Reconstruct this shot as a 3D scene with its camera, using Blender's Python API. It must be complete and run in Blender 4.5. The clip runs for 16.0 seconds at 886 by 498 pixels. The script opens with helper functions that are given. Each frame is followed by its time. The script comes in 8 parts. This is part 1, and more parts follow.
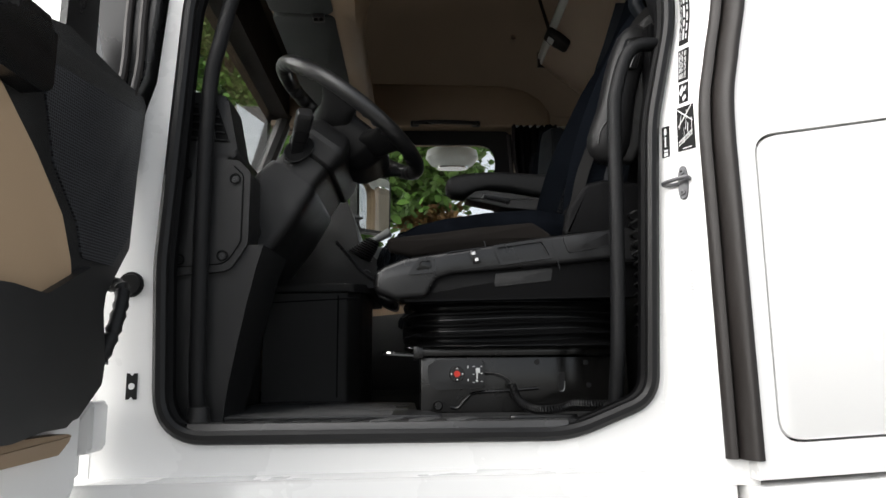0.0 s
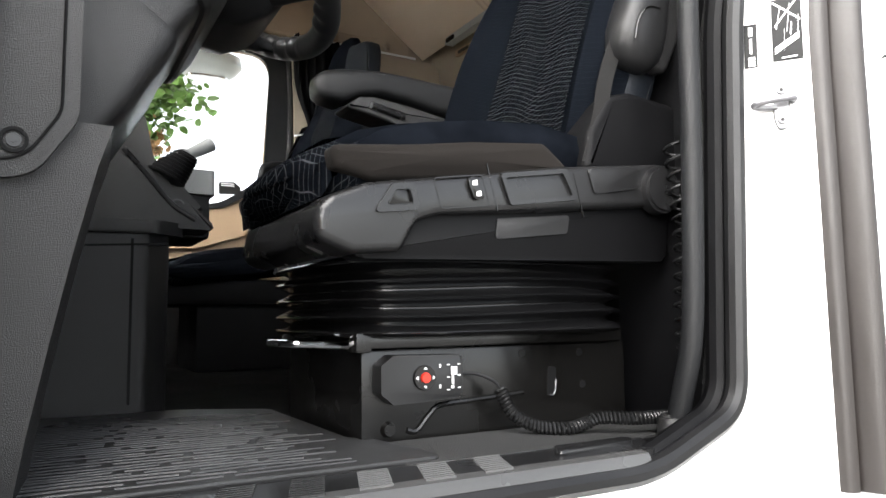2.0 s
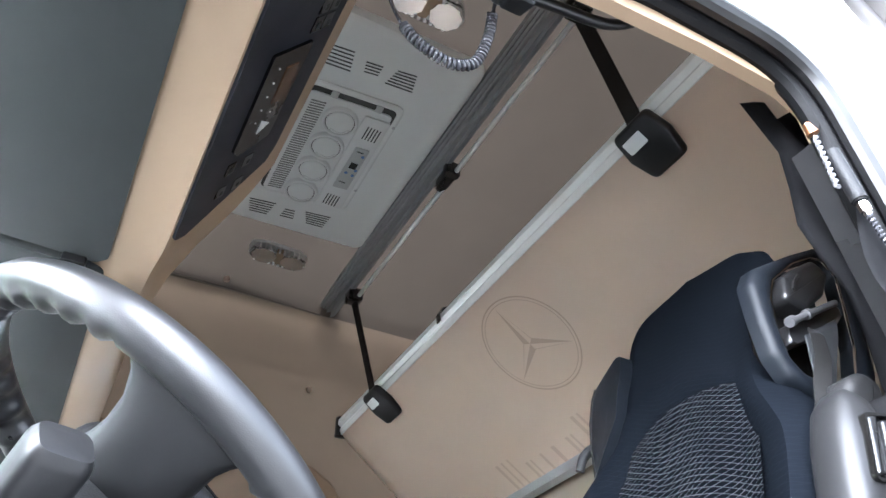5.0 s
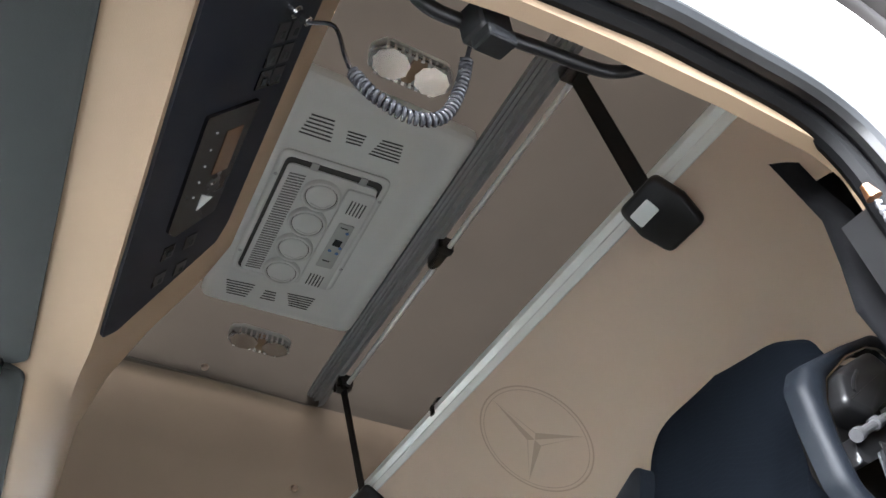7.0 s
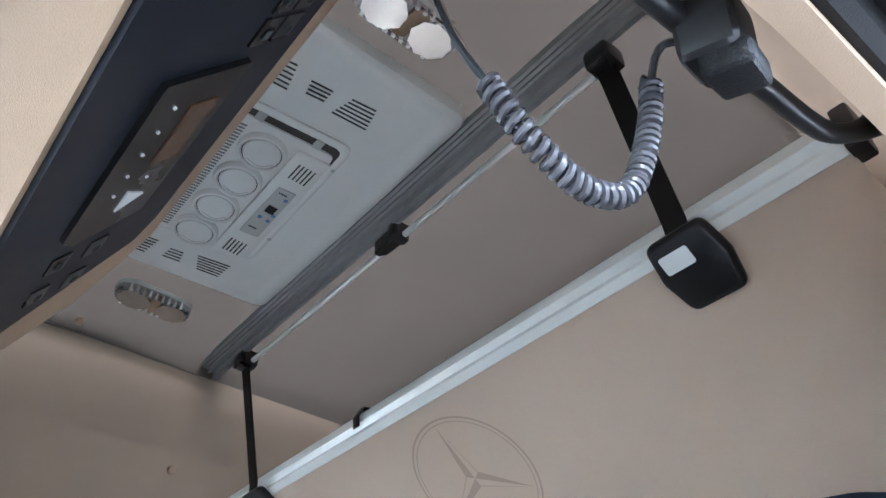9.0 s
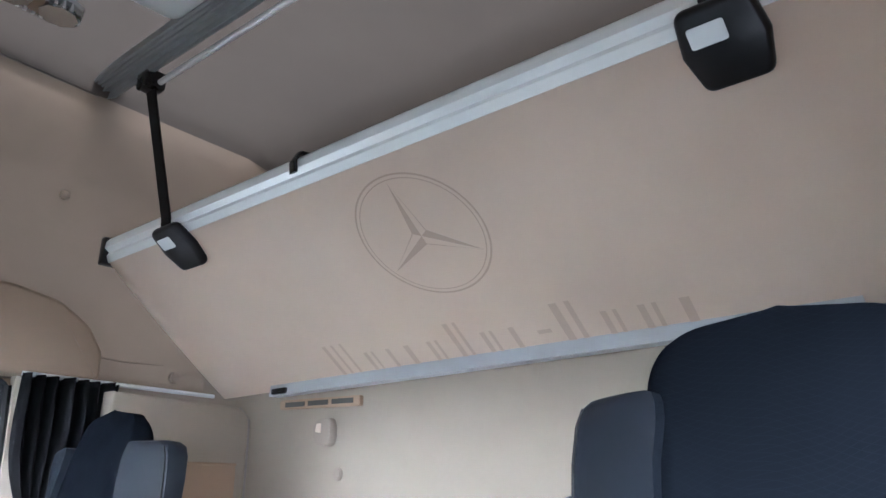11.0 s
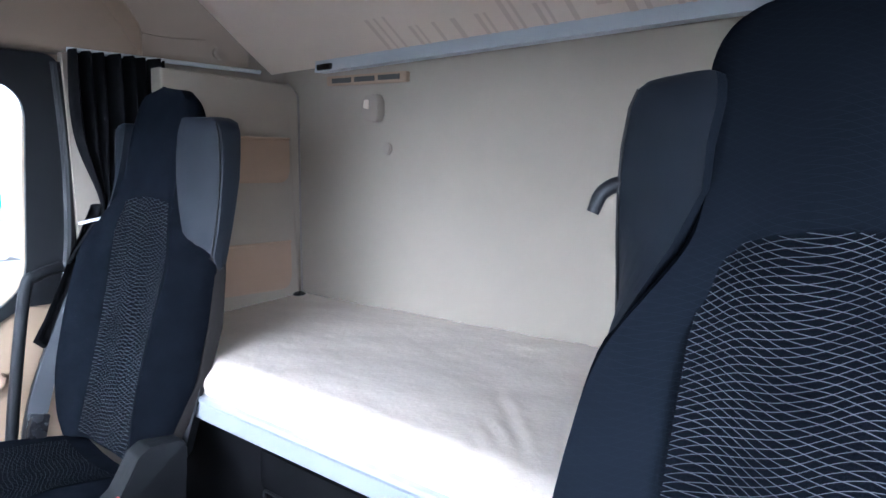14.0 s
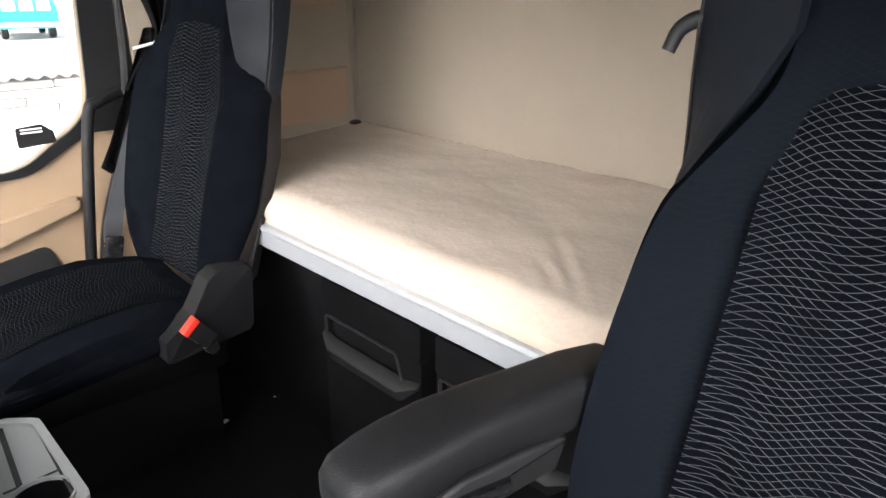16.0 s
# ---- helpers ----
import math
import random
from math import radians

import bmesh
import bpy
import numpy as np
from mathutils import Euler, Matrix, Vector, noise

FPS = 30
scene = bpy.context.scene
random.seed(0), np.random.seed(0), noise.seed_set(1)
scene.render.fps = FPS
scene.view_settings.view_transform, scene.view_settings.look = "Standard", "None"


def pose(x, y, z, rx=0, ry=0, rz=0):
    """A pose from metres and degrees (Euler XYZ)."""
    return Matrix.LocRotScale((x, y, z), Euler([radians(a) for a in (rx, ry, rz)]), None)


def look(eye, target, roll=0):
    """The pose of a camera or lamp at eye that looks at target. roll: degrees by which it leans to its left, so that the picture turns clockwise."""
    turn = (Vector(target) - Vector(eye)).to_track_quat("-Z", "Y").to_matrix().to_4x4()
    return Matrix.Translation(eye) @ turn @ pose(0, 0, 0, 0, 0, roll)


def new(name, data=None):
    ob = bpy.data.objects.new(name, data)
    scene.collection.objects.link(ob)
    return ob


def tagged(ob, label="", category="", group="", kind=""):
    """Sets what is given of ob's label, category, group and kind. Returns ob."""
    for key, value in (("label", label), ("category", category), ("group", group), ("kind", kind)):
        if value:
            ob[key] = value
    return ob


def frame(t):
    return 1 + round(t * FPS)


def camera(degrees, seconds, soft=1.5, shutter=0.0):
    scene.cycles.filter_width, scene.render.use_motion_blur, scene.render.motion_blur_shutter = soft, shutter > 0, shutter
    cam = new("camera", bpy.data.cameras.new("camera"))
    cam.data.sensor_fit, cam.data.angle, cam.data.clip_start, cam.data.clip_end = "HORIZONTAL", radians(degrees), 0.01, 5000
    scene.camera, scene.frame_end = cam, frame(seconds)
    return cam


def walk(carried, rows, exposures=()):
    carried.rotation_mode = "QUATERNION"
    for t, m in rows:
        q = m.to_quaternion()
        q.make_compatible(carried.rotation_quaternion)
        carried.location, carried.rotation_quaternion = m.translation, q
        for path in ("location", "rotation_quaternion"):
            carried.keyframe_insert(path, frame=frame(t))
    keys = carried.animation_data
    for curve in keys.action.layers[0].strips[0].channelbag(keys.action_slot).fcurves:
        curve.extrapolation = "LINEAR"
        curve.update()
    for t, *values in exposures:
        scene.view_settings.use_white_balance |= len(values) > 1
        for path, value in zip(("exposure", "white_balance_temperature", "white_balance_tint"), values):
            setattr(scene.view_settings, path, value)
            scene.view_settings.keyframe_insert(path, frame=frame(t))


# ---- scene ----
cam = camera(63.8, 16.0)
PATH = [
    (0, (-0.061, -2.502, 1.547), (0.021, -0.532, 1.881), -0.5),
    (0.5, (-0.233, -2.318, 1.576), (0.126, -0.364, 1.807), -0.4),
    (1, (-0.32, -2.014, 1.614), (0.319, -0.127, 1.793), -0.7),
    (1.5, (-0.378, -1.819, 1.627), (0.453, -0.008, 1.798), -0.6),
    (2, (-0.416, -1.783, 1.62), (0.554, -0.045, 1.806), -0.7),
    (2.5, (-0.418, -1.775, 1.638), (0.625, -0.08, 1.835), -0.7),
    (3, (-0.384, -1.75, 1.716), (0.644, -0.063, 2.03), -0.9),
    (3.5, (-0.306, -1.651, 1.778), (0.535, 0.08, 2.32), -0.7),
    (4, (-0.261, -1.529, 1.854), (0.508, 0.14, 2.644), -0.6),
    (4.5, (-0.283, -1.46, 1.928), (0.499, 0.051, 2.978), -0.8),
    (5, (-0.299, -1.411, 1.943), (0.469, -0.067, 3.209), -1.3),
    (7.3, (-0.192, -1.278, 2.149), (0.478, -0.041, 3.571), -1.4),
    (7.5, (-0.191, -1.237, 2.207), (0.469, 0.006, 3.628), -1.1),
    (8, (-0.23, -1.157, 2.365), (0.478, 0.042, 3.8), -1.1),
    (8.2, (-0.223, -1.174, 2.375), (0.522, 0.005, 3.808), -0.8),
    (10.3, (-0.31, -0.993, 2.436), (1.071, 0.15, 3.325), -0.1),
    (10.5, (-0.31, -0.984, 2.45), (1.099, 0.153, 3.3), -0.2),
    (11, (-0.299, -0.933, 2.481), (1.181, 0.238, 3.143), -0.4),
    (11.5, (-0.283, -0.901, 2.481), (1.218, 0.341, 2.932), -0.1),
    (12, (-0.292, -0.912, 2.488), (1.203, 0.375, 2.818), -0.0),
    (12.5, (-0.296, -0.932, 2.494), (1.206, 0.371, 2.711), -0.2),
    (13, (-0.277, -0.92, 2.496), (1.228, 0.395, 2.585), 0.0),
    (13.5, (-0.273, -0.919, 2.501), (1.222, 0.409, 2.439), -0.0),
    (14, (-0.265, -0.911, 2.494), (1.203, 0.427, 2.267), 0.1),
    (14.5, (-0.256, -0.92, 2.517), (1.17, 0.429, 2.132), 0.3),
    (15, (-0.255, -0.902, 2.512), (1.133, 0.441, 1.994), 0.2),
    (15.5, (-0.257, -0.897, 2.514), (1.078, 0.451, 1.88), 0.6),
    (16, (-0.247, -0.891, 2.514), (1.031, 0.475, 1.807), 0.2),
]
walk(cam, [(t, look(eye, target, roll)) for t, eye, target, roll in PATH], [(0, 0.45, 6500, 10), (1, 0.72, 6500, 10), (1.5, 2.15, 6500, 10), (2, 2.3, 6500, 10), (2.5, 1.8, 6500, 10), (3, 1.0, 6500, 10), (3.5, 1.35, 6500, 10), (4, 2.8, 6200, 10), (4.5, 3.75, 5900, 10), (5, 3.7, 5600, 11), (7.3, 3.4, 5900, 10), (7.5, 3.45, 5800, 10), (8, 3.9, 5200, 10), (8.2, 3.9, 5200, 10), (10.3, 3.95, 5200, 11), (11.5, 3.8, 5200, 13), (12.5, 3.8, 5050, 13), (13, 3.7, 5000, 13), (14, 3.05, 4950, 13), (14.5, 2.7, 5000, 12), (15, 2.3, 4950, 11), (15.5, 2.5, 5100, 12), (16, 2.65, 6400, 15)])

# ---------------------------------------------------------------- world and light
world = bpy.data.worlds.new("world")
scene.world = world
world.use_nodes = True
wn = world.node_tree.nodes
sky = wn.new("ShaderNodeTexSky")
sky.sky_type = "NISHITA"
sky.sun_disc = False
sky.sun_elevation, sky.sun_rotation = radians(34), radians(241)
sky.air_density, sky.dust_density, sky.ozone_density = 1.0, 1.2, 1.0
hsv = wn.new("ShaderNodeHueSaturation")
hsv.inputs["Saturation"].default_value = 0.25
world.node_tree.links.new(sky.outputs[0], hsv.inputs["Color"])
world.node_tree.links.new(hsv.outputs[0], wn["Background"].inputs["Color"])
wn["Background"].inputs["Strength"].default_value = 0.15
sun = new("sun", bpy.data.lights.new("sun", "SUN"))
sun.data.energy, sun.data.angle, sun.data.color = 4.3, radians(92), (1.0, 0.97, 0.93)
sun.matrix_world = look((0, 0, 0), (0.72, 0.40, -0.56))

# ---------------------------------------------------------------- helpers of this scene


def node(nt, kind, **kw):
    n = nt.nodes.new(kind)
    for k, v in kw.items():
        n.inputs[k].default_value = v
    return n


def material(name, rgb, rough=0.5, metal=0.0, grain=400.0, bump=0.1, vary=0.15, stain=3.0, coat=0.0, sheen=0.0, spec=0.5, voronoi=False, rvary=0.12):
    """A surface with a fine grain in relief and two scales of colour and gloss change."""
    m = bpy.data.materials.new(name)
    m.use_nodes = True
    nt = m.node_tree
    b = nt.nodes["Principled BSDF"]
    co = nt.nodes.new("ShaderNodeTexCoord")
    big = node(nt, "ShaderNodeTexNoise", Scale=stain, Detail=5.0, Roughness=0.6)
    fine = nt.nodes.new("ShaderNodeTexVoronoi") if voronoi else node(nt, "ShaderNodeTexNoise", Detail=3.0)
    fine.inputs["Scale"].default_value = grain
    for t in (big, fine):
        nt.links.new(co.outputs["Object"], t.inputs["Vector"])
    mixv = nt.nodes.new("ShaderNodeMath")
    mixv.operation = "ADD"
    nt.links.new(big.outputs[0], mixv.inputs[0])
    half = nt.nodes.new("ShaderNodeMath")
    half.operation = "MULTIPLY"
    half.inputs[1].default_value = 0.4
    nt.links.new(fine.outputs[0], half.inputs[0])
    nt.links.new(half.outputs[0], mixv.inputs[1])
    ramp = nt.nodes.new("ShaderNodeMapRange")
    ramp.inputs["From Min"].default_value, ramp.inputs["From Max"].default_value = 0.35, 1.05
    ramp.inputs["To Min"].default_value, ramp.inputs["To Max"].default_value = 1 - vary, 1 + vary
    nt.links.new(mixv.outputs[0], ramp.inputs["Value"])
    mul = nt.nodes.new("ShaderNodeVectorMath")
    mul.operation = "SCALE"
    mul.inputs[0].default_value = rgb
    nt.links.new(ramp.outputs[0], mul.inputs["Scale"])
    nt.links.new(mul.outputs[0], b.inputs["Base Color"])
    rr = nt.nodes.new("ShaderNodeMapRange")
    rr.inputs["From Min"].default_value, rr.inputs["From Max"].default_value = 0.3, 0.7
    rr.inputs["To Min"].default_value, rr.inputs["To Max"].default_value = max(0.02, rough - rvary), min(1, rough + rvary)
    nt.links.new(big.outputs[0], rr.inputs["Value"])
    nt.links.new(rr.outputs[0], b.inputs["Roughness"])
    b.inputs["Metallic"].default_value = metal
    b.inputs["Specular IOR Level"].default_value = spec
    b.inputs["Coat Weight"].default_value = coat
    b.inputs["Coat Roughness"].default_value = 0.06
    b.inputs["Sheen Weight"].default_value = sheen
    if bump:
        bp = node(nt, "ShaderNodeBump", Strength=bump, Distance=0.001)
        nt.links.new(fine.outputs[0], bp.inputs["Height"])
        nt.links.new(bp.outputs[0], b.inputs["Normal"])
    return m


def wave_fabric(name, base, line, across, along, weight=1.0):
    """Dark seat cloth with thin pale wavy threads that cross in places. across, along: object axes (0..2)."""
    m = material(name, base, 0.9, grain=900, bump=0.35, vary=0.25, sheen=0.0, spec=0.0)
    nt = m.node_tree
    b = nt.nodes["Principled BSDF"]
    co = nt.nodes.new("ShaderNodeTexCoord")
    sep = nt.nodes.new("ShaderNodeSeparateXYZ")
    nt.links.new(co.outputs["Object"], sep.inputs[0])

    def math_(op, a, c):
        n = nt.nodes.new("ShaderNodeMath")
        n.operation = op
        for k, v in enumerate((a, c)):
            if isinstance(v, (int, float)):
                n.inputs[k].default_value = v
            elif v is not None:
                nt.links.new(v, n.inputs[k])
        return n.outputs[0]

    u, v = sep.outputs[across], sep.outputs[along]
    noi = node(nt, "ShaderNodeTexNoise", Scale=9.0, Detail=1.0)
    nt.links.new(co.outputs["Object"], noi.inputs["Vector"])
    wob = math_("MULTIPLY", noi.outputs[0], 0.9)
    thread = node(nt, "ShaderNodeTexNoise", Scale=1400.0, Detail=1.0)
    nt.links.new(co.outputs["Object"], thread.inputs["Vector"])
    total = None
    for sign, freq, slope, amp, per in ((1, 760.0, 250.0, 3.8, 46.0), (-1, 700.0, 215.0, 4.2, 38.0)):
        ph = math_("ADD", math_("MULTIPLY", v, 9.0 * sign), math_("MULTIPLY", u, per))
        ph = math_("ADD", ph, math_("MULTIPLY", wob, 3.0 * sign))
        s = math_("ADD", math_("MULTIPLY", math_("SINE", ph, None), amp), math_("MULTIPLY", u, slope * sign))
        lines = math_("SINE", math_("ADD", math_("MULTIPLY", v, freq), s), None)
        lines = math_("GREATER_THAN", math_("ADD", lines, math_("MULTIPLY", thread.outputs[0], 0.05)), 0.99)
        total = lines if total is None else math_("MAXIMUM", total, lines)
    brk = node(nt, "ShaderNodeTexNoise", Scale=14.0, Detail=2.0)
    nt.links.new(co.outputs["Object"], brk.inputs["Vector"])
    fade = nt.nodes.new("ShaderNodeMapRange")
    fade.inputs["From Min"].default_value, fade.inputs["From Max"].default_value = 0.3, 0.6
    fade.inputs["To Min"].default_value, fade.inputs["To Max"].default_value = 0.65 * weight, weight
    nt.links.new(brk.outputs[0], fade.inputs["Value"])
    amount = math_("MULTIPLY", total, fade.outputs[0])
    mix = nt.nodes.new("ShaderNodeMix")
    mix.data_type = "RGBA"
    old = b.inputs["Base Color"].links[0].from_socket
    nt.links.new(amount, mix.inputs["Factor"])
    nt.links.new(old, mix.inputs[6])
    mix.inputs[7].default_value = (*line, 1)
    nt.links.new(mix.outputs[2], b.inputs["Base Color"])
    return m


def mesh_of(bm, name, mat, smooth=True, sharp=35):
    bmesh.ops.recalc_face_normals(bm, faces=bm.faces[:])
    me = bpy.data.meshes.new(name)
    if smooth:
        lim = radians(sharp)
        for f in bm.faces:
            f.smooth = True
        for e in bm.edges:
            if len(e.link_faces) == 2 and e.calc_face_angle(0) > lim:
                e.smooth = False
    bm.to_mesh(me)
    bm.free()
    if mat:
        me.materials.append(mat)
    return me


def part(name, bm, mat, parent=None, label="", smooth=True, sharp=35):
    ob = new(name, mesh_of(bm, name, mat, smooth, sharp))
    if parent:
        ob.parent = parent
        ob.matrix_parent_inverse = Matrix.Translation(parent.matrix_basis.translation).inverted() if parent.type == "EMPTY" else Matrix.Identity(4)
    if label:
        ob["label"] = label
    return ob


def thing(name, at, label, category, group="", kind=""):
    ob = new(name)
    ob.empty_display_size = 0.05
    ob.matrix_basis = Matrix.Translation(at)
    return tagged(ob, label, category, group, kind)


def single(name, bm, mat, label, category, group="", kind="", smooth=True, sharp=35):
    return tagged(part(name, bm, mat, None, "", smooth, sharp), label, category, group, kind)


def xform(bm, verts, m):
    bmesh.ops.transform(bm, matrix=m, verts=verts)


def box(bm, x0, x1, y0, y1, z0, z1, bevel=0.0, seg=2, m=None):
    r = bmesh.ops.create_cube(bm, size=1.0)
    v = r["verts"]
    xform(bm, v, Matrix.Translation(((x0 + x1) / 2, (y0 + y1) / 2, (z0 + z1) / 2)) @ Matrix.Diagonal((abs(x1 - x0), abs(y1 - y0), abs(z1 - z0), 1)))
    if bevel:
        e = list({e for q in v for e in q.link_edges})
        r2 = bmesh.ops.bevel(bm, geom=e, offset=bevel, segments=seg, affect="EDGES", profile=0.6)
        v = list({q for f in r2["faces"] for q in f.verts} | {q for q in v if q.is_valid})
    if m is not None:
        xform(bm, v, m)
    return v


def cyl(bm, p, q, r0, r1=None, n=24, bevel=0.0):
    p, q = Vector(p), Vector(q)
    d = q - p
    m = Matrix.Translation((p + q) / 2) @ d.to_track_quat("Z", "Y").to_matrix().to_4x4()
    v = bmesh.ops.create_cone(bm, cap_ends=True, segments=n, radius1=r0, radius2=r0 if r1 is None else r1, depth=d.length, matrix=m)["verts"]
    if bevel:
        e = [e for e in {e for w in v for e in w.link_edges} if len(e.link_faces) == 2 and e.calc_face_angle(0) > 0.8]
        bmesh.ops.bevel(bm, geom=e, offset=bevel, segments=2, affect="EDGES")
    return v


def loft(bm, rings, cap=True, close=True):
    """Skin through rings of equally many points."""
    vs = [[bm.verts.new(p) for p in ring] for ring in rings]
    n = len(rings[0])
    for a, b in zip(vs, vs[1:]):
        for i in range(n if close else n - 1):
            j = (i + 1) % n
            bm.faces.new((a[i], a[j], b[j], b[i]))
    if cap and close:
        bm.faces.new(vs[0][::-1])
        bm.faces.new(vs[-1])
    return [v for r in vs for v in r]


def curve(pts, n=8, closed=False):
    """A smooth line (Catmull-Rom) through points."""
    P = [Vector(p) for p in pts]
    out, k = [], len(P)
    for i in range(k if closed else k - 1):
        a, b = P[i], P[(i + 1) % k]
        p0 = P[i - 1] if (i > 0 or closed) else a + (a - b)
        p3 = P[(i + 2) % k] if (i + 2 < k or closed) else b + (b - a)
        for s in range(n):
            t = s / n
            out.append(0.5 * ((2 * a) + (b - p0) * t + (2 * p0 - 5 * a + 4 * b - p3) * t * t + (3 * a - p0 - 3 * b + p3) * t**3))
    if not closed:
        out.append(P[-1])
    return out


def tube(bm, pts, r, n=12, closed=False, flat=1.0, up=(0, 0, 1)):
    """A round (or flattened) bar along a line; r is a number or a function of 0..1. The cross-section is carried along without twist."""
    P = [Vector(p) for p in pts]
    rings, k, s = [], len(P), None
    for i, p in enumerate(P):
        a = P[i - 1] if (i or closed) else p
        b = P[(i + 1) % k] if (i < k - 1 or closed) else p
        d = (b - a).normalized()
        if s is None:
            s = d.cross(Vector(up))
            if s.length < 1e-3:
                s = d.cross(Vector((1, 0, 0)))
        s = (s - d * s.dot(d)).normalized()
        t = s.cross(d)
        rr = r(i / max(1, k - 1)) if callable(r) else r
        rings.append([p + rr * (math.cos(x) * s + flat * math.sin(x) * t) for x in [2 * math.pi * j / n for j in range(n)]])
    if closed:
        rings.append(rings[0])
    return loft(bm, rings, cap=not closed)


def rounded(poly, r, n=6):
    """A polygon (2D) with its corners rounded; r: one radius or one for each corner."""
    out, k = [], len(poly)
    for i in range(k):
        p, a, b = Vector(poly[i]), Vector(poly[i - 1]), Vector(poly[(i + 1) % k])
        rad = r[i] if isinstance(r, (list, tuple)) else r
        u, v = (a - p).normalized(), (b - p).normalized()
        ang = u.angle(v)
        cut = min(rad / math.tan(ang / 2), 0.49 * (a - p).length, 0.49 * (b - p).length) if rad > 0 else 0
        if cut < 1e-5:
            out.append(p)
            continue
        for s in range(n + 1):
            t = s / n
            out.append((1 - t) ** 2 * (p + u * cut) + 2 * t * (1 - t) * p + t * t * (p + v * cut))
    return out


def place3(plane, p, d):
    return {"x": (d, p[0], p[1]), "y": (p[0], d, p[1]), "z": (p[0], p[1], d)}[plane]


def plate(bm, outer, holes, plane, d0, d1):
    """A slab with openings. plane: the axis that it faces; points are the other two coordinates in order."""
    loops = [outer, *holes]
    rims = []
    for d in (d0, d1):
        edges, rim = [], []
        for loop in loops:
            vs = [bm.verts.new(place3(plane, p, d)) for p in loop]
            rim.append(vs)
            edges += [bm.edges.new((vs[i], vs[(i + 1) % len(vs)])) for i in range(len(vs))]
        bmesh.ops.triangle_fill(bm, use_beauty=True, use_dissolve=False, edges=edges)
        rims.append(rim)
    for a, b in zip(*rims):
        for i in range(len(a)):
            j = (i + 1) % len(a)
            bm.faces.new((a[i], a[j], b[j], b[i]))


def prism(bm, poly, plane, d0, d1, bevel=0.0, seg=2):
    """An extruded outline with softened edges."""
    a = [bm.verts.new(place3(plane, p, d0)) for p in poly]
    b = [bm.verts.new(place3(plane, p, d1)) for p in poly]
    fs = [bm.faces.new(a), bm.faces.new(b[::-1])]
    for i in range(len(a)):
        j = (i + 1) % len(a)
        fs.append(bm.faces.new((a[i], b[i], b[j], a[j])))
    vs = a + b
    if bevel:
        e = list({e for f in fs[:2] for e in f.edges})
        r = bmesh.ops.bevel(bm, geom=e, offset=bevel, segments=seg, affect="EDGES", profile=0.5)
        vs = list({v for f in r["faces"] for v in f.verts} | {v for v in vs if v.is_valid})
    return vs


def pillow(bm, poly, plane, d0, d1, inset, seg=4, bulge=0.0):
    """A slab from d0 to d1 whose edge at d1 is rounded by the inset."""
    pts = [Vector((p[0], p[1])) for p in poly]
    area = sum(pts[i].x * pts[i - 1].y - pts[i - 1].x * pts[i].y for i in range(len(pts)))
    nrm = []
    for i, p in enumerate(pts):
        e = (pts[(i + 1) % len(pts)] - pts[i - 1])
        n = Vector((-e.y, e.x)) * (1 if area < 0 else -1)
        nrm.append(n.normalized() if n.length > 1e-9 else Vector((0, 0)))
    s = 1 if d1 > d0 else -1
    rings = [[place3(plane, p, d0) for p in pts]]
    for k in range(seg + 1):
        a = math.pi / 2 * k / seg
        off, dep = inset * (1 - math.cos(a)), d1 - s * inset * (1 - math.sin(a))
        rings.append([place3(plane, p + n * off, dep) for p, n in zip(pts, nrm)])
    if bulge:
        c = sum(pts, Vector((0, 0))) / len(pts)
        for k, up in ((0.3, 0.8), (0.6, 1.15), (0.85, 1.28), (0.98, 1.3)):
            rings.append([place3(plane, (p + n * inset).lerp(c, k), d1 + s * bulge * up) for p, n in zip(pts, nrm)])
    loft(bm, rings)


def oval(w, d, n=28, power=2.6):
    """A rounded-square outline, half sizes w and d."""
    out = []
    for i in range(n):
        a = 2 * math.pi * i / n
        c, s = math.cos(a), math.sin(a)
        out.append((w * math.copysign(abs(c) ** (2 / power), c), d * math.copysign(abs(s) ** (2 / power), s)))
    return out


def coil(path, radius, turns, n=10):
    """A helix round a smooth line."""
    P = [Vector(p) for p in path]
    L = [0.0]
    for a, b in zip(P, P[1:]):
        L.append(L[-1] + (b - a).length)
    out = []
    steps = int(turns * n)
    ref = Vector((0.13, 0.31, 0.94))
    for k in range(steps + 1):
        s = L[-1] * k / steps
        i = max(j for j in range(len(L)) if L[j] <= s + 1e-9)
        i = min(i, len(P) - 2)
        f = (s - L[i]) / max(1e-9, L[i + 1] - L[i])
        c = P[i].lerp(P[i + 1], f)
        d = (P[i + 1] - P[i]).normalized()
        u = d.cross(ref).normalized()
        w = d.cross(u)
        a = 2 * math.pi * k / n
        out.append(c + radius * (math.cos(a) * u + math.sin(a) * w))
    return out


# ---------------------------------------------------------------- materials
TAN = material("tan_trim_plastic", (0.245, 0.18, 0.122), 0.6, grain=900, bump=0.25, vary=0.06, voronoi=True)
# brighter copy of the beige plastic: light on the open door is painted in
LITBEIGE = material("lit_beige_door_insert", (0.52, 0.375, 0.24), 0.55, grain=900, bump=0.25, vary=0.06, voronoi=True)
PERF = material("perforated_black_mesh", (0.05, 0.052, 0.058), 0.5, grain=900, bump=0.3, vary=0.2, spec=0.3)


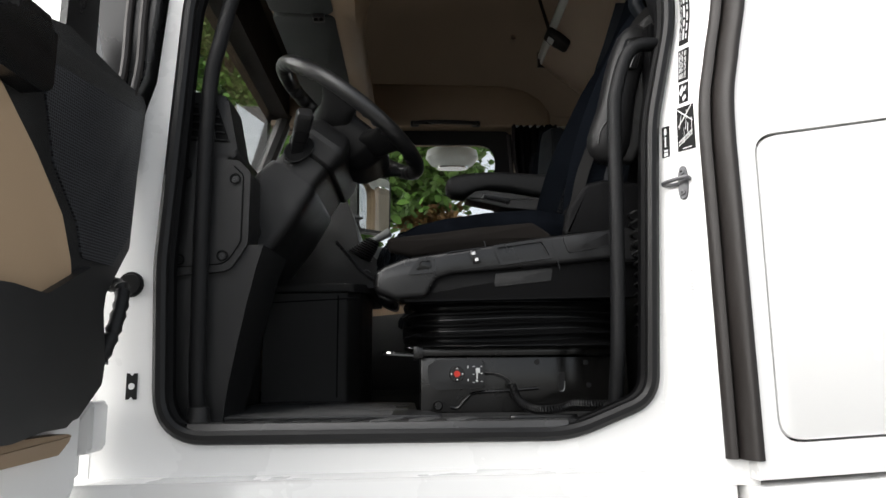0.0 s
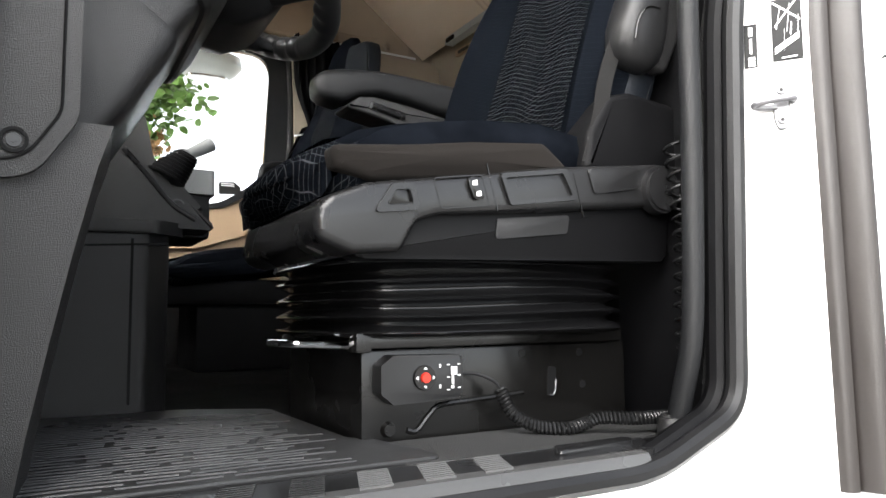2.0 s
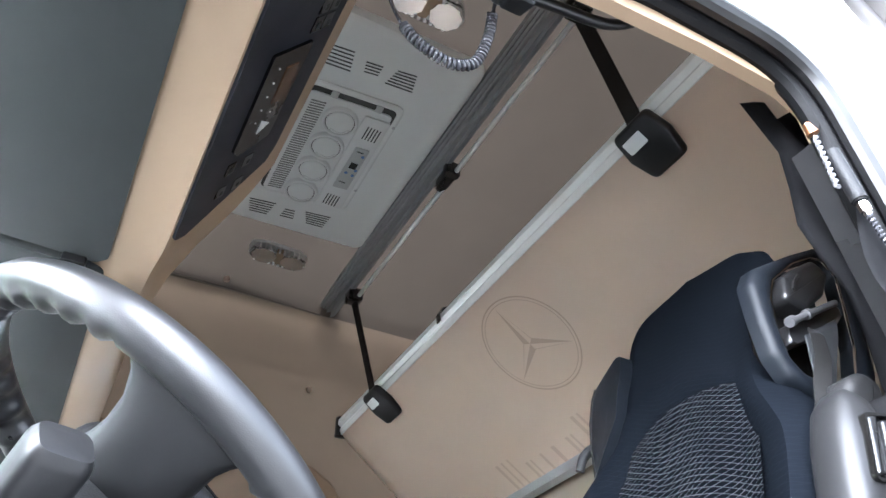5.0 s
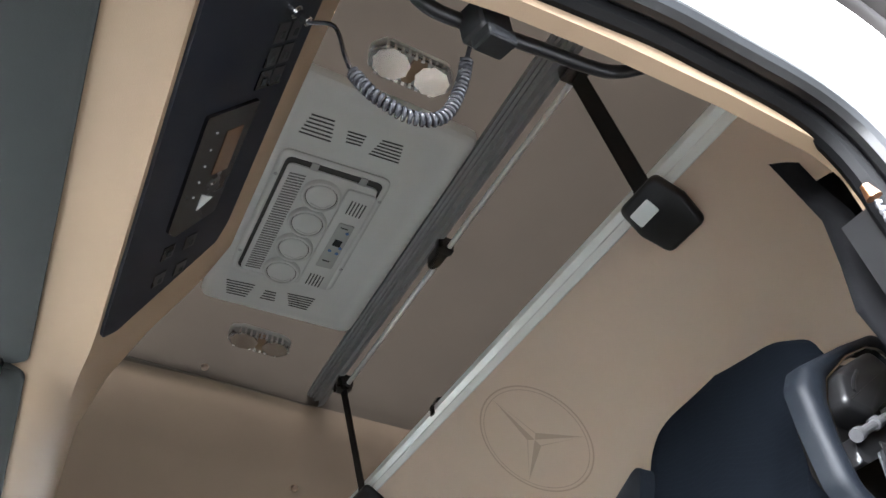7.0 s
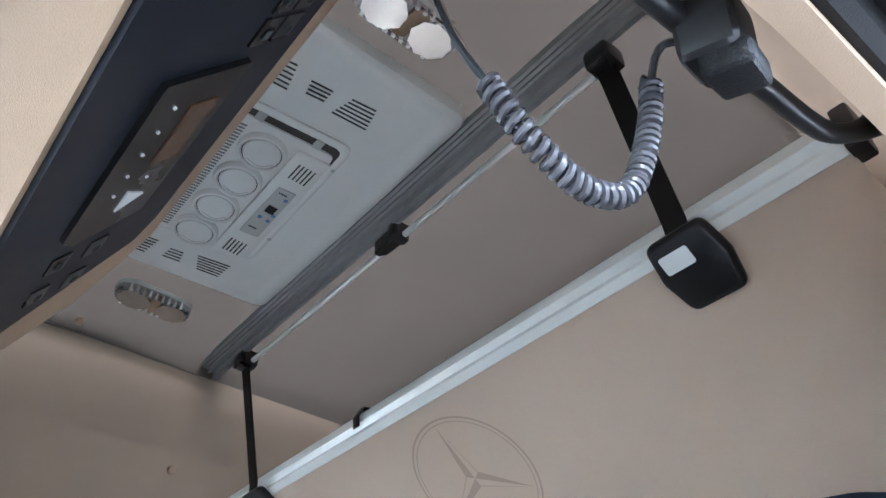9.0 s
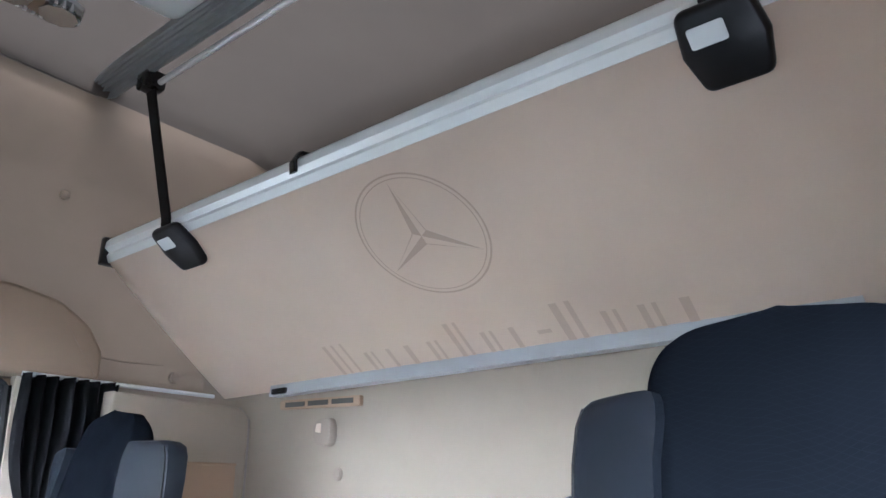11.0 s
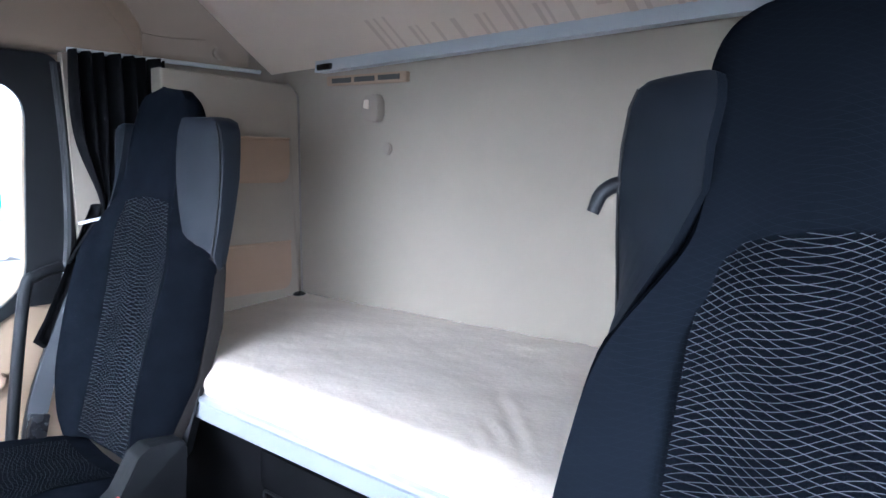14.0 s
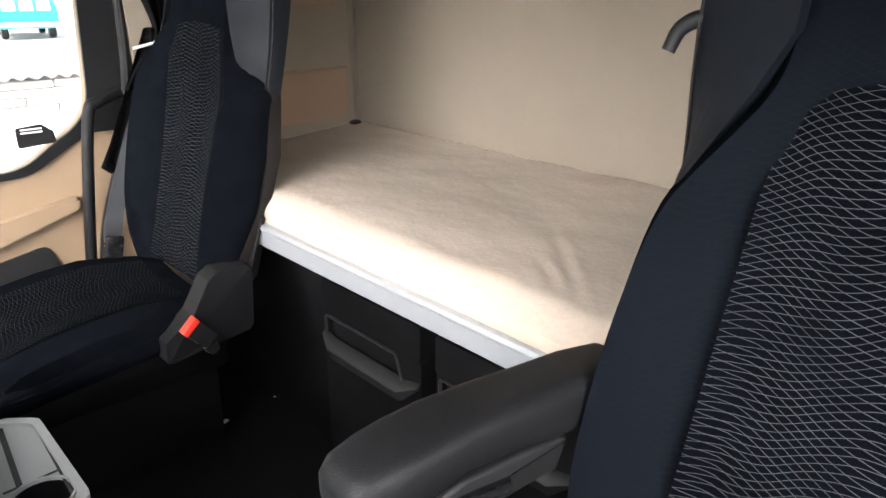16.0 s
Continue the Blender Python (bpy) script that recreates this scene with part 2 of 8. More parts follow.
def perforate(m, pitch):
    """Rows of small dark holes over a sheet that stands in the y-z plane."""
    nt = m.node_tree
    b = nt.nodes["Principled BSDF"]
    src = b.inputs["Base Color"].links[0].from_socket
    co = nt.nodes.new("ShaderNodeTexCoord")
    sep = nt.nodes.new("ShaderNodeSeparateXYZ")
    nt.links.new(co.outputs["Object"], sep.inputs[0])
    waves = []
    for k in (1, 2):
        mul = nt.nodes.new("ShaderNodeMath")
        mul.operation = "MULTIPLY"
        mul.inputs[1].default_value = 2 * math.pi / pitch
        nt.links.new(sep.outputs[k], mul.inputs[0])
        sn = nt.nodes.new("ShaderNodeMath")
        sn.operation = "SINE"
        nt.links.new(mul.outputs[0], sn.inputs[0])
        waves.append(sn.outputs[0])
    both = nt.nodes.new("ShaderNodeMath")
    both.operation = "ADD"
    nt.links.new(waves[0], both.inputs[0])
    nt.links.new(waves[1], both.inputs[1])
    cut = nt.nodes.new("ShaderNodeMath")
    cut.operation = "GREATER_THAN"
    cut.inputs[1].default_value = 0.15
    nt.links.new(both.outputs[0], cut.inputs[0])
    mix = nt.nodes.new("ShaderNodeMix")
    mix.data_type = "RGBA"
    nt.links.new(cut.outputs[0], mix.inputs[0])
    nt.links.new(src, mix.inputs[6])
    mix.inputs[7].default_value = (0.003, 0.003, 0.003, 1)
    nt.links.new(mix.outputs[2], b.inputs["Base Color"])


perforate(PERF, 0.0052)
WHITE = material("white_paint", (0.85, 0.85, 0.84), 0.3, grain=30, bump=0.0, vary=0.004, coat=0.6)
BLACK = material("black_grained_plastic", (0.0125, 0.0125, 0.0128), 0.42, spec=0.5, grain=1000, bump=0.5, vary=0.25, voronoi=True)
WHEELBLACK = material("soft_black_wheel_plastic", (0.0105, 0.0105, 0.011), 0.42, spec=0.33, grain=1400, bump=0.12, vary=0.15, voronoi=True)
SMOOTHBLACK = material("black_satin_plastic", (0.0105, 0.0105, 0.011), 0.3, spec=0.48, grain=500, bump=0.05, vary=0.2)
STEEL = material("black_painted_steel", (0.005, 0.0048, 0.0046), 0.24, grain=60, bump=0.05, vary=0.2)
GLOSSBLACK = material("shiny_black_cord", (0.05, 0.05, 0.056), 0.18, grain=300, bump=0.0, vary=0.1)
RUBBER = material("black_rubber", (0.007, 0.007, 0.0074), 0.4, spec=0.33, grain=300, bump=0.15, vary=0.25)
BROWNRUBBER = material("brown_grey_rubber", (0.022, 0.0185, 0.0168), 0.5, grain=200, bump=0.1, vary=0.2)
CHARCOAL = material("charcoal_plastic", (0.007, 0.0073, 0.008), 0.5, spec=0.26, grain=800, bump=0.4, vary=0.2, voronoi=True)
LEATHER = material("black_wheel_leather", (0.013, 0.013, 0.0135), 0.34, spec=0.8, grain=1100, bump=0.1, vary=0.2, voronoi=True)
BEIGE = material("beige_plastic", (0.305, 0.216, 0.136), 0.55, grain=900, bump=0.25, vary=0.06, voronoi=True)
# roof and side cloth are one cloth; the roof's darker tone is painted shade
SHADEDSAND = material("shaded_roof_cloth", (0.128, 0.113, 0.098), 0.95, grain=700, bump=0.3, vary=0.08, spec=0.1)
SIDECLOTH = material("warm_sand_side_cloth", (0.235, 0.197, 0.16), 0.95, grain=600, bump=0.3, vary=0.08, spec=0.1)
CREAM = material("cream_wall_cloth", (0.25, 0.215, 0.168), 0.95, grain=500, bump=0.4, vary=0.12, stain=1.8, spec=0.1)
PALE = material("pale_grey_plastic", (0.58, 0.61, 0.60), 0.45, grain=600, bump=0.08, vary=0.04)
ALU = material("brushed_aluminium", (0.70, 0.725, 0.70), 0.38, metal=0.2, grain=120, bump=0.02, vary=0.012, rvary=0.015)
CHROME = material("chrome", (0.8, 0.8, 0.8), 0.12, metal=1.0, grain=100, bump=0.0, vary=0.03, rvary=0.05)
CLOTH = material("black_seat_cloth", (0.0042, 0.0051, 0.0070), 0.95, grain=1100, bump=0.6, vary=0.55, stain=22.0, sheen=0.0, spec=0.0)
VINYL = material("dark_grey_vinyl", (0.0046, 0.0062, 0.0090), 0.5, spec=0.22, grain=900, bump=0.3, vary=0.12, voronoi=True)
SHEET = material("cream_bed_sheet", (0.78, 0.685, 0.575), 0.95, grain=95, bump=0.85, vary=0.10, spec=0.1)
# black rubber taken down to near zero, the floor's shade put into its colour
CARPET = material("shaded_floor_rubber", (0.0020, 0.0020, 0.0022), 0.8, spec=0.07, grain=420, bump=0.9, vary=0.4, voronoi=True)
MAT = material("black_ribbed_mat", (0.024, 0.024, 0.0245), 0.36, grain=300, bump=0.3, vary=0.35)
GREYSTRIP = material("grey_grip_strip", (0.085, 0.085, 0.085), 0.6, grain=300, bump=0.3, vary=0.25)
# darker copy of the black plastics: deep shade is put into its colour
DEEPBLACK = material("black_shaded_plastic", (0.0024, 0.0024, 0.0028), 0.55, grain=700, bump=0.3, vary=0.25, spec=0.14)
ZINC = material("zinc_plated_steel", (0.17, 0.17, 0.178), 0.4, metal=0.7, grain=200, bump=0.05, vary=0.15)
SPECKLE = material("speckled_black_rubber", (0.035, 0.035, 0.035), 0.5, grain=420, bump=1.0, vary=0.8, voronoi=True)
RED = material("red_plastic", (0.6, 0.03, 0.015), 0.4, grain=300, bump=0.0, vary=0.05)
PAPER = material("white_print", (0.75, 0.75, 0.75), 0.6, grain=300, bump=0.0, vary=0.05)
INK = material("black_label_film", (0.012, 0.012, 0.012), 0.6, spec=0.2, grain=300, bump=0.0, vary=0.1)
TAUPE = material("taupe_embossed_mark", (0.53, 0.425, 0.33), 0.9, grain=500, bump=0.3, vary=0.08, spec=0.1)
TAUPELIGHT = material("pale_taupe_mark", (0.585, 0.478, 0.375), 0.9, grain=500, bump=0.3, vary=0.08, spec=0.1)
CURTAIN = material("black_curtain_cloth", (0.006, 0.006, 0.007), 0.8, grain=900, bump=0.4, vary=0.3, sheen=0.01, spec=0.2)
WEB = material("black_webbing", (0.0075, 0.0072, 0.007), 0.75, spec=0.25, grain=1200, bump=0.4, vary=0.2)
VISOR = material("grey_green_visor", (0.032, 0.037, 0.0355), 0.85, grain=700, bump=0.3, vary=0.12)
MIRROR = material("mirror_glass", (0.9, 0.91, 0.9), 0.02, metal=1.0, grain=100, bump=0.0, vary=0.01, rvary=0.0)
COPPER = material("copper", (0.75, 0.38, 0.2), 0.3, metal=1.0, grain=200, bump=0.0, vary=0.1)
TEAL = material("teal_paint", (0.01, 0.36, 0.42), 0.4, grain=20, bump=0.0, vary=0.06)
CONCRETE = material("weathered_concrete", (0.42, 0.41, 0.39), 0.9, grain=30, bump=0.6, vary=0.3, stain=1.2)
PALEGRAVEL = material("pale_gravel", (0.32, 0.31, 0.29), 0.95, grain=18, bump=1.0, vary=0.25, stain=0.4)
PAVING = material("pale_concrete_paving", (0.42, 0.41, 0.39), 0.9, grain=25, bump=0.4, vary=0.12, stain=0.5)
GRAVEL = material("dark_gravel_yard", (0.155, 0.152, 0.146), 0.95, grain=18, bump=1.0, vary=0.25, stain=0.4)
LEAF = material("green_leaves", (0.10, 0.20, 0.035), 0.55, grain=40, bump=0.1, vary=0.4, stain=2.5)
LEAF.node_tree.nodes["Principled BSDF"].inputs["Transmission Weight"].default_value = 0.0
BUNKCLOTH = material("cream_bunk_cloth", (0.70, 0.59, 0.475), 0.95, grain=600, bump=0.3, vary=0.05, spec=0.1)
REARLINING = material("dark_taupe_roof_cloth", (0.072, 0.066, 0.06), 0.95, grain=700, bump=0.3, vary=0.07, spec=0.1)
SLOTGREY = material("dark_grey_slot", (0.035, 0.036, 0.036), 0.7, grain=500, bump=0.1, vary=0.1)
TRAYGREY = material("light_grey_tray_plastic", (0.24, 0.25, 0.25), 0.5, grain=500, bump=0.15, vary=0.08)
HEADERDARK = material("dark_header_trim", (0.012, 0.0105, 0.0095), 0.8, grain=600, bump=0.3, vary=0.2, spec=0.2)
KEYPAD = material("grey_keypad", (0.36, 0.38, 0.38), 0.4, grain=300, bump=0.0, vary=0.04)
BLUEKEY = material("blue_key", (0.08, 0.16, 0.38), 0.4, grain=300, bump=0.0, vary=0.04)
CHROME2 = material("faceted_lamp_lens", (0.62, 0.63, 0.64), 0.26, metal=1.0, grain=75, bump=0.0, vary=0.05, rvary=0.05, voronoi=True)
PANELBLUE = material("blue_black_panel", (0.0095, 0.012, 0.018), 0.45, spec=0.2, grain=700, bump=0.15, vary=0.15)
DISPLAY = material("brown_display", (0.10, 0.055, 0.03), 0.25, grain=300, bump=0.0, vary=0.1)
POCKET = material("tan_pocket_cloth", (0.29, 0.205, 0.14), 0.9, grain=900, bump=0.3, vary=0.06, spec=0.15)
PRINTGREY = material("grey_print", (0.5, 0.5, 0.5), 0.5, grain=300, bump=0.0, vary=0.05)
BARK = material("brown_bark", (0.12, 0.09, 0.065), 0.95, grain=60, bump=0.8, vary=0.3)
# aluminium darkened in its colour, for the weaker light on the rails
RAILGREY = material("dimmed_aluminium_rail", (0.42, 0.445, 0.46), 0.38, metal=0.5, grain=120, bump=0.02, vary=0.03, rvary=0.03)
GRILLEGREY = material("mid_grey_grille", (0.16, 0.165, 0.165), 0.6, grain=400, bump=0.1, vary=0.1)
SEAMGREY = material("grey_joint_rubber", (0.2, 0.18, 0.16), 0.8, grain=300, bump=0.1, vary=0.1)
SILLGREY = material("satin_grey_sill", (0.05, 0.05, 0.05), 0.3, grain=400, bump=0.1, vary=0.15)


def lint(m, amount=0.028):
    """A few pale specks of dust and thread on a dark cloth."""
    nt = m.node_tree
    b = nt.nodes["Principled BSDF"]
    src = b.inputs["Base Color"].links[0].from_socket
    co = nt.nodes.new("ShaderNodeTexCoord")
    vor = node(nt, "ShaderNodeTexVoronoi", Scale=70.0)
    nt.links.new(co.outputs["Object"], vor.inputs["Vector"])
    less = nt.nodes.new("ShaderNodeMath")
    less.operation = "LESS_THAN"
    less.inputs[1].default_value = 0.055
    nt.links.new(vor.outputs["Distance"], less.inputs[0])
    pick = nt.nodes.new("ShaderNodeSeparateColor")
    nt.links.new(vor.outputs["Color"], pick.inputs[0])
    rare = nt.nodes.new("ShaderNodeMath")
    rare.operation = "LESS_THAN"
    rare.inputs[1].default_value = 0.22
    nt.links.new(pick.outputs[0], rare.inputs[0])
    both = nt.nodes.new("ShaderNodeMath")
    both.operation = "MULTIPLY"
    nt.links.new(less.outputs[0], both.inputs[0])
    nt.links.new(rare.outputs[0], both.inputs[1])
    mix = nt.nodes.new("ShaderNodeMix")
    mix.data_type = "RGBA"
    nt.links.new(both.outputs[0], mix.inputs[0])
    nt.links.new(src, mix.inputs[6])
    mix.inputs[7].default_value = (amount, amount, amount * 1.1, 1)
    nt.links.new(mix.outputs[2], b.inputs["Base Color"])


lint(CLOTH)
WAVEBACK = wave_fabric("waved_seat_cloth", (0.0042, 0.0054, 0.0075), (0.088, 0.092, 0.098), 1, 2)
DIMWAVE = wave_fabric("dim_waved_velour", (0.0038, 0.0047, 0.0065), (0.0075, 0.0092, 0.012), 1, 2, 0.8)
WAVESEAT = wave_fabric("waved_cushion_cloth", (0.0042, 0.0052, 0.0070), (0.055, 0.058, 0.062), 1, 0, 0.9)

GLASS = bpy.data.materials.new("clear_glass")
GLASS.use_nodes = True
gb = GLASS.node_tree.nodes["Principled BSDF"]
gb.inputs["Base Color"].default_value = (0.97, 0.99, 0.98, 1)
gb.inputs["Roughness"].default_value = 0.0
gb.inputs["IOR"].default_value = 1.45
gb.inputs["Transmission Weight"].default_value = 1.0
LENS = bpy.data.materials.new("faceted_lens")
LENS.use_nodes = True
lb = LENS.node_tree.nodes["Principled BSDF"]
lb.inputs["Base Color"].default_value = (0.95, 0.95, 0.95, 1)
lb.inputs["Roughness"].default_value = 0.05
lb.inputs["Transmission Weight"].default_value = 1.0

# ---------------------------------------------------------------- the cab: floor, walls, roof
FLOOR = 1.45

# floor slab in the rubber colour that already holds the shade
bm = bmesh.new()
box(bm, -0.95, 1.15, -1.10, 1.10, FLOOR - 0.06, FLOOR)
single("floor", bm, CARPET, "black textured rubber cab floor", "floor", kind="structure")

# door opening of the driver's side, in x and z
APERTURE = rounded([(-0.53, 1.427), (0.235, 1.4265), (0.394, 1.49), (0.425, 2.04), (0.475, 2.26), (0.468, 2.785), (0.19, 2.78), (-0.06, 2.72), (-0.32, 2.61), (-0.515, 2.32), (-0.545, 1.75)], [0.09, 0.25, 0.07, 0.5, 0.4, 0.12, 0.3, 0.3, 0.15, 0.2, 0.5], 8)
OUTLINE = [(-0.66, 1.345), (0.50, 1.345), (0.50, 2.05), (0.55, 2.30), (0.58, 2.6), (0.56, 3.0), (0.3, 3.1), (-0.30, 3.0), (-0.555, 2.36), (-0.575, 2.12), (-0.615, 1.98), (-0.66, 1.9)]
bm = bmesh.new()
plate(bm, OUTLINE, [APERTURE], "y", -1.128, -1.085)
single("door_frame", bm, WHITE, "white painted steel frame of the open door", "door frame", kind="structure", sharp=50)
bm = bmesh.new()
post = [(0.402, 0.507, 1.34), (0.404, 0.507, 1.6), (0.425, 0.503, 2.0), (0.437, 0.506, 2.08), (0.462, 0.526, 2.2), (0.482, 0.548, 2.32), (0.484, 0.562, 2.6), (0.45, 0.532, 2.80), (0.36, 0.41, 2.88), (0.1, 0.12, 2.90)]
post = curve([(x, w, z) for x, w, z in post], 6)
loft(bm, [[(p.x + 0.004, -1.112, p.z), (p.x + 0.014, -1.126, p.z), (p.y - 0.012, -1.20, p.z), (p.y + 0.006, -1.2045, p.z), (p.y + 0.05, -1.2045, p.z), (p.y + 0.05, -1.10, p.z)] for p in post])
single("post_return", bm, WHITE, "white return of the door post", "post", kind="structure", sharp=60)

# outer skin behind the door frame, with the line of a side locker
LOCK = rounded([(0.579, 1.413), (1.20, 1.447), (1.20, 2.064), (0.579, 1.977)], 0.045)
LOCKIN = rounded([(0.5835, 1.4175), (1.1955, 1.451), (1.1955, 2.059), (0.5835, 1.973)], 0.042)
bm = bmesh.new()
plate(bm, [(0.538, 1.352), (1.30, 1.394), (1.30, 3.3), (0.62, 3.3), (0.62, 2.62), (0.592, 2.32), (0.545, 2.06)], [LOCK], "y", -1.24, -1.16)
side_panel = single("wall_outer_side", bm, WHITE, "glossy white truck cab side panel", "wall", kind="structure")
bm = bmesh.new()
prism(bm, LOCKIN, "y", -1.238, -1.18, 0.004)
part("locker_lid", bm, WHITE, side_panel, "white rounded side locker lid")
bm = bmesh.new()
plate(bm, rounded([(0.57, 1.405), (1.21, 1.44), (1.21, 2.075), (0.57, 1.987)], 0.05), [], "y", -1.178, -1.172)
part("locker_gap", bm, RUBBER, side_panel, "dark locker seal")
bm = bmesh.new()
prism(bm, [(0.53, 0.75), (1.30, 0.75), (1.30, 1.382), (0.53, 1.340)], "y", -1.245, -1.12, 0.006)
single("lower_side_panel", bm, WHITE, "white lower cab side panel", "panel", kind="structure")
bm = bmesh.new()
prism(bm, rounded([(-0.72, 0.8), (0.515, 0.8), (0.515, 1.368), (-0.72, 1.354)], 0.02), "y", -1.20, -1.10, 0.008)
single("door_sill_panel", bm, WHITE, "white painted panel below the door sill", "panel", kind="structure")
bm = bmesh.new()
box(bm, -0.50, 0.48, -1.203, -1.19, 0.9, 1.30, 0.003)
part("step_cover", bm, WHITE, bpy.data.objects["door_sill_panel"])
bm = bmesh.new()
prism(bm, rounded([(-0.70, 1.95), (-0.63, 1.99), (-0.585, 2.12), (-0.565, 2.36), (-0.36, 2.85), (-0.46, 2.85), (-0.70, 2.4)], 0.02), "y", -1.165, -1.06, 0.01)
trim_a = single("windscreen_post_trim", bm, SMOOTHBLACK, "black trim and rubber of the front post", "trim", kind="structure")
bm = bmesh.new()
for o in (0.0, 0.028):
    tube(bm, curve([(-0.625 - o, -1.17, 2.0), (-0.597 - o, -1.17, 2.12), (-0.578 - o, -1.17, 2.36), (-0.44 - o, -1.17, 2.7)], 6), 0.008, 8)
part("post_seal", bm, BROWNRUBBER, trim_a, "grey rubber lip")

# front corner post in front of the frame
bm = bmesh.new()
prism(bm, rounded([(-0.80, 0.8), (-0.655, 0.8), (-0.655, 1.95), (-0.70, 2.0), (-0.80, 2.0)], 0.02), "y", -1.13, -1.0, 0.01)
single("front_post", bm, WHITE, "white painted front corner post", "post", kind="structure")

# inner lining of the driver's side
bm = bmesh.new()
plate(bm, [(-0.66, 1.43), (1.13, 1.43), (1.13, 2.60), (0.50, 2.60), (0.47, 2.66), (0.50, 2.26), (0.45, 2.04), (0.435, 1.6), (0.41, 1.445), (-0.545, 1.44), (-0.54, 1.75), (-0.52, 2.32), (-0.45, 2.42), (-0.66, 2.4)], [], "y", -1.084, -1.05)
single("wall_left", bm, SMOOTHBLACK, "black plastic lining round the door opening", "wall", kind="structure")

bm = bmesh.new()
plate(bm, rounded([(-0.50, 2.44), (-0.33, 2.57), (-0.09, 2.672), (0.014, 2.706), (0.13, 2.728), (0.29, 2.745), (0.44, 2.745), (0.475, 2.72), (0.475, 2.60), (1.13, 2.60), (1.13, 2.84), (-0.50, 2.84)], [0.02, 0.15, 0.2, 0.2, 0.2, 0.2, 0.06, 0.02, 0, 0, 0, 0], 6), [], "y", -1.096, -1.078)
single("wall_left_upper", bm, BEIGE, "beige lining above the door opening", "wall", kind="structure")

# locker in the extra-dark black, its shade put into the colour
bm = bmesh.new()
prism(bm, rounded([(0.44, 1.45), (1.0, 1.45), (1.0, 1.94), (0.478, 1.94), (0.478, 2.30), (0.455, 2.30)], 0.01), "y", -1.05, -0.86, 0.006)
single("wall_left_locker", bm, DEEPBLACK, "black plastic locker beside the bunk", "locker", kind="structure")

# passenger side: door lining with its window
WIN = rounded([(-0.75, 2.03), (0.17, 2.06), (0.352, 2.18), (0.385, 2.72), (-0.45, 2.72)], [0.1, 0.14, 0.14, 0.1, 0.1], 8)
bm = bmesh.new()
plate(bm, [(-0.95, 1.40), (0.40, 1.40), (0.43, 2.04), (0.47, 2.26), (0.45, 2.80), (-0.45, 2.80), (-0.95, 2.3)], [WIN], "y", 1.085, 1.15)
door_2 = tagged(part("door_2", bm, BEIGE), "closed beige passenger door with black armrest pocket", "door", kind="structure")
bm = bmesh.new()
plate(bm, rounded([(-0.78, 2.02), (0.18, 2.052), (0.33, 2.14), (0.425, 2.14), (0.47, 2.26), (0.45, 2.78), (-0.47, 2.78)], [0.1, 0.14, 0.05, 0.03, 0.1, 0.05, 0.1], 6), [rounded([(-0.74, 2.04), (0.165, 2.07), (0.342, 2.185), (0.368, 2.705), (-0.45, 2.705)], [0.1, 0.14, 0.14, 0.1, 0.1], 8)], "y", 1.072, 1.084)
part("window_frame", bm, CHARCOAL, door_2, "black window surround")
bm = bmesh.new()
plate(bm, WIN, [], "y", 1.118, 1.122)
pane = part("pane", bm, GLASS, door_2, "clear side window glass")
pane.visible_shadow = False
bm = bmesh.new()
prism(bm, rounded([(-0.6, 1.45), (0.19, 1.45), (0.21, 1.80), (0.19, 1.865), (0.08, 1.845), (-0.6, 1.78)], 0.03), "y", 1.078, 1.086, 0.003)
part("door_pocket", bm, BLACK, door_2, "black door pocket")
bm = bmesh.new()
prism(bm, rounded([(-0.6, 1.86), (0.08, 1.889), (0.272, 1.948), (0.285, 1.985), (0.1, 1.95), (-0.6, 1.92)], 0.01), "y", 1.06, 1.086, 0.012)
part("door_armrest", bm, BEIGE, door_2)

bm = bmesh.new()
tube(bm, curve([(0.29, 1.075, 1.55), (0.33, 1.075, 1.85), (0.40, 1.075, 2.06), (0.445, 1.075, 2.25), (0.455, 1.075, 2.5), (0.44, 1.075, 2.76)], 6), 0.014, 10)
single("door_seal_right", bm, RUBBER, "black rubber seal at the passenger door edge", "seal")

# right side behind the door
bm = bmesh.new()
plate(bm, [(0.40, 1.40), (1.13, 1.40), (1.13, 2.80), (0.45, 2.80), (0.47, 2.26), (0.43, 2.04)], [], "y", 1.055, 1.15)
single("wall_right", bm, CREAM, "cream cloth-covered side wall of the bunk", "wall", kind="structure")

bm = bmesh.new()
pillow(bm, rounded([(0.66, 2.05), (1.108, 2.05), (1.108, 2.752), (0.66, 2.76)], [0, 0.01, 0.06, 0], 6), "y", 1.056, 0.952, 0.014, 4)
single("wall_right_panel", bm, CREAM, "raised cream panel of the bunk side wall", "wall", kind="structure", sharp=60)

# rear wall with softened upright corners
bm = bmesh.new()
line = curve([(0.98, -1.07, 0), (1.07, -1.05, 0), (1.112, -0.98, 0), (1.112, -0.5, 0), (1.112, 0, 0), (1.112, 0.5, 0), (1.112, 0.965, 0), (1.085, 1.03, 0), (1.0, 1.062, 0)], 6)
loft(bm, [[(p.x, p.y, z) for p in line] + [(1.20, 1.15, z), (1.20, -1.15, z)] for z in (FLOOR, 2.0, 2.6, 3.3, 3.62)])
single("wall_rear", bm, CREAM, "cream cloth-covered rear cab wall", "wall", kind="structure")

